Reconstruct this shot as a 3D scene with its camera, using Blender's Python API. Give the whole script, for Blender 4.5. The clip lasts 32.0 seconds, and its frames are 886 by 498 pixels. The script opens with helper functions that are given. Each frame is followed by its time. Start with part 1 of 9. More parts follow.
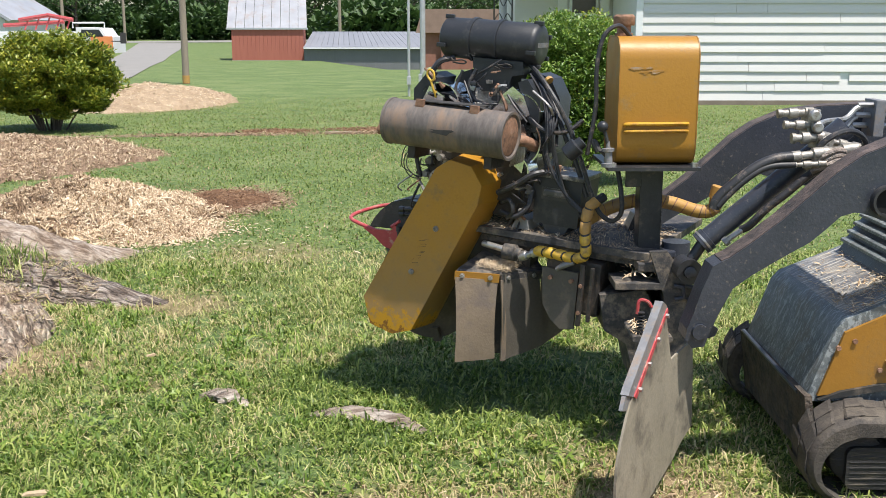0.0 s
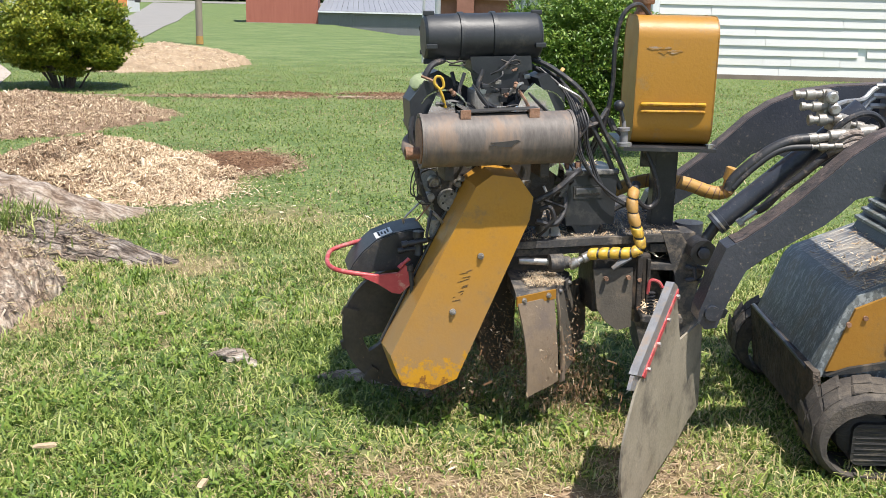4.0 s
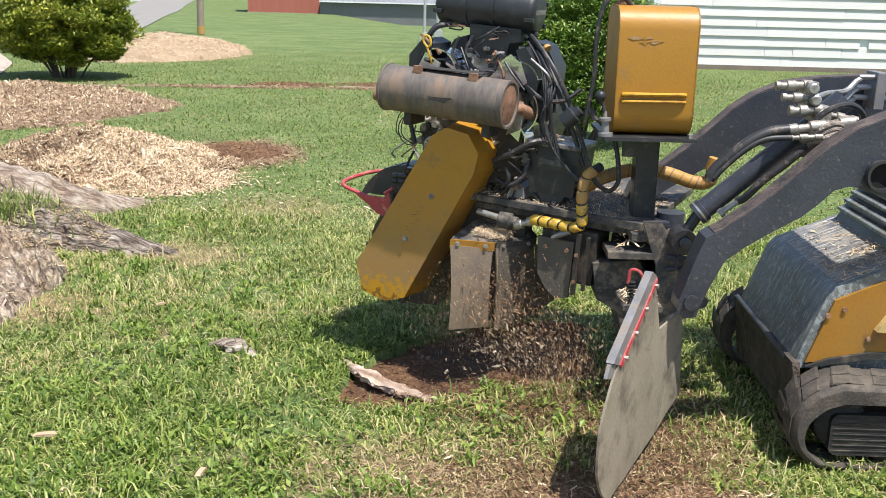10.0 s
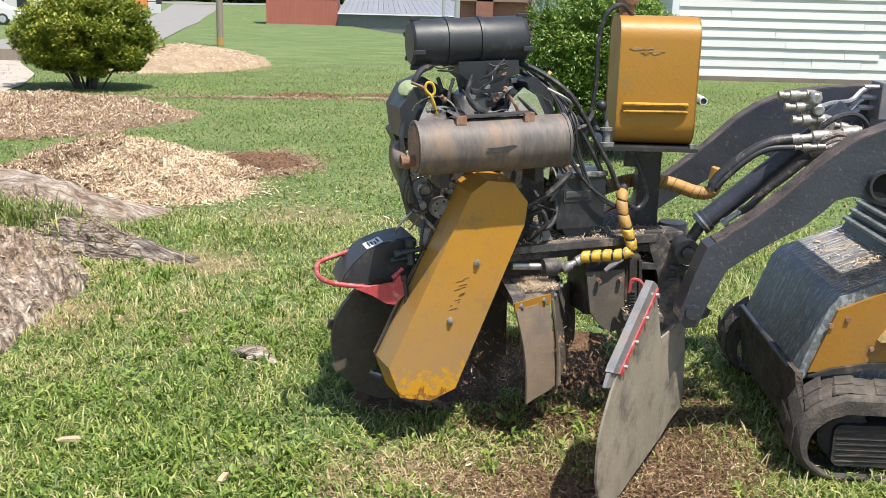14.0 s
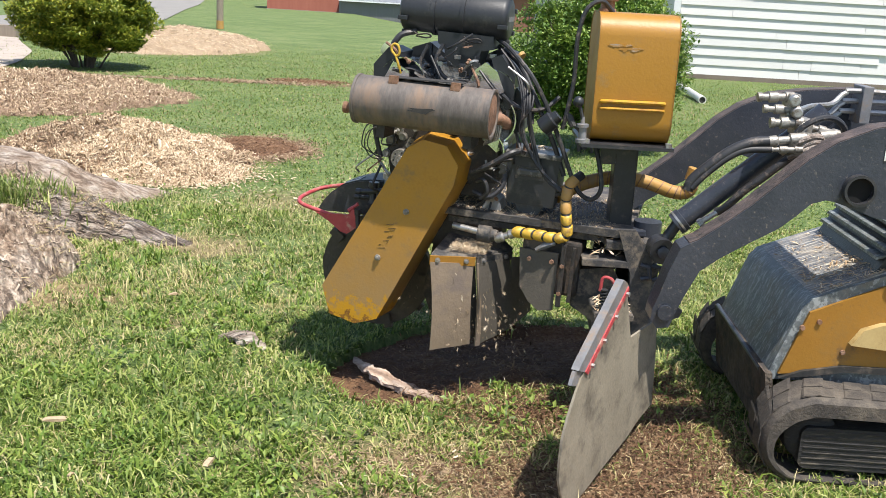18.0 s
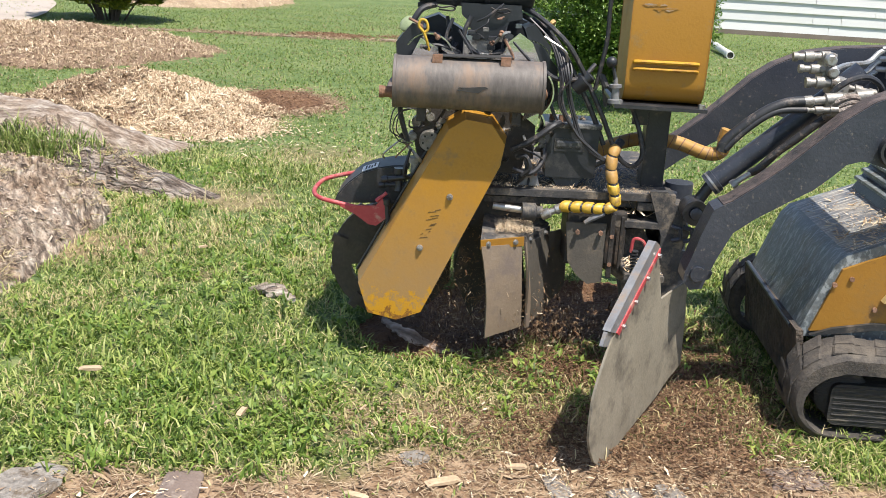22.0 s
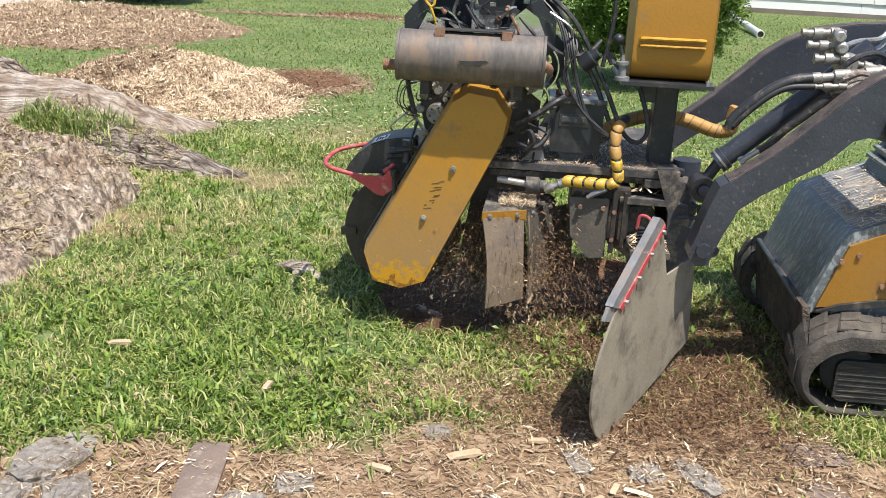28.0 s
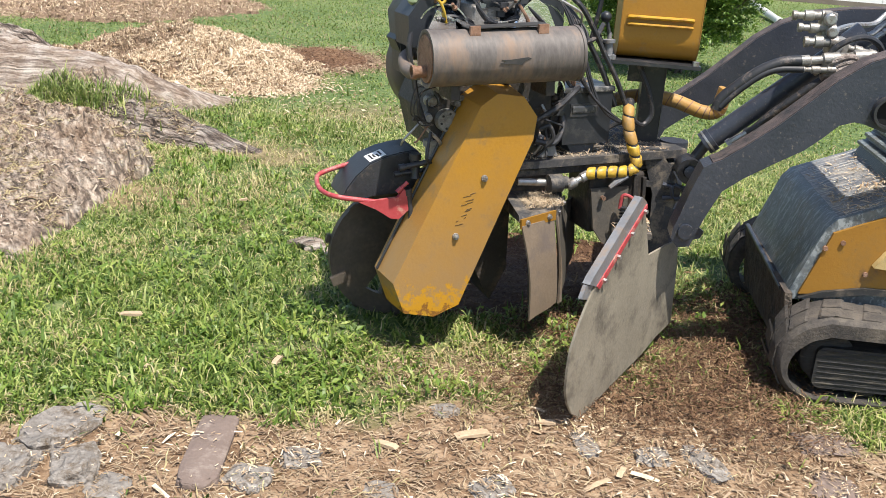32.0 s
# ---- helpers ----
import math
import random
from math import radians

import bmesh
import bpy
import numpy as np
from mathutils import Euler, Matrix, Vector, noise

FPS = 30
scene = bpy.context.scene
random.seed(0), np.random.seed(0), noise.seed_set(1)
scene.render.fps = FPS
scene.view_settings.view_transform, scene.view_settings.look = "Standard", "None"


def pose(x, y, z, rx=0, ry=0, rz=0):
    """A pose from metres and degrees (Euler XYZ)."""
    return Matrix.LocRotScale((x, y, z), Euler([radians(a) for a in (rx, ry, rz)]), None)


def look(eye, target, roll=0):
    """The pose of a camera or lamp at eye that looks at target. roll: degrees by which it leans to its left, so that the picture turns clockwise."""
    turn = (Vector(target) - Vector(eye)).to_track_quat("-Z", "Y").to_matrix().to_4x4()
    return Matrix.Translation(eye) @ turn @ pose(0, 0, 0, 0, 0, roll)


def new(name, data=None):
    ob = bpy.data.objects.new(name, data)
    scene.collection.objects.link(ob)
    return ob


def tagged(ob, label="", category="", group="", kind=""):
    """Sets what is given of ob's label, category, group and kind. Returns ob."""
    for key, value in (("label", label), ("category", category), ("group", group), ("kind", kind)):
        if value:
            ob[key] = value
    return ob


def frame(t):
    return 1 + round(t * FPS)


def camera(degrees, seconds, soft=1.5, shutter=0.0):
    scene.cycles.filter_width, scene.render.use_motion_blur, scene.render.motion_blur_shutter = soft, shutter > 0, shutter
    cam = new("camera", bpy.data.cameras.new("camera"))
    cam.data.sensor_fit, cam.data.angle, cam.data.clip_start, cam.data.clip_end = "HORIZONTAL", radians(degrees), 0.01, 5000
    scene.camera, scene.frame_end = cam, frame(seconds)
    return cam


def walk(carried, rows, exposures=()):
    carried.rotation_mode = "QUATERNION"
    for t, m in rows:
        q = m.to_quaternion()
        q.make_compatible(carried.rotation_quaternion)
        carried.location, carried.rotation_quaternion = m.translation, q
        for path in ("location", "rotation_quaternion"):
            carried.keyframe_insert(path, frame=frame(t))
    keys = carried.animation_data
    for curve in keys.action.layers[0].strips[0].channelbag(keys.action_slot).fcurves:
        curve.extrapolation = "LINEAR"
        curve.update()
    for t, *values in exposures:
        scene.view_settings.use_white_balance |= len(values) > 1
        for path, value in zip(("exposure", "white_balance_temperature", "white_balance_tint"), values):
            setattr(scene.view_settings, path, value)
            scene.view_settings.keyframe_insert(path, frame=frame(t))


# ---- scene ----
# camera: hand-held, turning slowly down and to the side
cam = camera(46.3, 32.0, soft=0.5, shutter=0.1)
CAMERA_ROWS = [  # seconds, x, y, z, pitch, roll, yaw
    (0.0, 0.000, 0.000, 1.600, 77.70, -0.00, 0.00),
    (0.5, -0.008, -0.002, 1.595, 77.48, -0.41, 0.09),
    (1.0, -0.014, -0.007, 1.600, 77.24, -0.80, 0.16),
    (1.5, -0.018, -0.011, 1.600, 76.87, -1.01, 0.41),
    (2.0, -0.016, -0.015, 1.599, 76.71, -1.03, 0.68),
    (2.5, -0.010, -0.016, 1.599, 76.62, -1.10, 0.96),
    (3.0, -0.009, -0.015, 1.598, 76.49, -1.13, 0.98),
    (3.5, -0.010, -0.016, 1.600, 76.29, -1.37, 0.89),
    (4.0, -0.005, -0.013, 1.594, 75.93, -1.35, 0.84),
    (4.5, -0.005, -0.018, 1.596, 75.76, -1.52, 0.69),
    (6.5, -0.005, -0.023, 1.593, 75.12, -1.94, 0.61),
    (7.0, 0.002, -0.023, 1.598, 75.02, -1.90, 0.56),
    (7.5, 0.013, -0.024, 1.600, 74.96, -1.83, 0.64),
    (8.0, 0.018, -0.028, 1.597, 74.79, -1.55, 0.56),
    (8.5, 0.008, -0.038, 1.599, 74.88, -1.69, 1.04),
    (9.0, 0.013, -0.041, 1.599, 75.11, -1.81, 1.34),
    (9.5, 0.015, -0.038, 1.604, 75.20, -1.42, 1.05),
    (10.0, 0.013, -0.038, 1.604, 75.39, -1.41, 0.95),
    (10.5, 0.013, -0.038, 1.607, 75.44, -1.19, 0.67),
    (11.0, 0.009, -0.035, 1.607, 75.59, -1.27, 0.80),
    (11.5, 0.008, -0.034, 1.605, 75.70, -1.33, 0.83),
    (12.0, 0.001, -0.038, 1.605, 75.69, -1.30, 0.94),
    (12.5, -0.001, -0.041, 1.607, 75.79, -1.19, 0.97),
    (13.0, 0.000, -0.048, 1.602, 76.00, -1.24, 1.30),
    (13.5, -0.006, -0.056, 1.602, 76.11, -1.35, 1.52),
    (14.0, -0.002, -0.061, 1.597, 76.00, -1.40, 1.89),
    (14.5, 0.005, -0.063, 1.599, 75.52, -1.46, 2.48),
    (16.5, 0.035, -0.065, 1.599, 75.41, -1.48, 0.85),
    (17.0, 0.025, -0.058, 1.598, 75.42, -1.98, 1.06),
    (17.5, 0.002, -0.048, 1.599, 75.49, -2.97, 1.70),
    (18.0, -0.002, -0.039, 1.591, 75.49, -3.21, 2.00),
    (18.5, -0.009, -0.028, 1.586, 74.70, -3.20, 1.85),
    (19.0, -0.021, -0.024, 1.586, 74.27, -3.34, 2.05),
    (19.5, -0.027, -0.028, 1.586, 74.24, -3.38, 2.17),
    (20.0, -0.025, -0.035, 1.585, 74.00, -3.34, 2.29),
    (20.5, -0.031, -0.041, 1.586, 73.70, -3.28, 2.61),
    (21.0, -0.031, -0.047, 1.582, 73.52, -3.22, 2.86),
    (21.5, -0.032, -0.050, 1.582, 73.28, -3.33, 2.97),
    (22.0, -0.032, -0.056, 1.588, 72.97, -3.28, 3.26),
    (22.5, -0.024, -0.072, 1.586, 72.87, -3.27, 3.54),
    (23.0, -0.019, -0.075, 1.589, 72.75, -3.16, 3.55),
    (23.5, -0.020, -0.075, 1.589, 72.67, -3.05, 3.62),
    (24.0, -0.018, -0.073, 1.584, 72.54, -2.88, 3.60),
    (24.5, -0.017, -0.073, 1.580, 72.54, -2.96, 3.86),
    (25.0, -0.015, -0.075, 1.574, 72.51, -3.08, 4.51),
    (25.5, -0.008, -0.078, 1.575, 72.41, -3.13, 4.75),
    (27.5, -0.014, -0.090, 1.585, 71.93, -3.01, 4.84),
    (28.0, -0.013, -0.091, 1.584, 71.85, -2.95, 4.78),
    (28.5, -0.011, -0.091, 1.583, 71.57, -2.92, 4.73),
    (29.0, -0.008, -0.086, 1.579, 71.18, -2.91, 4.74),
    (29.5, -0.012, -0.088, 1.575, 70.87, -3.06, 4.96),
    (30.0, -0.019, -0.090, 1.576, 70.68, -3.27, 5.14),
    (30.5, -0.020, -0.090, 1.574, 70.57, -3.37, 5.13),
    (31.0, -0.018, -0.091, 1.574, 70.57, -3.52, 5.28),
    (31.5, -0.011, -0.088, 1.569, 70.66, -3.85, 5.72),
    (32.0, -0.014, -0.088, 1.573, 70.80, -4.07, 5.85),
]
walk(cam, [(t, pose(x, y, z, rx, ry, rz)) for t, x, y, z, rx, ry, rz in CAMERA_ROWS], [(0.0, 0.62, 6570, 10), (1.0, 0.66, 6570, 10), (3.0, 0.72, 6570, 10), (16.0, 0.72, 6570, 10), (32.0, 0.68, 6550, 10)])

MACHINE_ROWS = [  # seconds, loader x, loader y, attachment lift, swing degrees, head lift
    (0.0, 0.235, 0.028, 0.056, -27.9, -0.006),
    (0.5, 0.237, 0.028, 0.025, -25.2, -0.008),
    (1.0, 0.237, 0.027, 0.029, -23.9, -0.006),
    (1.5, 0.235, 0.025, 0.027, -17.4, 0.000),
    (2.0, 0.234, 0.023, 0.020, -12.6, -0.001),
    (2.5, 0.236, 0.021, 0.021, -6.8, -0.001),
    (3.0, 0.237, 0.021, 0.018, -1.0, 0.000),
    (3.5, 0.240, 0.022, 0.026, 5.4, 0.001),
    (4.0, 0.242, 0.022, 0.026, 11.2, 0.006),
    (4.5, 0.236, 0.022, 0.028, 13.6, 0.006),
    (6.5, 0.238, 0.019, 0.023, 22.7, 0.006),
    (7.0, 0.197, 0.017, 0.020, 23.1, 0.002),
    (7.5, 0.191, 0.016, 0.023, 19.0, 0.002),
    (8.0, 0.193, 0.014, 0.019, 12.0, 0.004),
    (8.5, 0.187, 0.013, 0.018, 4.0, -0.001),
    (9.0, 0.193, 0.013, 0.019, -4.2, -0.007),
    (9.5, 0.192, 0.014, 0.021, -14.4, -0.005),
    (10.0, 0.191, 0.017, 0.032, -24.9, -0.005),
    (10.5, 0.181, 0.018, 0.033, -24.2, -0.005),
    (11.0, 0.121, 0.019, 0.031, -23.2, -0.005),
    (11.5, 0.126, 0.018, 0.035, -15.5, -0.001),
    (12.0, 0.128, 0.016, 0.032, -9.1, -0.002),
    (12.5, 0.129, 0.013, 0.030, -1.1, -0.002),
    (13.0, 0.128, 0.010, 0.025, 7.5, 0.007),
    (13.5, 0.127, 0.010, 0.025, 15.7, 0.006),
    (14.0, 0.125, 0.008, 0.030, 17.3, 0.005),
    (14.5, 0.058, 0.007, 0.020, 14.1, 0.000),
    (16.5, 0.048, 0.007, 0.029, -13.3, 0.002),
    (17.0, 0.050, 0.006, 0.023, -13.0, 0.001),
    (17.5, 0.050, 0.005, 0.023, -13.3, 0.002),
    (18.0, 0.051, 0.005, 0.021, -13.0, 0.001),
    (18.5, 0.058, 0.005, 0.020, -12.3, 0.001),
    (19.0, 0.055, 0.006, -0.003, -10.0, 0.002),
    (19.5, 0.052, 0.007, -0.001, -9.7, 0.003),
    (20.0, 0.052, 0.008, -0.000, -9.8, 0.001),
    (20.5, 0.052, 0.007, -0.000, -9.0, 0.002),
    (21.0, 0.055, 0.005, -0.001, -6.5, -0.002),
    (21.5, 0.052, 0.003, 0.000, -2.8, -0.001),
    (22.0, 0.056, 0.001, 0.002, 2.9, -0.003),
    (22.5, 0.065, -0.002, 0.002, 8.4, 0.003),
    (23.0, 0.065, -0.004, -0.001, 13.6, 0.003),
    (23.5, 0.063, -0.006, -0.001, 18.1, 0.006),
    (24.0, 0.066, -0.007, -0.007, 23.4, 0.006),
    (24.5, 0.057, -0.007, -0.005, 23.3, 0.004),
    (25.0, 0.005, -0.007, -0.002, 24.0, 0.008),
    (25.5, -0.004, -0.007, -0.006, 22.2, 0.006),
    (27.5, -0.001, -0.002, 0.000, 4.9, -0.002),
    (28.0, -0.000, -0.000, -0.000, -0.3, -0.003),
    (28.5, -0.000, -0.003, 0.002, -6.6, -0.003),
    (29.0, -0.039, -0.004, 0.006, -6.6, -0.003),
    (29.5, -0.087, -0.004, 0.009, -6.8, -0.001),
    (30.0, -0.088, -0.004, 0.010, -0.3, -0.001),
    (30.5, -0.087, -0.004, 0.014, 7.4, 0.003),
    (31.0, -0.086, -0.004, 0.009, 15.0, 0.002),
    (31.5, -0.085, -0.004, 0.004, 22.8, 0.005),
    (32.0, -0.105, -0.003, 0.008, 24.2, 0.008),
]

# ---- light ----
SUN_AZ, SUN_EL = -50.0, 67.0  # degrees from +x towards +y, and above the ground
world = bpy.data.worlds.new("sky")
scene.world = world
world.use_nodes = True
wn = world.node_tree.nodes
sky = wn.new("ShaderNodeTexSky")
sky.sky_type = "NISHITA"
sky.sun_disc = False
sky.sun_elevation = radians(SUN_EL)
sky.sun_rotation = radians(90 - SUN_AZ)
world.node_tree.links.new(sky.outputs[0], wn["Background"].inputs[0])
wn["Background"].inputs[1].default_value = 0.12
sun_data = bpy.data.lights.new("sun", "SUN")
sun_data.energy, sun_data.angle, sun_data.color = 4.4, radians(0.6), (1.0, 0.955, 0.89)
sun = new("sun", sun_data)
sun_way = Vector((math.cos(radians(SUN_AZ)) * math.cos(radians(SUN_EL)), math.sin(radians(SUN_AZ)) * math.cos(radians(SUN_EL)), math.sin(radians(SUN_EL))))
sun.matrix_world = look(sun_way * 30, (0, 0, 0))
scene.view_settings.exposure = 0.55

# ---- materials ----
def material(name, colours, scale=8.0, rough=0.6, metal=0.0, bump=0.2, fine=90.0, spot=None, spot_scale=14.0, spot_amount=0.5,
             coords="Object", stretch=(1, 1, 1), island=False, rough_var=0.15, trans=0.0):
    """A surface of two or three colours mixed by coarse and fine noise, with spots of wear or dust and a fine relief."""
    m = bpy.data.materials.new(name)
    m.use_nodes = True
    nt, b = m.node_tree, m.node_tree.nodes["Principled BSDF"]
    def node(kind, **sets):
        n = nt.nodes.new(kind)
        for k, v in sets.items():
            n.inputs[k].default_value = v
        return n
    link = nt.links.new
    tc = node("ShaderNodeTexCoord")
    mp = node("ShaderNodeMapping", Scale=stretch)
    link(tc.outputs[coords], mp.inputs["Vector"])
    n1 = node("ShaderNodeTexNoise", Scale=scale, Detail=6.0, Roughness=0.62)
    n2 = node("ShaderNodeTexNoise", Scale=fine, Detail=4.0, Roughness=0.6)
    link(mp.outputs[0], n1.inputs["Vector"])
    link(mp.outputs[0], n2.inputs["Vector"])
    ramp = node("ShaderNodeValToRGB")
    el = ramp.color_ramp.elements
    el[0].position, el[1].position = 0.32, 0.68
    el[0].color, el[1].color = (*colours[0], 1), (*colours[-1], 1)
    if len(colours) > 2:
        e = el.new(0.5)
        e.color = (*colours[1], 1)
    mix = node("ShaderNodeMix")
    mix.data_type = "FLOAT"
    mix.inputs[0].default_value = 0.35
    link(n1.outputs["Fac"], mix.inputs[2])
    link(n2.outputs["Fac"], mix.inputs[3])
    source = mix.outputs[0]
    if island:
        geo = node("ShaderNodeNewGeometry")
        mix2 = node("ShaderNodeMix")
        mix2.data_type = "FLOAT"
        mix2.inputs[0].default_value = 0.55
        spread = node("ShaderNodeMapRange")
        spread.inputs[3].default_value, spread.inputs[4].default_value = 0.25, 0.75
        link(geo.outputs["Random Per Island"], spread.inputs[0])
        link(source, mix2.inputs[2])
        link(spread.outputs[0], mix2.inputs[3])
        source = mix2.outputs[0]
    link(source, ramp.inputs[0])
    colour = ramp.outputs[0]
    if spot:
        n3 = node("ShaderNodeTexNoise", Scale=spot_scale, Detail=8.0, Roughness=0.72)
        link(mp.outputs[0], n3.inputs["Vector"])
        r3 = node("ShaderNodeValToRGB")
        e3 = r3.color_ramp.elements
        e3[0].position, e3[1].position = 0.62 - 0.3 * spot_amount, 0.70 - 0.12 * spot_amount
        link(n3.outputs["Fac"], r3.inputs[0])
        mc = node("ShaderNodeMix")
        mc.data_type = "RGBA"
        mc.inputs[7].default_value = (*spot, 1)
        link(r3.outputs[0], mc.inputs[0])
        link(colour, mc.inputs[6])
        colour = mc.outputs[2]
    link(colour, b.inputs["Base Color"])
    rr = node("ShaderNodeMapRange")
    rr.inputs[3].default_value, rr.inputs[4].default_value = max(0.02, rough - rough_var), min(1, rough + rough_var)
    link(n1.outputs["Fac"], rr.inputs[0])
    link(rr.outputs[0], b.inputs["Roughness"])
    b.inputs["Metallic"].default_value = metal
    if bump:
        bp = node("ShaderNodeBump", Strength=bump, Distance=0.02)
        link(n2.outputs["Fac"], bp.inputs["Height"])
        link(bp.outputs[0], b.inputs["Normal"])
    if trans:
        tr = node("ShaderNodeBsdfTranslucent")
        link(colour, tr.inputs[0])
        ms = node("ShaderNodeMixShader")
        ms.inputs[0].default_value = trans
        link(b.outputs[0], ms.inputs[1])
        link(tr.outputs[0], ms.inputs[2])
        link(ms.outputs[0], nt.nodes["Material Output"].inputs[0])
    return m


YELLOW = material("yellow_paint", [(0.31, 0.145, 0.016), (0.37, 0.18, 0.02), (0.335, 0.16, 0.024)], 5, 0.45, bump=0.06, spot=(0.28, 0.17, 0.06), spot_scale=9, spot_amount=0.22)
YELLOW_DUSTY = material("yellow_paint_dusty", [(0.27, 0.125, 0.014), (0.315, 0.15, 0.016), (0.26, 0.14, 0.03)], 4, 0.55, bump=0.08, spot=(0.15, 0.085, 0.035), spot_scale=9, spot_amount=0.28)
YELLOW_BRIGHT = material("yellow_paint_bright", [(0.50, 0.26, 0.012), (0.58, 0.32, 0.02)], 8, 0.45, bump=0.08, spot=(0.32, 0.14, 0.02), spot_scale=22, spot_amount=0.45)
YELLOW_PLASTIC = material("yellow_plastic", [(0.52, 0.32, 0.03), (0.62, 0.39, 0.05)], 14, 0.45, bump=0.05, spot=(0.25, 0.15, 0.05), spot_scale=20, spot_amount=0.4)
TAPE = material("tan_tape", [(0.38, 0.20, 0.045), (0.48, 0.28, 0.08)], 14, 0.6, bump=0.1, spot=(0.3, 0.2, 0.1), spot_scale=20, spot_amount=0.35)
BLACK = material("black_paint", [(0.020, 0.021, 0.024), (0.042, 0.042, 0.046)], 9, 0.38, bump=0.1, spot=(0.10, 0.084, 0.068), spot_scale=18, spot_amount=0.24)
DARK_STEEL = material("dark_grimy_steel", [(0.020, 0.017, 0.015), (0.045, 0.039, 0.034)], 9, 0.6, bump=0.2, spot=(0.11, 0.078, 0.055), spot_scale=12, spot_amount=0.35)
BLACK_WORN = material("black_paint_worn", [(0.025, 0.030, 0.042), (0.052, 0.057, 0.072)], 7, 0.36, bump=0.12, spot=(0.15, 0.135, 0.12), spot_scale=60, spot_amount=0.13)
FRAME = material("dusty_black_steel", [(0.024, 0.024, 0.026), (0.052, 0.05, 0.05), (0.09, 0.082, 0.074)], 12, 0.72, bump=0.15, spot=(0.22, 0.18, 0.135), spot_scale=16, spot_amount=0.5)
def scratched(name, base, marks, dust, along, dust_at=0.52):
    """Moulded plastic, rubbed pale in long fine streaks and filmed with dust."""
    m = material(name, base, 8, 0.42, bump=0.12, spot=dust, spot_scale=7, spot_amount=dust_at)
    nt, b = m.node_tree, m.node_tree.nodes["Principled BSDF"]
    link = nt.links.new
    tc = nt.nodes.new("ShaderNodeTexCoord")
    colour = b.inputs["Base Color"].links[0].from_socket
    for k, (scale, lo, hi, amount) in enumerate(((along, 0.545, 0.60, 0.75), (tuple(v * 2.3 for v in along), 0.56, 0.60, 0.6))):
        mp = nt.nodes.new("ShaderNodeMapping")
        mp.inputs["Scale"].default_value = scale
        mp.inputs["Rotation"].default_value = (0.1, 0.05, 0.12 * (1 - 2 * k))
        link(tc.outputs["Object"], mp.inputs["Vector"])
        n = nt.nodes.new("ShaderNodeTexNoise")
        n.inputs["Scale"].default_value, n.inputs["Detail"].default_value, n.inputs["Roughness"].default_value = 1.0, 6.0, 0.65
        link(mp.outputs[0], n.inputs["Vector"])
        st = nt.nodes.new("ShaderNodeMapRange")
        st.inputs[1].default_value, st.inputs[2].default_value, st.inputs[4].default_value = lo, hi, amount
        link(n.outputs["Fac"], st.inputs[0])
        mx = nt.nodes.new("ShaderNodeMix")
        mx.data_type = "RGBA"
        mx.inputs[7].default_value = (*marks, 1)
        link(st.outputs[0], mx.inputs[0])
        link(colour, mx.inputs[6])
        colour = mx.outputs[2]
    link(colour, b.inputs["Base Color"])
    return m


HOOD = scratched("hood_plastic", [(0.065, 0.075, 0.082), (0.13, 0.15, 0.155), (0.22, 0.24, 0.245)], (0.34, 0.37, 0.375), (0.14, 0.13, 0.11), (26, 60, 17), 0.4)
ARM_TOP = material("rubbed_rust", [(0.028, 0.026, 0.026), (0.08, 0.06, 0.054), (0.165, 0.122, 0.105)], 13, 0.7, bump=0.3, spot=(0.02, 0.02, 0.02), spot_scale=20, spot_amount=0.35)
HOOD_TOP = scratched("hood_top_scuffed", [(0.085, 0.09, 0.10), (0.15, 0.155, 0.165), (0.24, 0.235, 0.225)], (0.62, 0.58, 0.50), (0.36, 0.31, 0.245), (5, 75, 12), 0.5)
FADED = material("faded_yellow", [(0.42, 0.30, 0.12), (0.52, 0.39, 0.17)], 8, 0.5, bump=0.05, spot=(0.3, 0.2, 0.08), spot_scale=12, spot_amount=0.3)
# near-black that paints a hole's inner shade on a solid face
HOLE_SHADE = material("hole_shade", [(0.002, 0.002, 0.002), (0.004, 0.004, 0.004)], 8, 0.9, bump=0)
COUPLER = material("pale_coupler", [(0.22, 0.205, 0.18), (0.38, 0.355, 0.315)], 22, 0.45, metal=0.4, bump=0.15, spot=(0.13, 0.10, 0.075), spot_scale=20, spot_amount=0.42)
CLOD = material("soil_clod", [(0.095, 0.046, 0.022), (0.185, 0.098, 0.05), (0.31, 0.195, 0.115)], 6, 0.95, island=True)
FOOTING = material("footing", [(0.16, 0.125, 0.10), (0.24, 0.195, 0.16)], 3, 0.9, bump=0.3)
PLASTIC = material("black_plastic", [(0.014, 0.016, 0.019), (0.026, 0.028, 0.032)], 6, 0.46, bump=0.05, spot=(0.06, 0.058, 0.054), spot_scale=7, spot_amount=0.22)
RUBBER = material("rubber", [(0.02, 0.02, 0.02), (0.035, 0.034, 0.032)], 20, 0.6, bump=0.1, spot=(0.11, 0.09, 0.07), spot_scale=18, spot_amount=0.3)
TRACK = material("track_rubber", [(0.030, 0.027, 0.025), (0.058, 0.050, 0.043), (0.10, 0.084, 0.068)], 9, 0.85, bump=0.3, spot=(0.125, 0.105, 0.082), spot_scale=8, spot_amount=0.42)
MUD = material("caked_mud", [(0.040, 0.032, 0.026), (0.085, 0.066, 0.05), (0.16, 0.125, 0.092)], 14, 0.95, bump=1.0, fine=40, spot=(0.03, 0.03, 0.032), spot_scale=9, spot_amount=0.4)
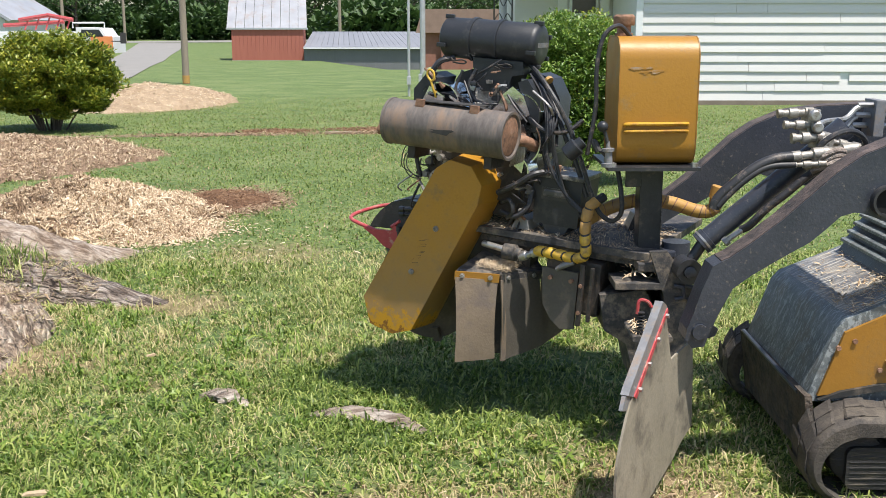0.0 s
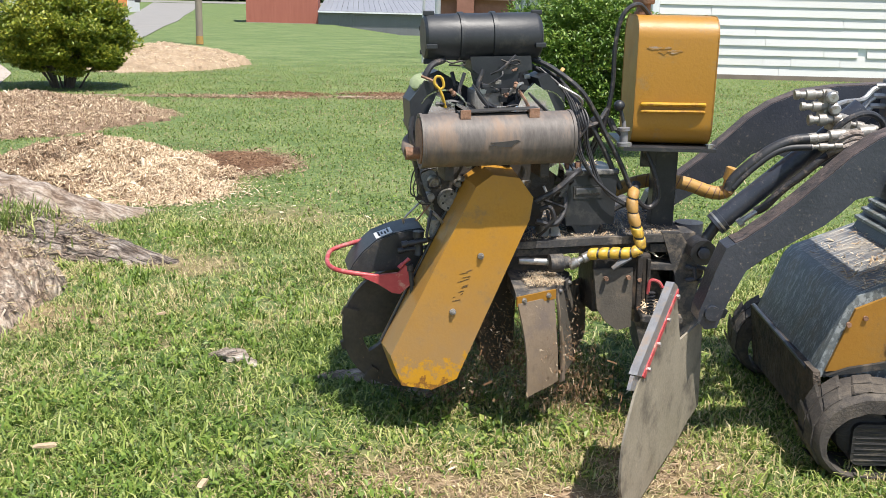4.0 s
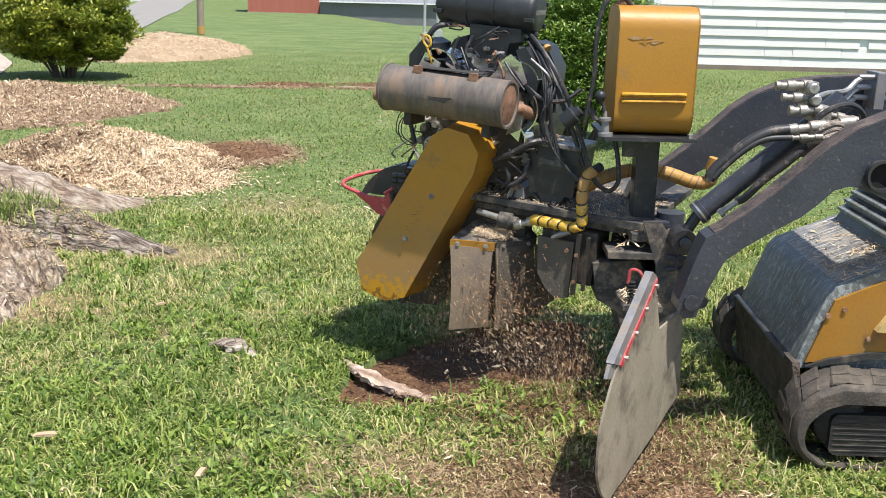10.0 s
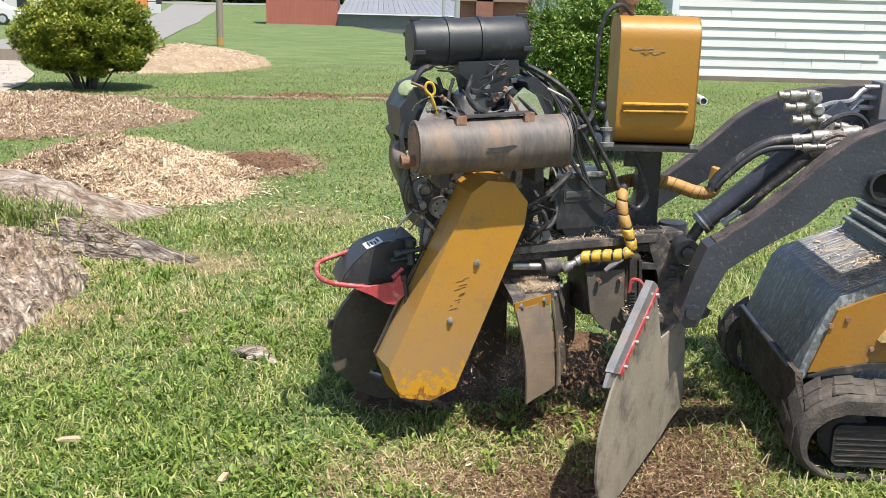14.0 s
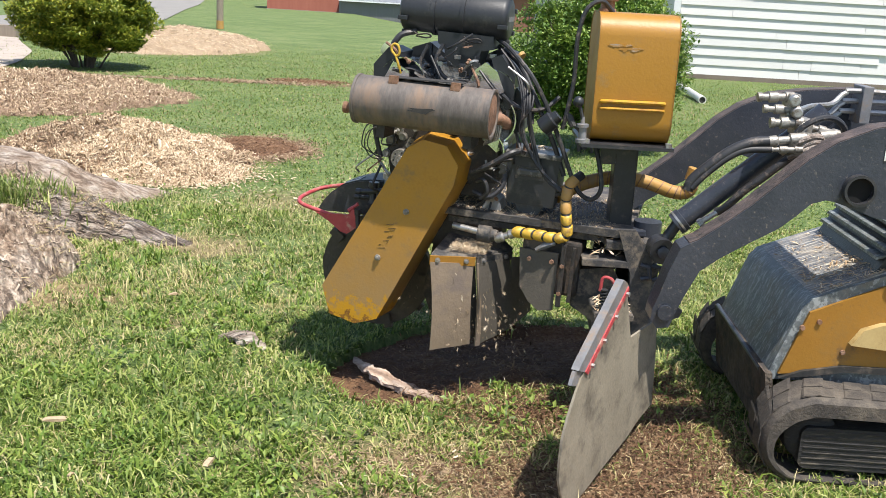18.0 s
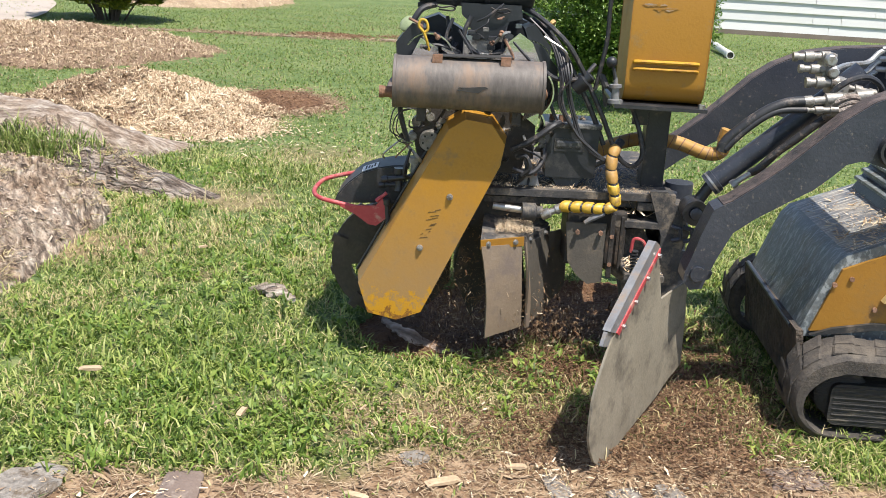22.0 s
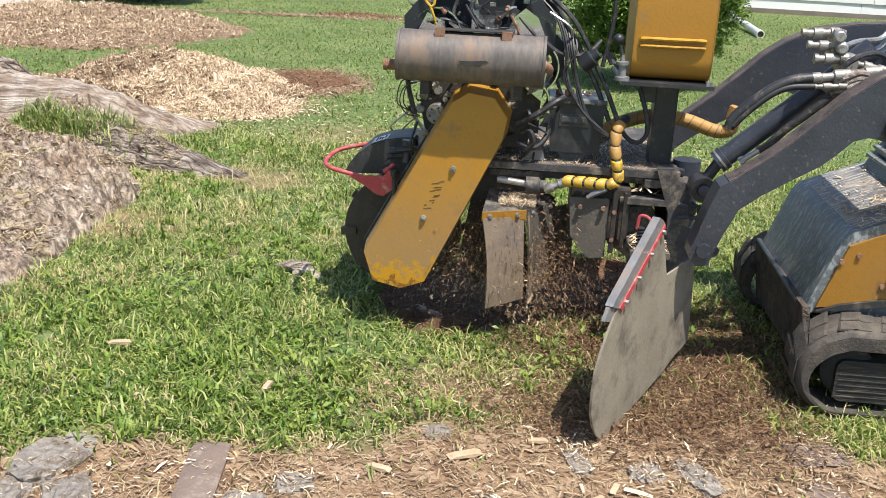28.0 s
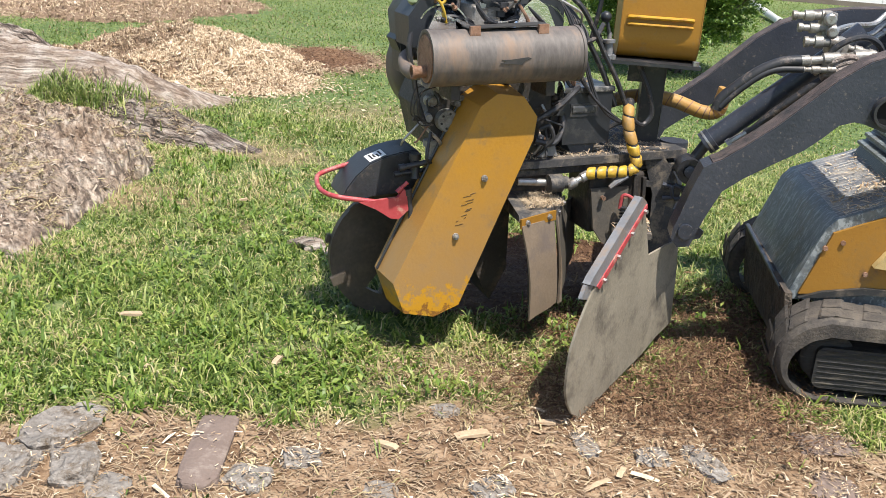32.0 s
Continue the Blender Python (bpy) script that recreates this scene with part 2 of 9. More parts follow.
TRACK_IN = material("track_inside", [(0.013, 0.013, 0.014), (0.026, 0.024, 0.022)], 12, 0.7, bump=0.3, spot=(0.09, 0.075, 0.055), spot_scale=15, spot_amount=0.35, stretch=(0.4, 1, 3))
MUFFLER = material("muffler_steel", [(0.075, 0.062, 0.054), (0.13, 0.112, 0.10), (0.20, 0.17, 0.145)], 5, 0.62, metal=0.08, bump=0.08, fine=38, spot=(0.22, 0.15, 0.105), spot_scale=5, spot_amount=0.42, stretch=(2.2, 1, 0.6))
RUST = material("rusted_steel", [(0.15, 0.075, 0.04), (0.26, 0.14, 0.085), (0.34, 0.21, 0.14)], 18, 0.75, bump=0.25, spot=(0.10, 0.06, 0.04), spot_scale=30, spot_amount=0.4)
STEEL = material("bare_steel", [(0.32, 0.31, 0.29), (0.52, 0.51, 0.49)], 20, 0.38, metal=0.7, bump=0.08, spot=(0.2, 0.15, 0.11), spot_scale=20, spot_amount=0.35)
CHROME = material("bright_cover", [(0.70, 0.71, 0.72), (0.88, 0.88, 0.89)], 14, 0.17, metal=1.0, bump=0.10, fine=18, spot=(0.30, 0.27, 0.24), spot_scale=16, spot_amount=0.2)
ALU = material("cast_aluminium", [(0.22, 0.21, 0.19), (0.36, 0.34, 0.31)], 22, 0.5, metal=0.5, bump=0.3, spot=(0.12, 0.09, 0.07), spot_scale=16, spot_amount=0.45)
GREY = material("grey_steel", [(0.15, 0.15, 0.155), (0.24, 0.24, 0.245)], 14, 0.5, metal=0.2, bump=0.12, spot=(0.26, 0.2, 0.15), spot_scale=16, spot_amount=0.4)
PLATE = material("deflector_rubber", [(0.175, 0.152, 0.113), (0.255, 0.224, 0.170), (0.33, 0.288, 0.215)], 4, 0.6, bump=0.1, spot=(0.11, 0.096, 0.075), spot_scale=7, spot_amount=0.42)
FLAP = material("dusty_flap", [(0.17, 0.125, 0.085), (0.235, 0.18, 0.125)], 6, 0.75, bump=0.12, spot=(0.16, 0.125, 0.10), spot_scale=8, spot_amount=0.35)
# dusty tan flap rubber, darkened to stand for shade; also a plate's grey-brown
FLAP_GREY = material("shaded_grey_flap", [(0.075, 0.066, 0.054), (0.12, 0.104, 0.083)], 5, 0.7, bump=0.12, spot=(0.165, 0.13, 0.095), spot_scale=6, spot_amount=0.3)
# near-black tone for the shade behind and between the flaps
FLAP_GAP_SHADE = material("flap_gap_shade", [(0.014, 0.013, 0.012), (0.028, 0.025, 0.022)], 6, 0.7, bump=0.12, spot=(0.08, 0.06, 0.045), spot_scale=8, spot_amount=0.2)
RED = material("red_paint", [(0.36, 0.040, 0.048), (0.47, 0.075, 0.078)], 12, 0.45, bump=0.06, spot=(0.48, 0.25, 0.2), spot_scale=25, spot_amount=0.3)
LABEL_WHITE = material("white_sticker", [(0.62, 0.62, 0.6), (0.74, 0.74, 0.72)], 30, 0.5, bump=0.02)
INK = material("ink", [(0.02, 0.02, 0.02), (0.05, 0.045, 0.04)], 20, 0.7, bump=0)
CABLE = material("cable", [(0.018, 0.018, 0.02), (0.035, 0.035, 0.038)], 20, 0.5, bump=0.05, spot=(0.15, 0.12, 0.1), spot_scale=30, spot_amount=0.25)
GLASSY = material("battery_case", [(0.035, 0.037, 0.04), (0.07, 0.07, 0.072)], 8, 0.35, bump=0.03, spot=(0.3, 0.28, 0.25), spot_scale=14, spot_amount=0.33)
BARK = material("stump_wood", [(0.13, 0.10, 0.085), (0.29, 0.235, 0.20), (0.45, 0.385, 0.335)], 7, 0.9, bump=1.0, fine=34, spot=(0.085, 0.062, 0.05), spot_scale=13, spot_amount=0.42)
BARK_FLAKE = material("bark_flake", [(0.15, 0.105, 0.078), (0.36, 0.275, 0.205), (0.66, 0.54, 0.43)], 4, 0.9, bump=0.3, island=True)
CHIP = material("wood_chips", [(0.23, 0.14, 0.075), (0.56, 0.42, 0.27), (0.86, 0.74, 0.55)], 3, 0.85, bump=0.2, island=True)
CHIP_DARK = material("old_wood_chips", [(0.12, 0.074, 0.043), (0.27, 0.18, 0.11), (0.46, 0.345, 0.23)], 2.2, 0.9, bump=0.2, island=True)
SOIL = material("red_soil", [(0.060, 0.028, 0.013), (0.115, 0.056, 0.026), (0.19, 0.105, 0.052)], 7, 0.95, bump=0.9, fine=60, spot=(0.22, 0.135, 0.07), spot_scale=30, spot_amount=0.22)
SAWDUST = material("sawdust", [(0.24, 0.165, 0.10), (0.35, 0.26, 0.17), (0.45, 0.35, 0.24)], 4, 0.95, bump=0.7, fine=60)
HEAP_BASE = material("heap_base", [(0.15, 0.09, 0.055), (0.25, 0.165, 0.11), (0.35, 0.25, 0.17)], 6, 0.95, bump=0.9, fine=70)
STONE = material("grey_stone", [(0.13, 0.112, 0.094), (0.28, 0.25, 0.215), (0.44, 0.405, 0.36)], 11, 0.92, bump=1.0, fine=50, spot=(0.13, 0.095, 0.062), spot_scale=16, spot_amount=0.5)
SLAB = material("brown_flagstone", [(0.15, 0.108, 0.086), (0.215, 0.16, 0.13)], 7, 0.85, bump=0.3, spot=(0.27, 0.215, 0.175), spot_scale=24, spot_amount=0.3)
SOILED_CONCRETE = material("soiled_concrete", [(0.17, 0.125, 0.08), (0.30, 0.245, 0.17)], 3, 0.9, bump=0.3)
CONCRETE = material("pale_concrete", [(0.26, 0.235, 0.175), (0.36, 0.32, 0.245)], 4, 0.9, bump=0.3)
DRIVE = material("sandy_concrete", [(0.33, 0.28, 0.235), (0.43, 0.36, 0.30), (0.36, 0.34, 0.32)], 0.5, 0.9, bump=0.2, spot=(0.27, 0.23, 0.2), spot_scale=3, spot_amount=0.3)
ASPHALT = material("pale_asphalt", [(0.20, 0.19, 0.175), (0.27, 0.255, 0.235)], 0.7, 0.9, bump=0.15)
SIDING = material("white_siding", [(0.58, 0.57, 0.555), (0.66, 0.65, 0.635)], 0.9, 0.5, bump=0.05, spot=(0.64, 0.62, 0.59), spot_scale=2.2, spot_amount=0.4, stretch=(0.3, 1, 1))
TRIM = material("white_trim", [(0.68, 0.69, 0.70), (0.76, 0.77, 0.78)], 2, 0.5, bump=0.03)
WINDOW = material("window_glass", [(0.02, 0.025, 0.03), (0.035, 0.04, 0.045)], 1, 0.08, bump=0)
BRICK = material("red_brown_brick", [(0.20, 0.085, 0.06), (0.30, 0.14, 0.10)], 3, 0.85, bump=0.2)
RED_WALL = material("red_barn_wall", [(0.33, 0.10, 0.07), (0.40, 0.14, 0.10)], 1.2, 0.8, bump=0.05, stretch=(4, 4, 0.4))
METAL_ROOF = material("metal_roof", [(0.30, 0.305, 0.325), (0.42, 0.425, 0.445)], 0.8, 0.45, metal=0.2, bump=0.05, spot=(0.34, 0.30, 0.28), spot_scale=1.2, spot_amount=0.35)
GREY_ROOF = material("grey_metal_roof", [(0.20, 0.205, 0.225), (0.27, 0.275, 0.295)], 0.8, 0.5, metal=0.1, bump=0.05)
GREY_WALL = material("grey_steel_wall", [(0.15, 0.155, 0.165), (0.19, 0.195, 0.205)], 0.8, 0.6, bump=0.03)
POLE_WOOD = material("pole_wood", [(0.20, 0.165, 0.125), (0.30, 0.25, 0.195)], 4, 0.85, bump=0.3, stretch=(6, 6, 0.5))
GALV = material("galvanised", [(0.42, 0.43, 0.44), (0.55, 0.56, 0.57)], 6, 0.45, metal=0.4, bump=0.03)
TRUCK_WHITE = material("truck_white", [(0.66, 0.66, 0.65), (0.74, 0.74, 0.73)], 2, 0.4, bump=0)
TRUCK_ORANGE = material("truck_orange", [(0.62, 0.20, 0.06), (0.68, 0.26, 0.09)], 2, 0.4, bump=0)
PVC = material("white_pvc", [(0.66, 0.65, 0.6), (0.74, 0.73, 0.69)], 8, 0.4, bump=0.03)
WATER_SCREEN = material("dark_decal", [(0.10, 0.03, 0.02), (0.03, 0.03, 0.03)], 30, 0.4, bump=0)

LEAF = material("shrub_leaf", [(0.055, 0.10, 0.015), (0.20, 0.26, 0.03), (0.55, 0.51, 0.07)], 1.6, 0.42, bump=0.1, island=True, trans=0.38)
LEAF_LIGHT = material("holly_leaf", [(0.04, 0.09, 0.016), (0.12, 0.22, 0.035), (0.36, 0.46, 0.09)], 1.6, 0.4, bump=0.1, island=True, trans=0.3)
TREE_LEAF = material("tree_leaf", [(0.022, 0.055, 0.014), (0.045, 0.095, 0.022), (0.085, 0.14, 0.035)], 0.25, 0.6, bump=0.0, island=True, trans=0.2)
TWIG = material("twig_bark", [(0.07, 0.055, 0.045), (0.13, 0.10, 0.08)], 20, 0.9, bump=0.3)
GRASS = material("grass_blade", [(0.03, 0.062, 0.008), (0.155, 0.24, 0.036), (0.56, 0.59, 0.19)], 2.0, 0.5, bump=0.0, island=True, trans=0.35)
STRAW_OLD = material("dead_straw", [(0.22, 0.15, 0.085), (0.36, 0.26, 0.155), (0.50, 0.39, 0.25)], 3, 0.8, bump=0.0, island=True)
GRASS_PALE = material("grass_blade_pale", [(0.06, 0.105, 0.018), (0.22, 0.295, 0.065), (0.68, 0.66, 0.28)], 2.0, 0.5, bump=0.0, island=True, trans=0.35)
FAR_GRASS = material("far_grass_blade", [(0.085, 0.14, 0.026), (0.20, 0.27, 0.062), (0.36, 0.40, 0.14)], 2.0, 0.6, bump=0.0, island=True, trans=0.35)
STRAW = material("dry_grass", [(0.34, 0.275, 0.12), (0.52, 0.43, 0.22), (0.64, 0.55, 0.32)], 3, 0.7, bump=0.0, island=True, trans=0.25)
WEED = material("weed_leaf", [(0.06, 0.115, 0.017), (0.18, 0.28, 0.045), (0.42, 0.47, 0.11)], 6, 0.45, bump=0.0, island=True, trans=0.35)


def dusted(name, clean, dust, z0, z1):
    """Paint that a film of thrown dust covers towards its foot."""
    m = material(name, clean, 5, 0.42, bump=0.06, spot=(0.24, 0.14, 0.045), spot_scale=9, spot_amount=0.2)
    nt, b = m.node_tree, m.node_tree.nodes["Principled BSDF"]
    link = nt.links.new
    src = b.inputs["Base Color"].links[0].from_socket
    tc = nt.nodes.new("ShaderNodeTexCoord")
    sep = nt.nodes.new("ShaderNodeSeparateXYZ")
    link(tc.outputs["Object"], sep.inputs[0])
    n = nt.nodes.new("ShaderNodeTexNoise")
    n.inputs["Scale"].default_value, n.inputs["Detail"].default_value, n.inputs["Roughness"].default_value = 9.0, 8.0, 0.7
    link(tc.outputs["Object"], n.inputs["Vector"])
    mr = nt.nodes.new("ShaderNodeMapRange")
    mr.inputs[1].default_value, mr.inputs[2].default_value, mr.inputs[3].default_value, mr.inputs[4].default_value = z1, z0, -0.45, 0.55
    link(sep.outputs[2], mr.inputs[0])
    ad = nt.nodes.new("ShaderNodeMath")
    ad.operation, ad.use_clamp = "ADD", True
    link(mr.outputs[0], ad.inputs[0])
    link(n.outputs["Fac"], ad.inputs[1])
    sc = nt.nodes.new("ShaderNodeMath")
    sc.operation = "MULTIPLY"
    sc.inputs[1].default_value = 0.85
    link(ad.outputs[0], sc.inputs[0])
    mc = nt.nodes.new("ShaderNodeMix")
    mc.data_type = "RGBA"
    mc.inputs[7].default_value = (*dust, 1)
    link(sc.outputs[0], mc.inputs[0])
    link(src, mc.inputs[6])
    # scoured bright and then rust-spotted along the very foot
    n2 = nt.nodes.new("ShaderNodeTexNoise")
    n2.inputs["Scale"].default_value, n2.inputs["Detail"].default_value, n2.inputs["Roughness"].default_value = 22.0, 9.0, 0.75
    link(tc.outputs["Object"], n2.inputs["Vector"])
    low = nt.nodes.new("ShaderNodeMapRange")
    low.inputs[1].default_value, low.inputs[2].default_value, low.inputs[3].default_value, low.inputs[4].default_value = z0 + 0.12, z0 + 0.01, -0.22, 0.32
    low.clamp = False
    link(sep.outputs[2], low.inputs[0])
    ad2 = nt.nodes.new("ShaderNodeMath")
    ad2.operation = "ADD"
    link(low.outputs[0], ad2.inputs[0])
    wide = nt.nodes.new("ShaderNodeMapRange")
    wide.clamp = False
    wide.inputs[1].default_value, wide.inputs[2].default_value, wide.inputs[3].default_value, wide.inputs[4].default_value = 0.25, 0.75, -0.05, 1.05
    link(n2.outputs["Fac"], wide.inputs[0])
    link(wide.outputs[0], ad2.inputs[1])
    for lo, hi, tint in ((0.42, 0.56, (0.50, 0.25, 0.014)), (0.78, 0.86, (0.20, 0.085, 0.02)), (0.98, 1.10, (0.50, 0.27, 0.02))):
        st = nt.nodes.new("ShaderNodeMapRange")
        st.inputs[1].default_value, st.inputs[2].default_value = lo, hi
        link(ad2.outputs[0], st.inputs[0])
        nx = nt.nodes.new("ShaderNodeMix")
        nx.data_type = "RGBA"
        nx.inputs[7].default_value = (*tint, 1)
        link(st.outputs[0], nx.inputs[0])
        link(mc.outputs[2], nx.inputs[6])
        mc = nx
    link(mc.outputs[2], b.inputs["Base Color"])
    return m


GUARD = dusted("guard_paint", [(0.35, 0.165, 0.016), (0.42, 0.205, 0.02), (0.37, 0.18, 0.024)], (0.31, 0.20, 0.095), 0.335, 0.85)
SCUFF = material("smeared_paint", [(0.31, 0.145, 0.016), (0.37, 0.18, 0.02), (0.335, 0.16, 0.024)], 5, 0.5, bump=0.05, spot=(0.34, 0.30, 0.26), spot_scale=55, spot_amount=0.55, stretch=(0.35, 1, 1.4))
WHEEL_STEEL = material("cutter_steel", [(0.045, 0.036, 0.029), (0.075, 0.06, 0.048), (0.12, 0.095, 0.07)], 6, 0.55, metal=0.2, bump=0.15)


def grained(name, colours, angle, grain=(1.3, 20, 9), cracks=0.45, relief=0.05, split=0.5):
    """Weathered wood: long fibres and dark cracks that run one way over the plan."""
    m = bpy.data.materials.new(name)
    m.use_nodes = True
    nt, b = m.node_tree, m.node_tree.nodes["Principled BSDF"]
    link = nt.links.new
    tc = nt.nodes.new("ShaderNodeTexCoord")
    rot = nt.nodes.new("ShaderNodeMapping")
    rot.inputs["Rotation"].default_value = (0, 0, -radians(angle))
    link(tc.outputs["Object"], rot.inputs["Vector"])
    warp = nt.nodes.new("ShaderNodeTexNoise")
    warp.inputs["Scale"].default_value, warp.inputs["Detail"].default_value = 3.0, 3.0
    link(rot.outputs[0], warp.inputs["Vector"])
    add = nt.nodes.new("ShaderNodeVectorMath")
    add.operation = "MULTIPLY_ADD"
    add.inputs[1].default_value = (0.09, 0.09, 0.09)
    link(warp.outputs["Color"], add.inputs[0])
    link(rot.outputs[0], add.inputs[2])
    mp = nt.nodes.new("ShaderNodeMapping")
    mp.inputs["Scale"].default_value = grain
    link(add.outputs[0], mp.inputs["Vector"])
    n = nt.nodes.new("ShaderNodeTexNoise")
    n.inputs["Scale"].default_value, n.inputs["Detail"].default_value, n.inputs["Roughness"].default_value = 1.6, 9.0, 0.72
    link(mp.outputs[0], n.inputs["Vector"])
    r = nt.nodes.new("ShaderNodeValToRGB")
    e = r.color_ramp.elements
    e[0].position, e[1].position = 0.41, 0.60
    e[0].color, e[1].color = (*colours[0], 1), (*colours[-1], 1)
    for k, c in enumerate(colours[1:-1]):
        e.new(0.41 + 0.19 * (k + 1) / (len(colours) - 1)).color = (*c, 1)
    link(n.outputs["Fac"], r.inputs[0])
    big = nt.nodes.new("ShaderNodeTexNoise")
    big.inputs["Scale"].default_value, big.inputs["Detail"].default_value, big.inputs["Roughness"].default_value = 5.0, 8.0, 0.75
    link(tc.outputs["Object"], big.inputs["Vector"])
    r2 = nt.nodes.new("ShaderNodeValToRGB")
    r2.color_ramp.elements[0].position, r2.color_ramp.elements[1].position = 0.40, 0.64
    r2.color_ramp.elements[0].color = (cracks, cracks * 0.86, cracks * 0.74, 1)
    r2.color_ramp.elements[1].color = (1, 1, 1, 1)
    link(big.outputs["Fac"], r2.inputs[0])
    mul = nt.nodes.new("ShaderNodeMix")
    mul.data_type, mul.blend_type = "RGBA", "MULTIPLY"
    mul.inputs[0].default_value = 1.0
    link(r.outputs[0], mul.inputs[6])
    link(r2.outputs[0], mul.inputs[7])
    plates = nt.nodes.new("ShaderNodeTexVoronoi")
    plates.feature = "DISTANCE_TO_EDGE"
    plates.inputs["Scale"].default_value = 0.9
    link(mp.outputs[0], plates.inputs["Vector"])
    gap = nt.nodes.new("ShaderNodeMapRange")
    gap.inputs[1].default_value, gap.inputs[2].default_value, gap.inputs[3].default_value = 0.0, 0.16, split
    link(plates.outputs["Distance"], gap.inputs[0])
    mul2 = nt.nodes.new("ShaderNodeMix")
    mul2.data_type, mul2.blend_type = "RGBA", "MULTIPLY"
    mul2.inputs[0].default_value = 1.0
    link(mul.outputs[2], mul2.inputs[6])
    link(gap.outputs[0], mul2.inputs[7])
    link(mul2.outputs[2], b.inputs["Base Color"])
    b.inputs["Roughness"].default_value = 0.92
    high = nt.nodes.new("ShaderNodeMath")
    high.operation = "MULTIPLY"
    link(n.outputs["Fac"], high.inputs[0])
    link(gap.outputs[0], high.inputs[1])
    bp = nt.nodes.new("ShaderNodeBump")
    bp.inputs["Strength"].default_value, bp.inputs["Distance"].default_value = 1.0, relief
    link(high.outputs[0], bp.inputs["Height"])
    link(bp.outputs[0], b.inputs["Normal"])
    return m


# ---- helpers of shape ----
base_of = {}


def part(name, bm, mat, parent, label="", smooth=False, origin=None, bev=0.0):
    """Links a bmesh, drawn in the place's metres, as one mesh under a thing or part."""
    if bev:
        edges = [e for e in bm.edges if len(e.link_faces) == 2 and e.calc_face_angle(0) > 0.6]
        bmesh.ops.bevel(bm, geom=edges, offset=bev, segments=2, affect="EDGES", profile=0.6)
    b = base_of.get(parent, Vector((0, 0, 0)))
    o = b if origin is None else Vector(origin)
    bmesh.ops.recalc_face_normals(bm, faces=bm.faces)
    me = bpy.data.meshes.new(name)
    bmesh.ops.translate(bm, vec=-o, verts=bm.verts)
    bm.to_mesh(me)
    bm.free()
    if smooth:
        for p in me.polygons:
            p.use_smooth = True
        me.set_sharp_from_angle(angle=radians(38))
    me.materials.append(mat)
    ob = new(name, me)
    ob.parent = parent
    ob.location = o - b if parent else o
    base_of[ob] = o
    if label:
        ob["label"] = label
    return ob


def thing(name, base, label, category, group=""):
    ob = new(name)
    ob.location = base
    base_of[ob] = Vector(base)
    ob.empty_display_size = 0.1
    return tagged(ob, label, category, group)


def solid(name, bm, mat, base, label, category, group="", kind="", smooth=False, bev=0.0):
    ob = part(name, bm, mat, None, "", smooth, base, bev)
    return tagged(ob, label, category, group, kind)


def box(bm, lo, hi, m=None):
    lo, hi = Vector(lo), Vector(hi)
    got = bmesh.ops.create_cube(bm, size=1)["verts"]
    for v in got:
        v.co = Vector([(lo[i] + hi[i]) / 2 + v.co[i] * (hi[i] - lo[i]) for i in range(3)])
        if m:
            v.co = m @ v.co
    return got


def frames(pts):
    """Turns along a line of points, with little twist."""
    out, up = [], None
    for i, p in enumerate(pts):
        d = (pts[min(i + 1, len(pts) - 1)] - pts[max(i - 1, 0)]).normalized()
        if up is None:
            up = d.orthogonal().normalized()
        up = (up - d * up.dot(d))
        up = up.normalized() if up.length > 1e-6 else d.orthogonal().normalized()
        out.append((d, up, d.cross(up)))
    return out


def curve(pts, steps=6):
    """A smooth line through the points."""
    p = [Vector(q) for q in pts]
    if len(p) < 3:
        return p
    p = [2 * p[0] - p[1]] + p + [2 * p[-1] - p[-2]]
    out = []
    for i in range(1, len(p) - 2):
        a, b, c, d = p[i - 1:i + 3]
        for k in range(steps):
            t = k / steps
            out.append(0.5 * ((2 * b) + (c - a) * t + (2 * a - 5 * b + 4 * c - d) * t * t + (3 * b - a - 3 * c + d) * t ** 3))
    return out + [p[-2]]


def tube(bm, pts, r, seg=8, steps=5, caps=True):
    """A round bar along a smooth line; r is one radius or one for each point."""
    line = curve(pts, steps) if steps else [Vector(q) for q in pts]
    n = len(line)
    rad = [r] * n if not hasattr(r, "__len__") else [float(np.interp(i / (n - 1), np.linspace(0, 1, len(r)), r)) for i in range(n)]
    rings = []
    for (d, u, w), p, q in zip(frames(line), line, rad):
        rings.append([bm.verts.new(p + q * (math.cos(a) * u + math.sin(a) * w)) for a in np.arange(seg) * 2 * math.pi / seg])
    for a, b in zip(rings, rings[1:]):
        for k in range(seg):
            bm.faces.new((a[k], a[(k + 1) % seg], b[(k + 1) % seg], b[k]))
    if caps:
        bm.faces.new(rings[0][::-1])
        bm.faces.new(rings[-1])


def cyl(bm, a, b, r, seg=16, r2=None):
    tube(bm, [a, b], [r, r if r2 is None else r2], seg, 0)


def lathe(bm, a, b, profile, seg=24):
    """A body turned about the line a to b; profile: pairs of way along it (metres) and radius."""
    a, b = Vector(a), Vector(b)
    d = (b - a).normalized()
    u = d.orthogonal().normalized()
    w = d.cross(u)
    rings = []
    for s, r in profile:
        rings.append([bm.verts.new(a + d * s + max(r, 1e-4) * (math.cos(t) * u + math.sin(t) * w)) for t in np.arange(seg) * 2 * math.pi / seg])
    for p, q in zip(rings, rings[1:]):
        for k in range(seg):
            bm.faces.new((p[k], p[(k + 1) % seg], q[(k + 1) % seg], q[k]))
    bm.faces.new(rings[0][::-1])
    bm.faces.new(rings[-1])


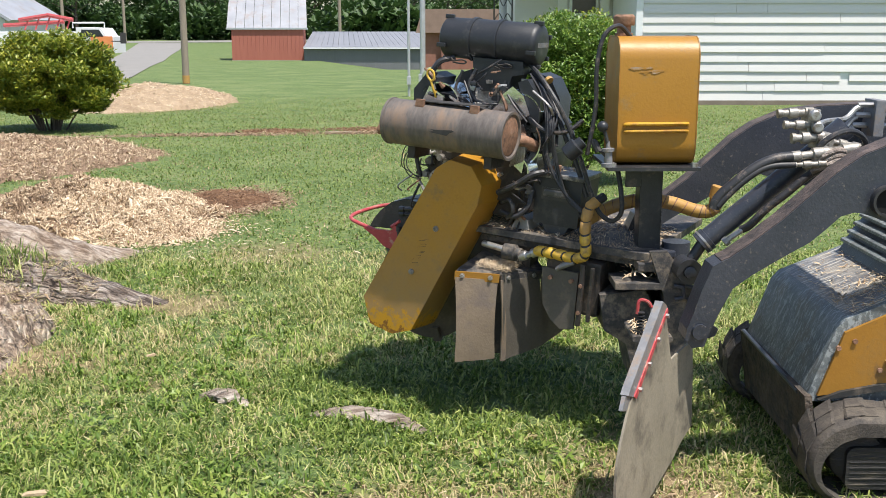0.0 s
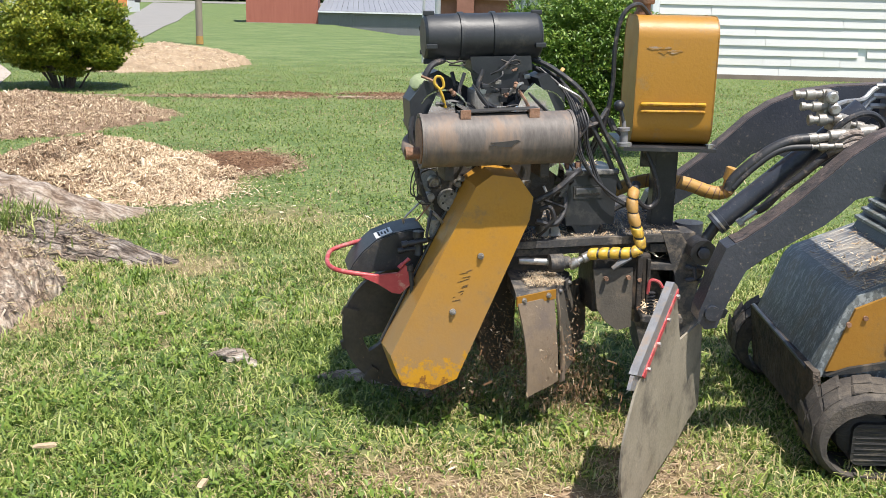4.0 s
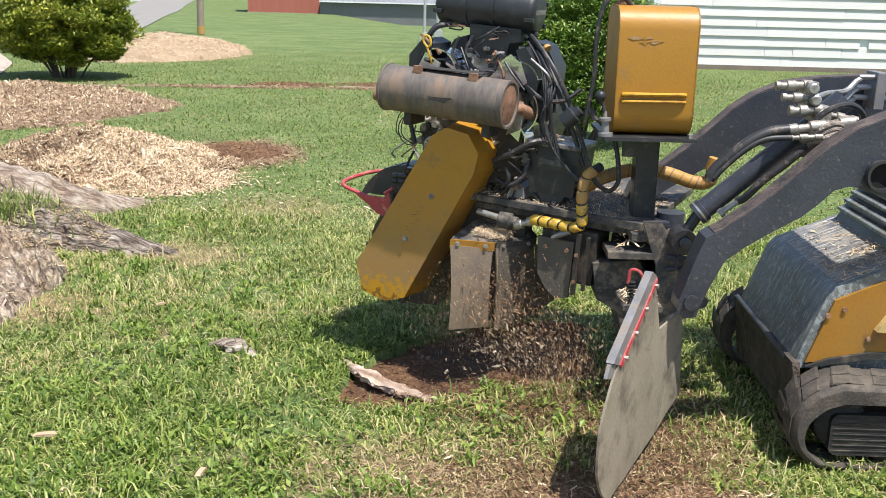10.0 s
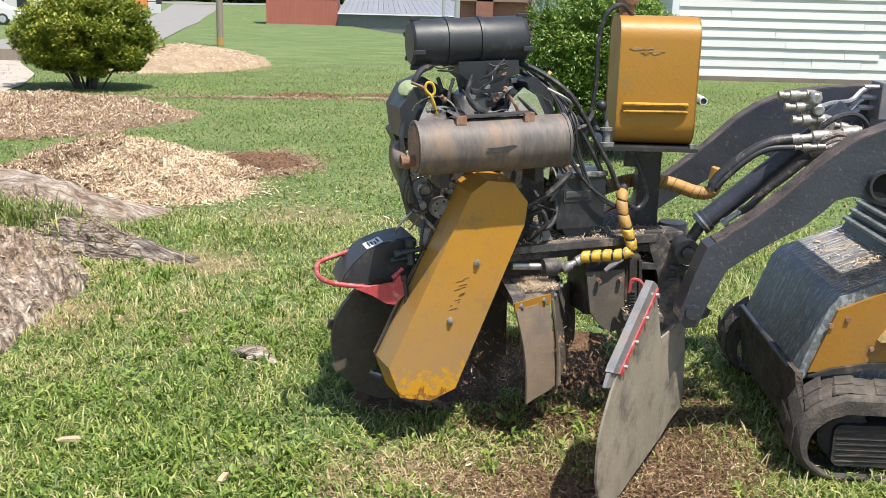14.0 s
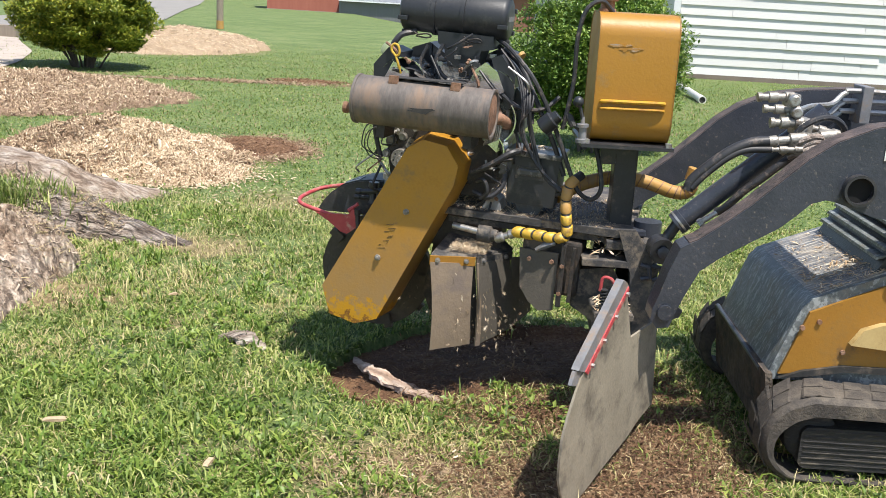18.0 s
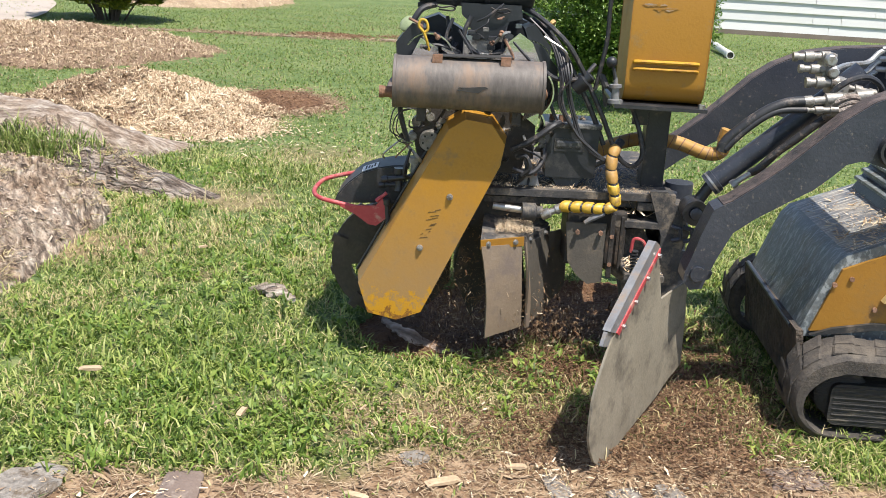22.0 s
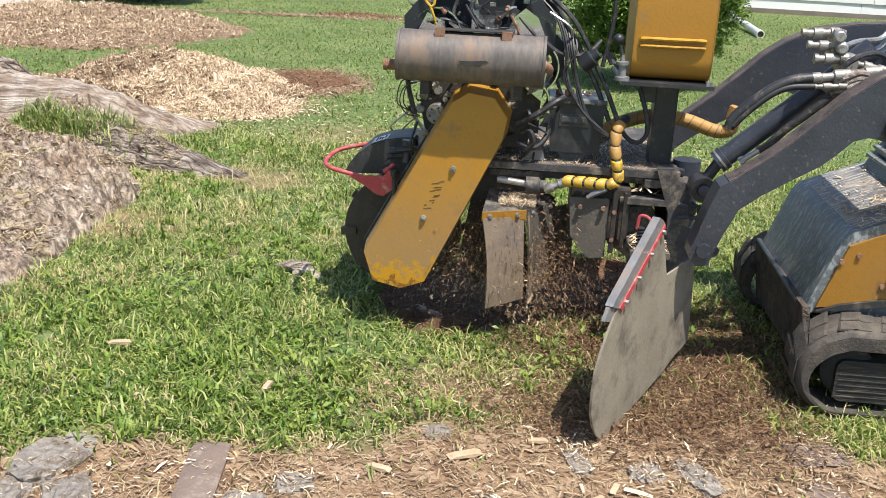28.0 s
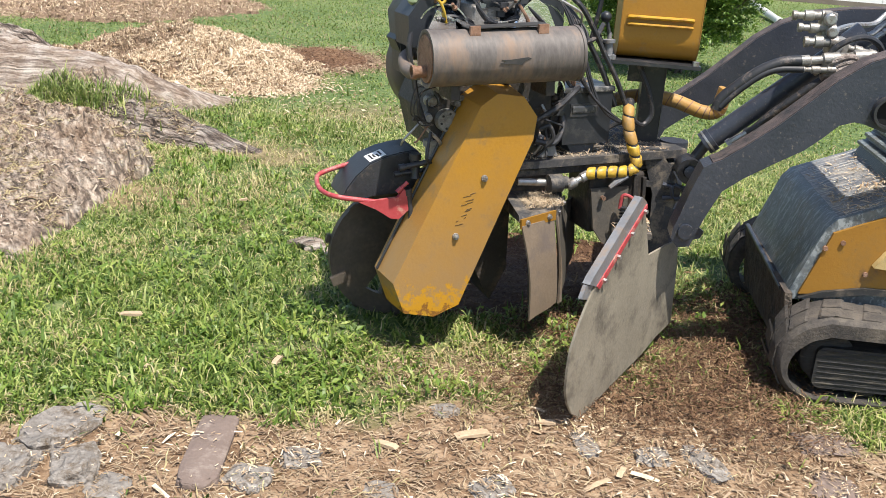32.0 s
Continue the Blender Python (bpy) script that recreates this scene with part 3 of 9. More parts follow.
def prism(bm, outline, y0, y1, place=None):
    """An outline in x and z, made solid from y0 to y1; place turns (x, y, z) into the place's metres."""
    f = place or (lambda x, y, z: Vector((x, y, z)))
    a = [bm.verts.new(f(x, y0, z)) for x, z in outline]
    b = [bm.verts.new(f(x, y1, z)) for x, z in outline]
    bm.faces.new(a)
    bm.faces.new(b[::-1])
    n = len(a)
    for i in range(n):
        bm.faces.new((a[i], b[i], b[(i + 1) % n], a[(i + 1) % n]))


def BM():
    return bmesh.new()


def rounded(x0, z0, x1, z1, r, n=5):
    """The outline of a rectangle with round corners."""
    out = []
    for cx, cz, a0 in ((x1 - r, z1 - r, 0), (x0 + r, z1 - r, 90), (x0 + r, z0 + r, 180), (x1 - r, z0 + r, 270)):
        for k in range(n + 1):
            a = radians(a0 + 90 * k / n)
            out.append((cx + r * math.cos(a), cz + r * math.sin(a)))
    return out


def mesh_object(name, verts, faces, mat, smooth=False):
    me = bpy.data.meshes.new(name)
    verts = np.asarray(verts, dtype=np.float32)
    faces = np.asarray(faces, dtype=np.int32)
    k = faces.shape[1]
    me.vertices.add(len(verts))
    me.vertices.foreach_set("co", verts.ravel())
    me.loops.add(faces.size)
    me.loops.foreach_set("vertex_index", faces.ravel())
    me.polygons.add(len(faces))
    me.polygons.foreach_set("loop_start", np.arange(0, faces.size, k, dtype=np.int32))
    me.polygons.foreach_set("use_smooth", np.full(len(faces), smooth))
    me.update(calc_edges=True)
    me.materials.append(mat)
    return new(name, me)


def fbm(x, y, s, seed=0.0):
    """Soft unevenness over the plan, about -1 to 1."""
    v = 0
    for k in range(4):
        f = s * 2.03 ** k
        v = v + np.sin(f * x + 1.7 * k + seed + 1.3 * np.sin(f * 0.7 * y + k)) * np.cos(f * 0.9 * y - 2.1 * k + seed * 1.3 + 1.1 * np.sin(f * 0.6 * x)) / 1.6 ** k
    return v / 1.9


# ---- ground ----
def terrain(x, y):
    """Height of the ground: level near the machine, falling gently away."""
    x, y = np.asarray(x, float), np.asarray(y, float)
    z = np.interp(y, [-30, 16, 40, 86, 150, 400, 2000], [0, 0, -0.48, -1.4, -1.35, -1.0, 10.0])
    z = z - 0.13 * np.clip((y - 55) / 30, 0, 1) * np.clip(x + 10, 0, 16)
    near = np.clip((14 - y) / 8, 0, 1)
    return z + 0.012 * near * fbm(x, y, 1.5) + 0.004 * near * fbm(x, y, 9.0) - 0.02 * near * np.clip((2.9 - y) / 0.5, 0, 1)


def sheet(name, xs, ys, mat, lift=0.0):
    X, Y = np.meshgrid(xs, ys)
    Z = terrain(X, Y) + lift - hollow(X, Y)
    v = np.stack([X.ravel(), Y.ravel(), Z.ravel()], 1)
    i = np.arange(len(v)).reshape(X.shape)
    f = np.stack([i[:-1, :-1].ravel(), i[:-1, 1:].ravel(), i[1:, 1:].ravel(), i[1:, :-1].ravel()], 1)
    return mesh_object(name, v, f, mat, True)


def bareness(x, y):
    """0 on lawn, 1 where soil and chips lie open."""
    x, y = np.asarray(x, float), np.asarray(y, float)
    edge = np.interp(x, [-3, -1.2, -0.7, -0.4, -0.1, 0.3, 0.75, 1.1, 1.6], [2.5, 2.62, 2.72, 2.8, 2.92, 3.12, 3.18, 2.98, 2.95]) + 0.09 * fbm(x, y, 6.0, 3) + 0.06 * fbm(x, y, 17.0, 5)
    b = np.clip((edge - y) / 0.16 + 0.5, 0, 1) * np.clip((y - 0.9) / 0.5, 0, 1)
    b = np.maximum(b, 0.8 * np.clip(1.2 - np.hypot((x + 0.05) / 0.8, (y - 3.12) / 0.28), 0, 1))
    b = np.maximum(b, 0.8 * np.clip(1.3 - np.hypot((x - 0.75) / 0.34, (y - 3.35) / 0.5), 0, 1))
    for cx, cy, rx, ry, k in ((-2.8, 8.3, 1.08, 0.98, 1), (-5.4, 12.25, 1.72, 1.9, 1), (-1.95, 9.35, 0.6, 0.75, 0.9), (-1.6, 5.85, 0.42, 0.3, 0.6), (-2.0, 4.75, 0.5, 0.35, 0.75), (-1.36, 4.45, 0.25, 0.12, 0.5),
                              (-6.3, 22.2, 1.7, 2.7, 1), (-2.6, 15.4, 0.5, 0.3, 0.8), (-1.0, 15.6, 0.8, 0.35, 0.8), (-3.4, 5.4, 1.1, 1.6, 1), (-1.2, 7.2, 0.5, 0.5, 0.4)):
        q = 1.0 if cy < 14 else 0.4
        d = np.hypot((x - cx) / rx, (y - cy) / ry) + 0.16 * fbm(x, y, 4.0 * q, cx) + 0.13 * fbm(x, y, 13.0 * q, cx + 2) + 0.09 * fbm(x, y, 34.0 * q, cx + 5)
        b = np.maximum(b, k * np.clip((1.02 - d) / 0.4, 0, 1))
    return b


def ground_material():
    m = bpy.data.materials.new("lawn_ground")
    m.use_nodes = True
    nt, b = m.node_tree, m.node_tree.nodes["Principled BSDF"]
    link = nt.links.new
    tc = nt.nodes.new("ShaderNodeTexCoord")
    def noisy(scale, colours, detail=8):
        n = nt.nodes.new("ShaderNodeTexNoise")
        n.inputs["Scale"].default_value, n.inputs["Detail"].default_value, n.inputs["Roughness"].default_value = scale, detail, 0.7
        link(tc.outputs["Object"], n.inputs["Vector"])
        r = nt.nodes.new("ShaderNodeValToRGB")
        e = r.color_ramp.elements
        e[0].position, e[1].position = 0.40, 0.60
        e[0].color, e[1].color = (*colours[0], 1), (*colours[-1], 1)
        for k, c in enumerate(colours[1:-1]):
            e.new(0.40 + 0.20 * (k + 1) / (len(colours) - 1)).color = (*c, 1)
        link(n.outputs["Fac"], r.inputs[0])
        return n, r
    n1, lawn = noisy(0.8, [(0.085, 0.15, 0.03), (0.13, 0.215, 0.05), (0.21, 0.27, 0.09)])
    n2, blades = noisy(16, [(0.018, 0.034, 0.009), (0.07, 0.105, 0.03), (0.22, 0.21, 0.09)])
    n3, bare = noisy(11, [(0.15, 0.088, 0.046), (0.265, 0.165, 0.092), (0.41, 0.285, 0.175)])
    mix = nt.nodes.new("ShaderNodeMix")
    mix.data_type = "RGBA"
    mix.inputs[0].default_value = 0.55
    link(lawn.outputs[0], mix.inputs[6])
    link(blades.outputs[0], mix.inputs[7])
    at = nt.nodes.new("ShaderNodeAttribute")
    at.attribute_name = "bare"
    mix2 = nt.nodes.new("ShaderNodeMix")
    mix2.data_type = "RGBA"
    link(at.outputs["Fac"], mix2.inputs[0])
    link(mix.outputs[2], mix2.inputs[6])
    link(bare.outputs[0], mix2.inputs[7])
    link(mix2.outputs[2], b.inputs["Base Color"])
    b.inputs["Roughness"].default_value = 0.95
    bp = nt.nodes.new("ShaderNodeBump")
    bp.inputs["Strength"].default_value, bp.inputs["Distance"].default_value = 0.8, 0.03
    link(n2.outputs["Fac"], bp.inputs["Height"])
    link(bp.outputs[0], b.inputs["Normal"])
    return m


PIT_DEPTH = 0.075


def pit(x, y):
    """How far inside the ground hole a place lies, in metres; below 0 outside."""
    edge = 0.028 * fbm(x, y, 8.0, 2) + 0.014 * fbm(x, y, 23.0, 4)
    front = np.interp(x, [-0.76, -0.63, -0.46, -0.32, -0.12, 0.04, 0.2, 0.37, 0.62], [4.42, 4.06, 3.76, 3.65, 3.66, 3.79, 3.90, 3.93, 3.98])
    return np.minimum.reduce([y - front, 4.72 - y, x + 0.76, 0.64 - x]) + edge


def hollow(x, y):
    """Depth of the ground hole, with a crumbling slope at its rim."""
    return PIT_DEPTH * np.clip((pit(x, y) + 0.01) / 0.07, 0, 1)


GROUND = ground_material()
xs = np.concatenate([[-1500, -600, -250, -120, -70, -45], np.arange(-30, -6, 1.0), np.arange(-6, -0.9, 0.06), np.arange(-0.9, 0.78, 0.02), np.arange(0.78, 3, 0.06), np.arange(3, 14, 0.5), [16, 22, 40, 80, 200, 600, 1500]])
ys = np.concatenate([[-300, -60, -12, -3], np.arange(0, 2.2, 0.3), np.arange(2.2, 3.54, 0.06), np.arange(3.54, 4.86, 0.02), np.arange(4.86, 10, 0.06), np.arange(10, 18, 0.2), np.arange(18, 60, 1.0), [65, 72, 80, 86, 95, 110, 130, 150, 190, 260, 400, 800, 2000]])
ground = sheet("ground", xs, ys, GROUND)
co = np.zeros(len(ground.data.vertices) * 3, dtype=np.float32)
ground.data.vertices.foreach_get("co", co)
attr = ground.data.attributes.new("bare", "FLOAT", "POINT")
attr.data.foreach_set("value", bareness(co[0::3], co[1::3]).astype(np.float32))
tagged(ground, "lawn of mixed green and yellowed grass with bare soil patches", "lawn", kind="structure")

# =====================================================================  the compact track loader
LB = (1.75, 3.8, 0.0)
loader = thing("track_loader", LB, "small stand-on track loader, scuffed black hood, yellow sides, rubber tracks", "track loader")


def loader_hood():
    # moulded black nose over the engine, seen from its front corner
    bm = BM()
    near, far = 3.42, 4.16
    front = [(1.035, 0.30), (1.13, 0.565), (1.16, 0.60), (1.40, 0.70), (1.52, 0.735), (1.62, 0.80), (2.30, 0.86), (2.30, 0.30)]
    prism(bm, front, near, far)
    hood = part("hood", bm, HOOD, loader, "scuffed black moulded hood", True, bev=0.022)
    bm = BM()
    top = [(1.172, 0.602), (1.40, 0.701), (1.515, 0.735), (1.515, 0.739), (1.40, 0.705), (1.172, 0.606)]
    prism(bm, top, near + 0.022, far - 0.022)
    part("hood_top", bm, HOOD_TOP, hood, "top of the hood worn pale and strewn with chips")
    bm = BM()
    side = [(1.075, 0.325), (1.155, 0.555), (1.40, 0.665), (1.56, 0.705), (2.28, 0.76), (2.28, 0.36), (1.30, 0.36), (1.16, 0.335)]
    prism(bm, side, near - 0.014, near + 0.01)
    panel = part("side_panel", bm, YELLOW_DUSTY, loader, "dusty yellow side panel", bev=0.006)
    bm = BM()
    prism(bm, [(1.30, 0.455), (1.335, 0.51), (1.40, 0.535), (2.0, 0.56), (2.0, 0.47), (1.42, 0.445)], near - 0.045, near - 0.012)
    part("vent_scoop", bm, FADED, panel, "raised faded yellow scoop", True, bev=0.018)
    for x, z in ((1.135, 0.50), (1.19, 0.525), (1.50, 0.65), (1.285, 0.42)):
        bm = BM()
        cyl(bm, (x, near - 0.022, z), (x, near - 0.01, z), 0.009, 8)
        part("bolt", bm, RUST, panel)
    bm = BM()
    prism(bm, [(1.075, 0.315), (1.16, 0.325), (1.30, 0.35), (2.28, 0.352), (2.28, 0.376), (1.29, 0.372), (1.15, 0.345)], near - 0.03, near + 0.0)
    part("lower_trim", bm, RUBBER, loader, "black strip above the track", bev=0.004)
    # front belly plate between the tracks
    bm = BM()
    prism(bm, [(1.025, 0.33), (1.05, 0.33), (1.09, 0.08), (1.06, 0.08)], near - 0.03, far + 0.03)
    belly = part("front_plate", bm, MUD, loader, "mud-caked front plate", bev=0.006)
    bm = BM()
    cyl(bm, (1.03, near + 0.05, 0.318), (1.03, far, 0.335), 0.009, 10)
    part("front_bar", bm, BLACK_WORN, belly)
    # grille slats at the foot of the console
    bm = BM()
    prism(bm, [(1.375, 0.69), (1.50, 0.66), (1.75, 0.86), (1.68, 0.97), (1.52, 0.90), (1.43, 0.79)], 3.47, 4.10)
    grille = part("grille", bm, BLACK, loader, "black louvred panel at the head of the hood", bev=0.012)
    for k in range(6):
        s = 0.12 + 0.19 * k
        x, z = 1.395 + 0.12 * s, 0.722 + 0.175 * s
        bm = BM()
        prism(bm, [(x - 0.032, z - 0.004), (x - 0.030, z + 0.006), (x + 0.03, z + 0.022), (x + 0.03, z + 0.012)], 3.48, 4.09)
        part("slat", bm, HOOD, grille, bev=0.002)
    bm = BM()
    prism(bm, [(1.66, 0.72), (2.25, 0.80), (2.25, 1.15), (1.90, 1.12)], 3.5, 4.08)
    part("console", bm, BLACK, loader, "black operator console", bev=0.02)
    bm = BM()
    tube(bm, [(1.44, 3.40, 0.765), (1.46, 3.385, 0.775), (1.55, 3.38, 0.74), (1.75, 3.38, 0.70)], [0.012, 0.02, 0.024, 0.02], 10)
    cyl(bm, (1.455, 3.36, 0.775), (1.455, 3.41, 0.775), 0.028, 12)
    part("hinge_clamp", bm, ALU, loader, "bare metal hinge clamp", True)


def loader_track(y0, y1, name_label):
    # rubber belt round the rollers, with moulded lugs
    cxf, cxr = 1.145, 2.25
    r, zc = 0.155, 0.158
    line = []
    for k in range(0, 25):
        line.append((cxr - (cxr - cxf) * k / 24, zc + r + 0.012 * k / 24 - 0.004))
    for k in range(1, 14):
        a = radians(90 + 180 * k / 14)
        line.append((cxf + r * 1.03 * math.cos(a), zc + r * math.sin(a)))
    for k in range(0, 25):
        line.append((cxf + (cxr - cxf) * k / 24, zc - r))
    for k in range(1, 14):
        a = radians(-90 + 180 * k / 14)
        line.append((cxr + r * math.cos(a), zc + r * math.sin(a)))
    bm = BM()
    n = len(line)
    pts = [Vector((x, 0, z)) for x, z in line]
    nor = []
    for i in range(n):
        d = (pts[(i + 1) % n] - pts[i - 1]).normalized()
        nor.append(Vector((-d.z, 0, d.x)) * -1)
    prof = [(y0 + 0.03, 0.0), (y0 + 0.008, -0.008), (y0, -0.018), (y0, -0.03), (y1, -0.03), (y1, -0.018), (y1 - 0.008, -0.008), (y1 - 0.03, 0.0)]
    rings = []
    for p, q in zip(pts, nor):
        deep = 0.022 + 0.044 * max(0.0, min(1.0, 0.6 + 0.6 * q.z))
        rings.append([bm.verts.new(Vector((p.x, y, p.z)) + q * (h if h > -0.02 else -deep)) for y, h in prof])
    for i in range(n):
        a, b = rings[i], rings[(i + 1) % n]
        for k in range(len(prof)):
            bm.faces.new((a[k], b[k], b[(k + 1) % len(prof)], a[(k + 1) % len(prof)]))
    belt = part("track", bm, TRACK, loader, name_label, True)
    # lugs
    total = 40
    acc = [0.0]
    for i in range(n):
        acc.append(acc[-1] + (pts[(i + 1) % n] - pts[i]).length)
    for k in range(total):
        s = acc[-1] * k / total
        i = min(range(n), key=lambda j: abs(acc[j] - s))
        p, q = pts[i], nor[i]
        d = Vector((q.z, 0, -q.x))
        bm = BM()
        half = (y1 - y0) / 2
        for side in (0, 1):
            ya = y0 + 0.024 + side * (half - 0.018)
            yb = ya + half - 0.030
            sh = 0.02 if side else -0.004
            vs = []
            for y, e in ((ya, sh), (yb, sh + 0.022)):
                for w, h in ((-0.038, -0.003), (-0.030, 0.0032), (0.026, 0.0012), (0.036, -0.003)):
                    vs.append(bm.verts.new(Vector((p.x, y, p.z)) + d * (w + e) + q * h))
            bm.faces.new(vs[:4])
            bm.faces.new(vs[4:][::-1])
            for a in range(3):
                bm.faces.new((vs[a], vs[a + 4], vs[a + 5], vs[a + 1]))
        part("lug", bm, TRACK, belt)
    # inside: rollers and side frame
    bm = BM()
    prism(bm, rounded(1.125, 0.055, 2.28, 0.205, 0.03), y0 + 0.03, y1 - 0.02)
    frame_ = part("track_frame", bm, TRACK_IN, loader, "muddy black steel track frame", bev=0.006)
    bm = BM()
    for zr in (0.07, 0.09, 0.11, 0.13, 0.15, 0.17, 0.19):
        box(bm, (1.135, y0 + 0.027, zr), (2.27, y0 + 0.036, zr + 0.006))
    part("frame_rib", bm, TRACK_IN, frame_, bev=0.004)
    for x in (1.17, 2.24):
        bm = BM()
        lathe(bm, (x, y0 + 0.05, zc), (x, y1 - 0.03, zc), [(0, 0.07), (0.015, 0.09), (0.03, 0.093), (y1 - y0 - 0.11, 0.093), (y1 - y0 - 0.08, 0.07)], 24)
        part("idler_wheel", bm, TRACK_IN, frame_, "", True)
    for x in (1.32, 1.48, 1.64, 1.8, 1.96, 2.1):
        bm = BM()
        lathe(bm, (x, y0 + 0.04, 0.075), (x, y1 - 0.04, 0.075), [(0, 0.03), (0.01, 0.045), (y1 - y0 - 0.09, 0.045), (y1 - y0 - 0.08, 0.03)], 14)
        part("roller", bm, TRACK_IN, frame_, "", True)


loader_hood()
loader_track(3.20, 3.40, "worn rubber track caked with dry mud")
loader_track(4.18, 4.38, "worn rubber track caked with dry mud")

ARM_PIVOT = Vector((2.45, 3.8, 1.12))
ARM = [(0.600, 0.50), (0.603, 0.535), (0.619, 0.585), (0.641, 0.666), (0.672, 0.755), (0.700, 0.772), (0.727, 0.785), (0.797, 0.840), (0.884, 0.914), (0.968, 0.996), (1.052, 1.080), (1.136, 1.142), (1.254, 1.196), (1.40, 1.222), (1.60, 1.24), (2.50, 1.20),
       (2.50, 0.99), (1.60, 0.93), (1.40, 0.895), (1.287, 0.905), (1.21, 0.930), (1.149, 0.948), (1.121, 0.951), (1.076, 0.936), (1.034, 0.892), (0.983, 0.845), (0.895, 0.790), (0.806, 0.731), (0.744, 0.680), (0.704, 0.590), (0.681, 0.528), (0.666, 0.477), (0.625, 0.470)]
SKEW = Vector((-0.105, 0, 0.012))  # the far arm stands a little forward


def lift_arm(y0, y1, label, off=Vector((0, 0, 0))):
    line = [(x + off.x, z + off.z) for x, z in ARM]
    hx, hz = 1.218 + off.x, 0.994 + off.z
    bm = BM()
    prism(bm, line, y0, y1)
    arm = part("lift_arm", bm, BLACK_WORN, loader, label, False, ARM_PIVOT, bev=0.006)
    bm = BM()  # rubbed top face of the arm
    top = line[5:15]
    prism(bm, [(x, z + 0.0035) for x, z in top] + [(x, z - 0.004) for x, z in top[::-1]], y0 + 0.006, y1 - 0.006)
    part("worn_top", bm, ARM_TOP, arm, "top face rubbed to brown rust")
    if off.x:
        return arm
    bm = BM()
    lathe(bm, (hx, y0 - 0.03, hz), (hx, y1 + 0.02, hz), [(0.025, 0.042), (0.0, 0.043), (0, 0.052), (y1 - y0 + 0.05, 0.052), (y1 - y0 + 0.05, 0.037)], 24)
    part("bushing", bm, BLACK, arm, "", True)
    # solid black disc in place of a hole, painting its dark inside
    bm = BM()
    cyl(bm, (hx, y0 - 0.009, hz), (hx, y0 - 0.002, hz), 0.0425, 20)
    part("bore", bm, HOLE_SHADE, arm)
    bm = BM()
    cyl(bm, (0.645 + off.x, y0 - 0.014, 0.53), (0.645 + off.x, y1 + 0.014, 0.53), 0.026, 14)
    part("pin", bm, BLACK_WORN, arm, "", True)
    return arm


near_arm = lift_arm(3.32, 3.43, "scuffed black steel lift arm with rust on its edge")
far_arm = lift_arm(4.19, 4.29, "scuffed black steel lift arm", SKEW)


def arm_fittings():
    # decal plate on the near arm
    bm = BM()
    box(bm, (1.285, 3.3165, 1.095), (1.44, 3.319, 1.155))
    d = part("decal", bm, LABEL_WHITE, near_arm, "framed dark safety decal")
    bm = BM()
    box(bm, (1.29, 3.315, 1.10), (1.435, 3.3172, 1.15))
    part("decal_field", bm, WATER_SCREEN, near_arm)
    # cross tube and tilt cylinder
    bm = BM()
    cyl(bm, (1.30, 3.41, 1.06), (1.30, 4.2, 1.06), 0.05, 18)
    part("cross_tube", bm, BLACK_WORN, near_arm, "", True)
    bm = BM()
    a, b = Vector((0.728, 3.72, 0.748)), Vector((1.22, 3.72, 1.20))
    lathe(bm, a, b, [(0, 0.028), (0.0, 0.044), (0.035, 0.045), (0.037, 0.038), (0.58, 0.038), (0.60, 0.044), (0.66, 0.044)], 18)
    part("tilt_cylinder", bm, BLACK_WORN, near_arm, "black hydraulic cylinder", True)
    bm = BM()
    lathe(bm, a + (b - a).normalized() * 0.012, b, [(0, 0.0455), (0.004, 0.0462), (0.008, 0.0455)], 18)
    part("cylinder_ring", bm, STEEL, near_arm, "", True)
    bm = BM()
    cyl(bm, (0.684, 3.72, 0.662), (0.738, 3.72, 0.757), 0.021, 12)
    part("cylinder_rod", bm, BLACK, near_arm, "", True)
    bm = BM()
    lathe(bm, (0.684, 3.665, 0.652), (0.684, 3.765, 0.652), [(0.01, 0.02), (0, 0.024), (0, 0.047), (0.1, 0.047), (0.1, 0.02)], 22)
    part("rod_eye", bm, BLACK, near_arm, "", True)
    bm = BM()
    lathe(bm, (0.684, 3.650, 0.652), (0.684, 3.68, 0.652), [(0, 0.012), (0.004, 0.022), (0.03, 0.022)], 14)
    part("pin_cap", bm, BLACK_WORN, near_arm, "", True)
    # cylinder hose and nipple
    bm = BM()
    tube(bm, [(0.855, 3.67, 0.815), (0.885, 3.66, 0.835), (0.94, 3.655, 0.90), (1.0, 3.65, 0.955), (1.07, 3.65, 1.02), (1.16, 3.66, 1.08)], 0.015, 10)
    part("cylinder_hose", bm, CABLE, near_arm, "black hydraulic hose", True)
    bm = BM()
    tube(bm, [(0.805, 3.67, 0.772), (0.825, 3.665, 0.79), (0.865, 3.665, 0.822)], 0.012, 8)
    lathe(bm, (0.80, 3.67, 0.765), (0.83, 3.67, 0.792), [(0, 0.01), (0, 0.018), (0.018, 0.018), (0.02, 0.012)], 8)
    part("hose_nipple", bm, STEEL, near_arm, "", True)


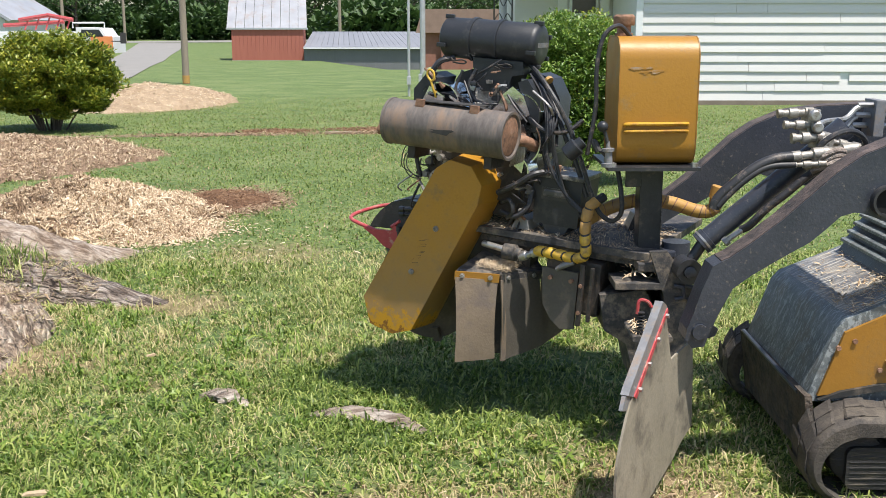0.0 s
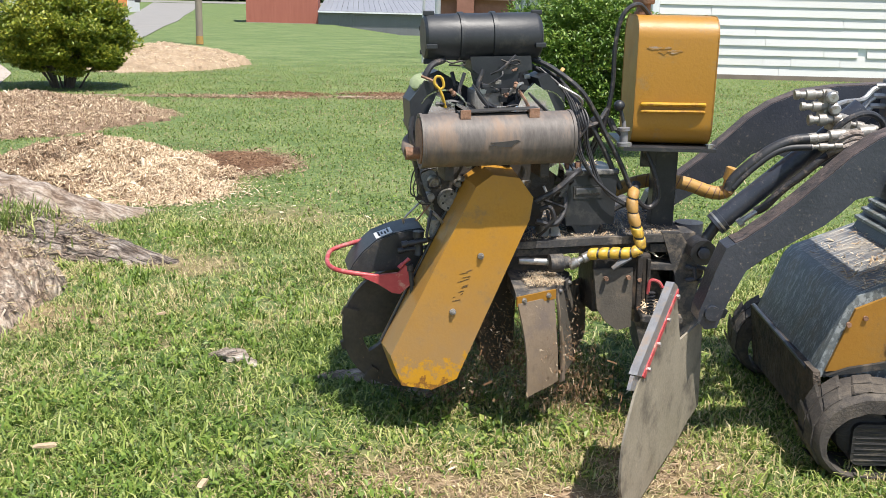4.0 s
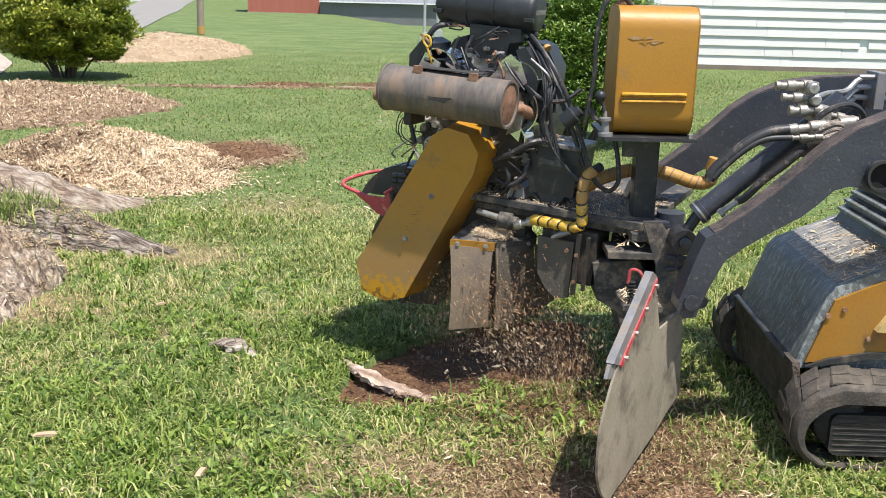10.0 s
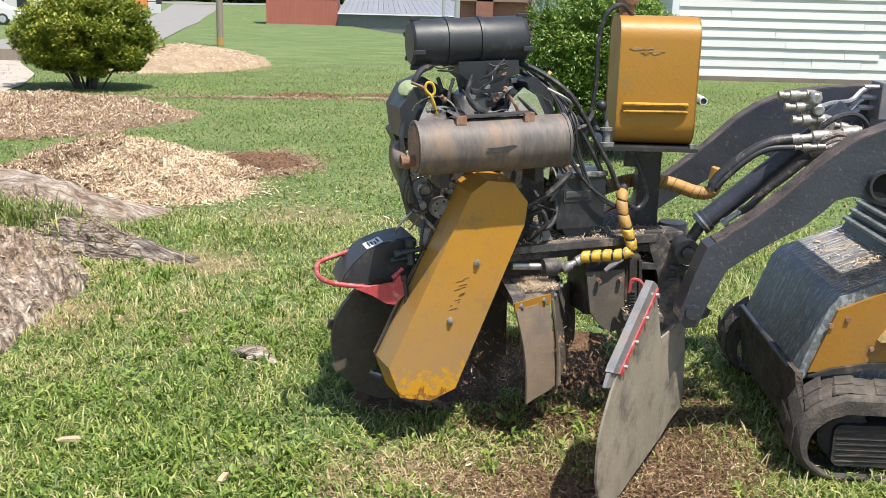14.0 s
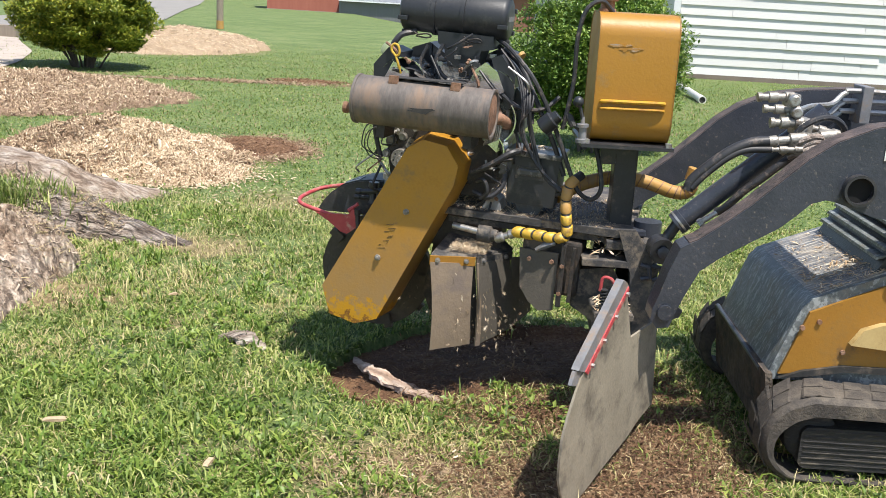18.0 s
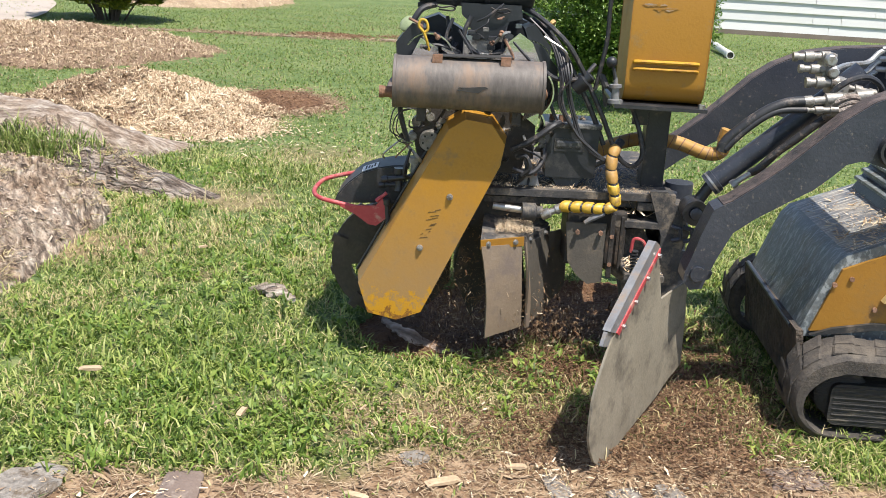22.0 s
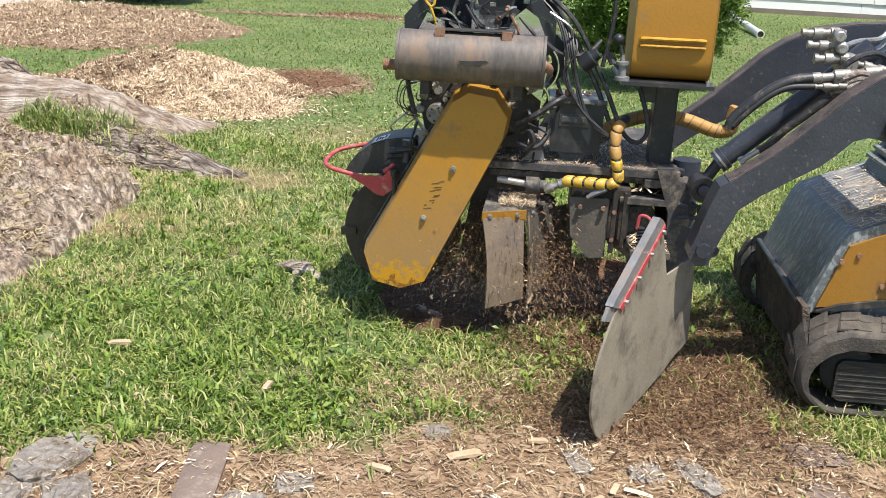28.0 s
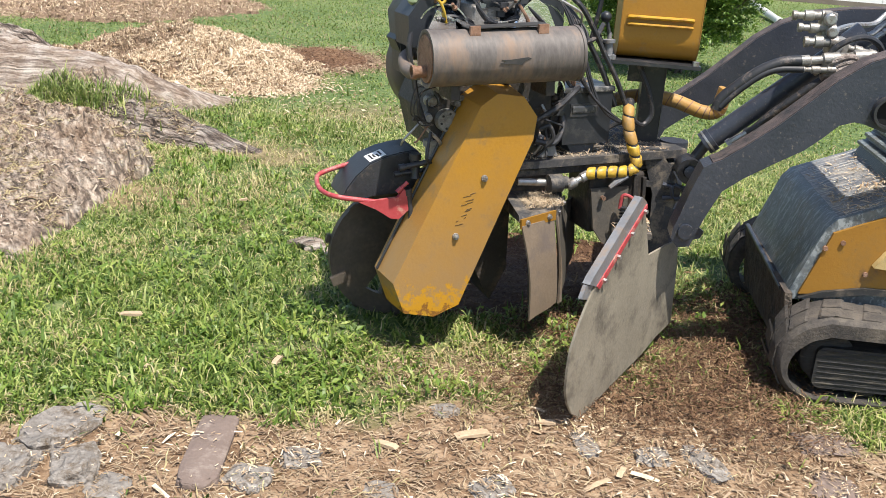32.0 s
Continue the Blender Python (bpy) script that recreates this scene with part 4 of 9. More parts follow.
def coupler_block():
    """Quick couplers and valve block between the arms, with hoses and steel lines."""
    Y = 3.66
    for lo, hi in (((1.045, Y - 0.03, 1.16), (1.09, Y + 0.05, 1.262)), ((1.075, Y - 0.05, 1.12), (1.14, Y + 0.04, 1.18))):
        bm = BM()
        box(bm, lo, hi)
        part("valve_block", bm, COUPLER, near_arm, "grey valve block", bev=0.008)
    runs = [((0.945, Y, 1.240), (1.07, Y, 1.248), 0.0175), ((0.965, Y - 0.02, 1.203), (1.09, Y - 0.02, 1.206), 0.016), ((0.99, Y - 0.04, 1.158), (1.10, Y - 0.04, 1.166), 0.020),
            ((0.975, Y - 0.11, 1.10), (1.20, Y - 0.10, 1.135), 0.021), ((0.975, Y - 0.12, 1.074), (1.09, Y - 0.12, 1.082), 0.012), ((1.13, Y - 0.02, 1.15), (1.24, Y - 0.02, 1.13), 0.016)]
    for a, b, r in runs:
        a, b = Vector(a), Vector(b)
        L = (b - a).length
        bm = BM()
        lathe(bm, a, b, [(0, r * 0.6), (0, r * 0.95), (L * .12, r * 0.95), (L * .14, r * 0.7), (L * .3, r * 0.7), (L * .32, r * 1.1), (L * .55, r * 1.1), (L * .57, r * 0.85), (L * .75, r * 0.85), (L * .77, r * 1.15), (L, r * 1.1)], 12)
        part("coupler", bm, COUPLER, near_arm, "grey quick coupler", True)
    for x, z in ((1.062, 1.24), (1.075, 1.20), (1.10, 1.15)):
        bm = BM()
        lathe(bm, (x, Y - 0.062, z), (x, Y - 0.04, z), [(0, 0.008), (0, 0.015), (0.004, 0.02), (0.022, 0.021)], 12)
        part("port_plug", bm, STEEL, near_arm, "", True)
    for pts, r in (([(0.985, Y - 0.11, 1.102), (0.92, Y - 0.11, 1.092), (0.85, Y - 0.11, 1.058), (0.77, Y - 0.11, 0.99), (0.73, Y - 0.11, 0.945), (0.72, Y - 0.11, 0.91)], 0.019),
                   ([(0.985, Y - 0.12, 1.075), (0.90, Y - 0.12, 1.066), (0.84, Y - 0.12, 1.035), (0.77, Y - 0.12, 0.97), (0.73, Y - 0.12, 0.92)], 0.012)):
        bm = BM()
        tube(bm, pts, r, 10)
        part("hydraulic_hose", bm, CABLE, near_arm, "black hydraulic hose", True)
    for k, pts in enumerate(([(1.05, Y - 0.08, 1.08), (1.08, Y - 0.1, 1.15), (1.14, Y - 0.1, 1.19), (1.20, Y - 0.08, 1.19), (1.25, Y - 0.05, 1.15), (1.25, Y, 1.08)],
                             [(1.03, Y - 0.09, 1.06), (1.08, Y - 0.12, 1.11), (1.14, Y - 0.12, 1.13), (1.19, Y - 0.1, 1.10)],
                             [(1.06, Y - 0.1, 1.06), (1.10, Y - 0.12, 1.10), (1.15, Y - 0.12, 1.11), (1.20, Y - 0.1, 1.06)],
                             [(1.05, Y - 0.1, 1.05), (1.12, Y - 0.13, 1.09), (1.17, Y - 0.13, 1.09), (1.22, Y - 0.1, 1.04)])):
        bm = BM()
        tube(bm, pts, 0.011, 8)
        part("loose_hose", bm, BARK if k else CABLE, near_arm, "dusty hose" if k else "black hose", True)
    for k in range(3):
        bm = BM()
        dz, dy = -0.042 * k, 0.02 * k
        tube(bm, [(1.12 + 0.05 * k, Y + 0.1, 1.19 + dz), (1.23, 3.95 + dy, 1.195 + dz), (1.34, 4.05 + dy, 1.20 + dz), (1.40, 4.08 + dy, 1.245 + dz), (1.50, 4.08 + dy, 1.255 + dz), (2.4, 4.1 + dy, 1.25 + dz)], 0.011, 8, 4)
        part("steel_line", bm, STEEL, near_arm, "bare steel hydraulic line", True)
    bm = BM()
    box(bm, (1.455, 4.05, 1.13), (1.495, 4.17, 1.275))
    part("line_clamp", bm, GREY, near_arm, "grey clamp bracket", bev=0.004)
    bm = BM()
    tube(bm, [(1.20, 3.6, 1.115), (1.30, 3.6, 1.115), (1.30, 3.6, 1.075), (1.23, 3.6, 1.075)], 0.005, 6, 0)
    part("wire_clip", bm, CABLE, near_arm, "", True)


arm_fittings()
coupler_block()

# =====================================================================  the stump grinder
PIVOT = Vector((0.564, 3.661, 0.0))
GRINDER_VIEW_SCALE = 1.09  # the grinder against its drawn size, scaled about the camera's eye
GRINDER_VIEW_SHIFT = Vector((0.0514, 0.334, -0.143))  # its pivot's shift along the camera's rays, so its outline in view holds
grinder = thing("stump_grinder", PIVOT, "yellow and black stump grinder attachment with petrol engine and cutter wheel", "stump grinder")


def fixed_frame():
    # fuel tank on its mast
    bm = BM()
    prof = rounded(3.455, 1.072, 3.745, 1.50, 0.075, 7)
    a = [bm.verts.new((0.352, y, z)) for y, z in prof]
    b = [bm.verts.new((0.616, y, z)) for y, z in prof]
    bm.faces.new(a)
    bm.faces.new(b[::-1])
    for i in range(len(a)):
        bm.faces.new((a[i], b[i], b[(i + 1) % len(a)], a[(i + 1) % len(a)]))
    tank = part("fuel_tank", bm, YELLOW, grinder, "yellow steel fuel tank with a scraped front", True, bev=0.012)
    for x0, x1 in ((0.3505, 0.354), (0.614, 0.6175)):
        bm = BM()
        pr = rounded(3.4535, 1.0705, 3.7465, 1.5015, 0.076, 7)
        pi = rounded(3.459, 1.076, 3.741, 1.496, 0.07, 7)
        rows = [[bm.verts.new((x, y, z)) for y, z in p] for x, p in ((x0, pi), (x0, pr), (x1, pr), (x1, pi))]
        n = len(pr)
        for r in range(4):
            p, q = rows[r], rows[(r + 1) % 4]
            for i in range(n):
                bm.faces.new((p[i], p[(i + 1) % n], q[(i + 1) % n], q[i]))
        part("tank_seam", bm, YELLOW_DUSTY, tank, "", True)
    for z, h in ((1.212, 0.0065), (1.188, 0.005)):
        bm = BM()
        tube(bm, [(0.375, 3.457, z - 0.004), (0.385, 3.444, z), (0.48, 3.442, z + 0.001), (0.575, 3.444, z + 0.002), (0.585, 3.457, z - 0.002)], h, 8, 3)
        part("tank_rib", bm, YELLOW_BRIGHT, tank, "bright yellow ridge", True)
    # darker strip that paints the shade between the two ridges
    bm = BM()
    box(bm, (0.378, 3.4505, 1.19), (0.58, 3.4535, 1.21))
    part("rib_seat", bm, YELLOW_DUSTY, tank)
    rnd = random.Random(17)
    for k in range(9):  # scrapes down to blue-grey primer
        x, z, w = rnd.uniform(0.375, 0.46), rnd.uniform(1.375, 1.40), rnd.uniform(0.012, 0.045)
        bm = BM()
        prism(bm, [(x, z), (x + w * 0.4, z - 0.003), (x + w, z + 0.002), (x + w * 0.8, z + 0.006), (x + w * 0.2, z + 0.005)], 3.4532, 3.4545)
        part("scrape", bm, SCUFF, tank, "blue-grey scrape in the paint")
    bm = BM()
    lathe(bm, (0.385, 3.60, 1.49), (0.385, 3.60, 1.58), [(0, 0.03), (0.02, 0.03), (0.02, 0.024), (0.045, 0.024), (0.045, 0.034), (0.05, 0.037), (0.075, 0.037), (0.082, 0.03)], 20)
    part("filler_cap", bm, RUST, tank, "dusty brown filler cap", True)
    bm = BM()
    tube(bm, [(0.40, 3.56, 1.50), (0.355, 3.53, 1.535), (0.305, 3.52, 1.50), (0.285, 3.52, 1.40), (0.285, 3.52, 1.27), (0.27, 3.52, 1.16), (0.26, 3.52, 1.10)], 0.008, 8)
    part("vent_hose", bm, CABLE, tank, "black rubber hose", True)
    bm = BM()
    prism(bm, [(0.318, 1.058), (0.628, 1.058), (0.628, 1.070), (0.318, 1.070)], 3.415, 3.78)
    shelf = part("tank_shelf", bm, BLACK, grinder, "dark steel shelf under the tank", bev=0.003)
    for x, y in ((0.325, 3.43), (0.60, 3.43), (0.60, 3.76)):
        bm = BM()
        cyl(bm, (x + 0.01, y, 1.07), (x + 0.01, y, 1.084), 0.012, 6)
        part("bolt", bm, STEEL, shelf)
    bm = BM()
    tube(bm, [(0.285, 3.45, 1.13), (0.31, 3.44, 1.11), (0.335, 3.44, 1.075)], [0.006, 0.008, 0.008], 6)
    lathe(bm, (0.27, 3.46, 1.16), (0.29, 3.45, 1.12), [(0, 0.006), (0.01, 0.012), (0.045, 0.012)], 8)
    part("fuel_valve", bm, INK, shelf, "", True)
    bm = BM()
    lathe(bm, (0.322, 3.44, 1.07), (0.318, 3.44, 1.155), [(0, 0.024), (0.012, 0.024), (0.014, 0.014), (0.05, 0.014), (0.052, 0.021), (0.062, 0.021), (0.064, 0.008), (0.085, 0.006)], 12)
    lever = part("control_lever", bm, GREY, shelf, "steel lever post beside the tank", True)
    bm = BM()
    bmesh.ops.create_icosphere(bm, subdivisions=2, radius=0.019, matrix=Matrix.Translation((0.299, 3.44, 1.205)))
    tube(bm, [(0.318, 3.44, 1.145), (0.310, 3.44, 1.175), (0.302, 3.44, 1.198)], 0.006, 8)
    part("lever_knob", bm, PLASTIC, lever, "round black knob", True)
    bm = BM()
    lathe(bm, (0.185, 3.50, 1.10), (0.24, 3.49, 1.15), [(0, 0.015), (0.005, 0.03), (0.05, 0.032), (0.055, 0.022), (0.075, 0.02)], 14)
    part("fuel_filter", bm, PLASTIC, shelf, "small black filter on the fuel line", True)
    # mast
    bm = BM()
    box(bm, (0.458, 3.575, 0.74), (0.538, 3.665, 1.058))
    mast = part("mast", bm, BLACK, grinder, "square black steel post", bev=0.006)
    bm = BM()
    box(bm, (0.425, 3.53, 0.735), (0.585, 3.70, 0.757))
    part("mast_foot", bm, BLACK_WORN, mast, bev=0.004)
    bm = BM()
    box(bm, (0.405, 3.57, 0.98), (0.46, 3.582, 1.058))
    part("gusset", bm, BLACK, mast, bev=0.003)
    # head stock: upright plates that carry the swing post
    bm = BM()
    side = [(0.475, 0.775), (0.535, 0.778), (0.60, 0.69), (0.628, 0.64), (0.605, 0.56), (0.61, 0.40), (0.575, 0.36), (0.54, 0.42), (0.53, 0.62)]
    prism(bm, side, 3.44, 3.465)
    stock = part("headstock_plate", bm, FRAME, grinder, "chip-dusted steel side plate", bev=0.004)
    bm = BM()
    prism(bm, side, 3.80, 3.825)
    part("headstock_plate", bm, FRAME, grinder, "", bev=0.004)
    bm = BM()
    prism(bm, [(0.575, 0.70), (0.60, 0.70), (0.63, 0.30), (0.60, 0.30)], 3.58, 4.15)
    part("mount_plate", bm, BLACK_WORN, grinder, "scarred black mounting plate", bev=0.004)
    for y0 in (3.44, 4.17, 4.30):
        bm = BM()
        prism(bm, [(0.58, 0.58), (0.62, 0.57), (0.69, 0.525), (0.725, 0.50), (0.715, 0.475), (0.66, 0.455), (0.58, 0.44)], y0, y0 + 0.018)
        part("mount_ear", bm, BLACK_WORN, grinder, "black steel mounting ear", bev=0.003)
    bm = BM()
    box(bm, (0.44, 3.46, 0.70), (0.60, 3.80, 0.73))
    part("top_bridge", bm, FRAME, grinder, bev=0.004)
    bm = BM()
    box(bm, (0.36, 3.44, 0.64), (0.54, 3.60, 0.665))
    part("guide_plate", bm, FRAME, grinder, "plate covered in chips", bev=0.003)
    for x in (0.56, 0.60):
        bm = BM()
        tube(bm, [(x, 3.428, 0.66), (x + 0.03, 3.42, 0.655), (x + 0.035, 3.42, 0.62), (x + 0.005, 3.425, 0.61)], 0.009, 8, 0)
        part("hook_bar", bm, BLACK_WORN, stock, "", True)
    bm = BM()
    cyl(bm, (0.60, 3.60, 0.25), (0.60, 3.60, 0.78), 0.05, 18)
    part("swing_post", bm, BLACK_WORN, grinder, "thick black swing post", True)
    bm = BM()
    prism(bm, [(0.32, 0.60), (0.48, 0.62), (0.56, 0.48), (0.545, 0.28), (0.50, 0.2), (0.46, 0.26), (0.42, 0.42), (0.34, 0.47)], 3.52, 3.78)
    part("under_frame", bm, FRAME, grinder, "dark dust-covered lower frame", bev=0.01)
    # latch with spring and red grip on a ledge of chips
    bm = BM()
    prism(bm, rounded(0.395, 0.505, 0.53, 0.525, 0.008), 3.27, 3.45)
    ledge = part("ledge", bm, FRAME, grinder, "ledge heaped with chips", bev=0.003)
    bm = BM()
    for k in range(7):
        lathe(bm, (0.425, 3.30, 0.53 + 0.011 * k), (0.425, 3.30, 0.54 + 0.011 * k), [(0, 0.008), (0.002, 0.013), (0.005, 0.013), (0.007, 0.008)], 10)
    part("spring", bm, BLACK, ledge, "", True)
    bm = BM()
    tube(bm, [(0.412, 3.30, 0.595), (0.418, 3.30, 0.64), (0.445, 3.30, 0.638), (0.460, 3.30, 0.618)], 0.006, 8)
    part("latch_grip", bm, RED, ledge, "red rubber grip", True)
    bm = BM()
    tube(bm, [(0.462, 3.30, 0.612), (0.458, 3.30, 0.57), (0.452, 3.30, 0.52)], 0.006, 6)
    part("latch_rod", bm, STEEL, ledge, "", True)
    # the hanging side deflector
    u = Vector((0.473, 0.881, 0))
    n_ = Vector((0.881, -0.473, 0))
    o = Vector((0.313, 2.893, 0))

    def flap_place(bow):
        return lambda s, d, z: o + u * s + n_ * (d + bow * 0.04) + Vector((0, 0, z))
    outline = [(0.342, 0.642), (0.434, 0.447), (0.57, 0.445), (0.705, 0.438), (0.735, 0.30), (0.755, 0.10), (0.62, 0.085), (0.50, 0.055), (0.373, 0.040), (0.26, 0.025), (0.15, 0.008),
               (0.023, -0.005), (-0.03, 0.035), (-0.07, 0.085), (-0.095, 0.142), (-0.098, 0.21), (-0.092, 0.274), (-0.065, 0.33), (-0.028, 0.383), (0.0, 0.42), (0.04, 0.46), (0.19, 0.55)]
    bm = BM()
    prism(bm, outline, -0.004, 0.004, flap_place(0.12))
    plate = part("deflector", bm, PLATE, grinder, "hanging grey rubber deflector, rubbed and dusty", True, bev=0.0015)
    place = flap_place(0.12)
    bm = BM()
    prism(bm, [(0.345, 0.648), (0.352, 0.634), (0.05, 0.436), (0.03, 0.45)], 0.005, 0.010, place)
    part("red_strip", bm, RED, plate, "red painted edge strip")
    bm = BM()
    prism(bm, [(0.335, 0.662), (0.353, 0.648), (0.03, 0.448), (-0.02, 0.468), (0.0, 0.485), (0.30, 0.68)], -0.02, 0.006, place)
    part("clamp_bar", bm, GREY, plate, "grey steel clamp bar", bev=0.003)
    bm = BM()
    prism(bm, [(0.02, 0.452), (-0.03, 0.468), (-0.055, 0.43), (-0.01, 0.415)], -0.012, 0.0, place)
    part("bar_end", bm, GREY, plate, bev=0.002)
    for k in range(4):
        s, z = 0.075 + 0.085 * k, 0.458 + 0.056 * k
        bm = BM()
        cyl(bm, place(s, 0.008, z), place(s, 0.02, z), 0.008, 6)
        part("bolt", bm, STEEL, plate)
    return plate


deflector = fixed_frame()


# ---- the swinging head: deck, engine, guard, cutter wheel
bm = BM()
# deck carried back out of view, to throw shade on the pit
prism(bm, [(-0.20, 0.735), (0.56, 0.738), (0.56, 0.765), (-0.20, 0.758)], 3.46, 4.22)
prism(bm, [(-0.10, 0.700), (0.50, 0.706), (0.50, 0.728), (-0.10, 0.722)], 3.50, 3.95)
head = part("swing_head", bm, FRAME, grinder, "black steel swing deck strewn with chips", False, PIVOT, bev=0.004)
WHEEL = Vector((-0.425, 3.72, 0.405))


def belt_guard():
    out = [(-0.248, 0.982), (-0.186, 1.024), (-0.088, 1.010), (-0.034, 0.935), (-0.046, 0.855), (-0.292, 0.318), (-0.385, 0.282), (-0.497, 0.307), (-0.536, 0.425)]
    c = Vector((sum(p[0] for p in out) / len(out), 0, sum(p[1] for p in out) / len(out)))
    inner = []
    n = len(out)
    for i in range(n):  # the folded edge: face set in a little from the rim
        p, q, r = Vector(out[i - 1]), Vector(out[i]), Vector(out[(i + 1) % n])
        a, b = (q - p).normalized(), (r - q).normalized()
        na, nb = Vector((a.y, -a.x)), Vector((b.y, -b.x))
        w = (na + nb).normalized()
        inner.append(q + w * 0.014 / max(0.5, w.dot(na)))
    bm = BM()
    rows = [[bm.verts.new((p[0], 3.358, p[1])) for p in inner], [bm.verts.new((p[0], 3.51, p[1])) for p in out], [bm.verts.new((p[0], 3.535, p[1])) for p in out]]
    bm.faces.new(rows[0])
    bm.faces.new(rows[2][::-1])
    for a, b in zip(rows, rows[1:]):
        for i in range(n):
            bm.faces.new((a[i], b[i], b[(i + 1) % n], a[(i + 1) % n]))
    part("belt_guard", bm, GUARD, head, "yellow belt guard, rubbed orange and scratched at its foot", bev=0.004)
    bm = BM()  # lip along the upper left edge
    tube(bm, [(-0.538, 3.497, 0.43), (-0.249, 3.497, 0.985)], 0.0045, 6, 0)
    part("guard_lip", bm, BLACK, head, "", True)
    for x, z in ((-0.222, 0.745), (-0.315, 0.562)):
        bm = BM()
        lathe(bm, (x, 3.345, z), (x, 3.36, z), [(0, 0.004), (0.001, 0.0065), (0.006, 0.0065), (0.0065, 0.0105), (0.014, 0.0115)], 10)
        part("guard_bolt", bm, ALU, head, "grey bolt and washer")
    rnd = random.Random(4)
    for k in range(11):  # scratched marks between the bolts
        z = 0.60 + 0.0098 * k + rnd.uniform(-0.004, 0.004)
        x = -0.265 - 0.03 + 0.25 * (z - 0.64) + rnd.uniform(-0.014, 0.014)
        w = rnd.choice([0.008, 0.013, 0.020, 0.028])
        bm = BM()
        prism(bm, [(x, z), (x + w, z + 0.004), (x + w * 0.9, z + 0.0046), (x, z + 0.0006)], 3.3565, 3.3578)
        part("scratch_mark", bm, DARK_STEEL, head)


def muffler():
    zc, yc, r = 1.128, 3.335, 0.083
    bm = BM()
    lathe(bm, (-0.423, yc, zc), (0.062, yc, zc), [(0.006, 0.02), (0.006, r - 0.012), (0.0, r - 0.006), (0.0, r + 0.003), (0.009, r + 0.003), (0.01, r), (0.475, r), (0.476, r + 0.003), (0.485, r + 0.003), (0.485, r - 0.006), (0.479, r - 0.012), (0.479, 0.02)], 40)
    part("muffler", bm, MUFFLER, head, "brown heat-stained steel muffler", True)
    bm = BM()
    lathe(bm, (0.050, yc, zc), (0.060, yc, zc), [(0, 0.06), (0.006, 0.071), (0.0085, 0.066), (0.0085, 0.02), (0.010, 0.01)], 32)
    part("muffler_end", bm, RUST, head, "rusty end disc", True)
    bm = BM()
    lathe(bm, (-0.425, yc, zc), (-0.415, yc, zc), [(0, 0.02), (0, 0.07), (0.01, 0.072)], 32)
    part("muffler_end", bm, RUST, head, "rusty end disc", True)
    bm = BM()
    lathe(bm, (-0.468, 3.33, 1.092), (-0.41, 3.33, 1.092), [(0.012, 0.013), (0.0, 0.014), (0, 0.0205), (0.012, 0.0205), (0.014, 0.018), (0.058, 0.018)], 14)
    part("outlet_pipe", bm, RUST, head, "rusty outlet stub", True)
    bm = BM()
    prism(bm, [(-0.30, 1.214), (-0.045, 1.220), (-0.045, 1.223), (-0.30, 1.217)], 3.30, 3.37)
    part("heat_shield", bm, INK, head, "dark strip over the muffler")
    for x in (-0.285, -0.068):
        bm = BM()
        prism(bm, [(x - 0.016, 1.196), (x + 0.016, 1.197), (x + 0.017, 1.224), (x - 0.015, 1.223)], 3.287, 3.302)
        part("shield_clip", bm, RUST, head, "", bev=0.002)
    bm = BM()
    prism(bm, [(-0.22, 1.118), (-0.15, 1.112), (-0.14, 1.122), (-0.12, 1.130), (-0.13, 1.134), (-0.18, 1.129), (-0.215, 1.128), (-0.20, 1.123)], 3.2505, 3.2545)
    part("soot_mark", bm, INK, head, "black rubbed mark")
    for x in (-0.33, -0.02):
        bm = BM()
        box(bm, (x - 0.015, 3.33, 1.0), (x + 0.015, 3.45, 1.055))
        part("muffler_bracket", bm, DARK_STEEL, head, bev=0.003)
    bm = BM()
    tube(bm, [(0.0, 3.40, 1.10), (0.055, 3.45, 1.10), (0.075, 3.51, 1.08), (0.06, 3.58, 1.06)], 0.021, 12)
    part("exhaust_pipe", bm, RUST, head, "rust-brown exhaust pipe", True)
    bm = BM()
    tube(bm, [(-0.38, 3.40, 1.08), (-0.43, 3.47, 1.07), (-0.42, 3.56, 1.10), (-0.36, 3.6, 1.12)], 0.022, 12)
    part("exhaust_pipe", bm, MUFFLER, head, "rust-brown exhaust pipe", True)


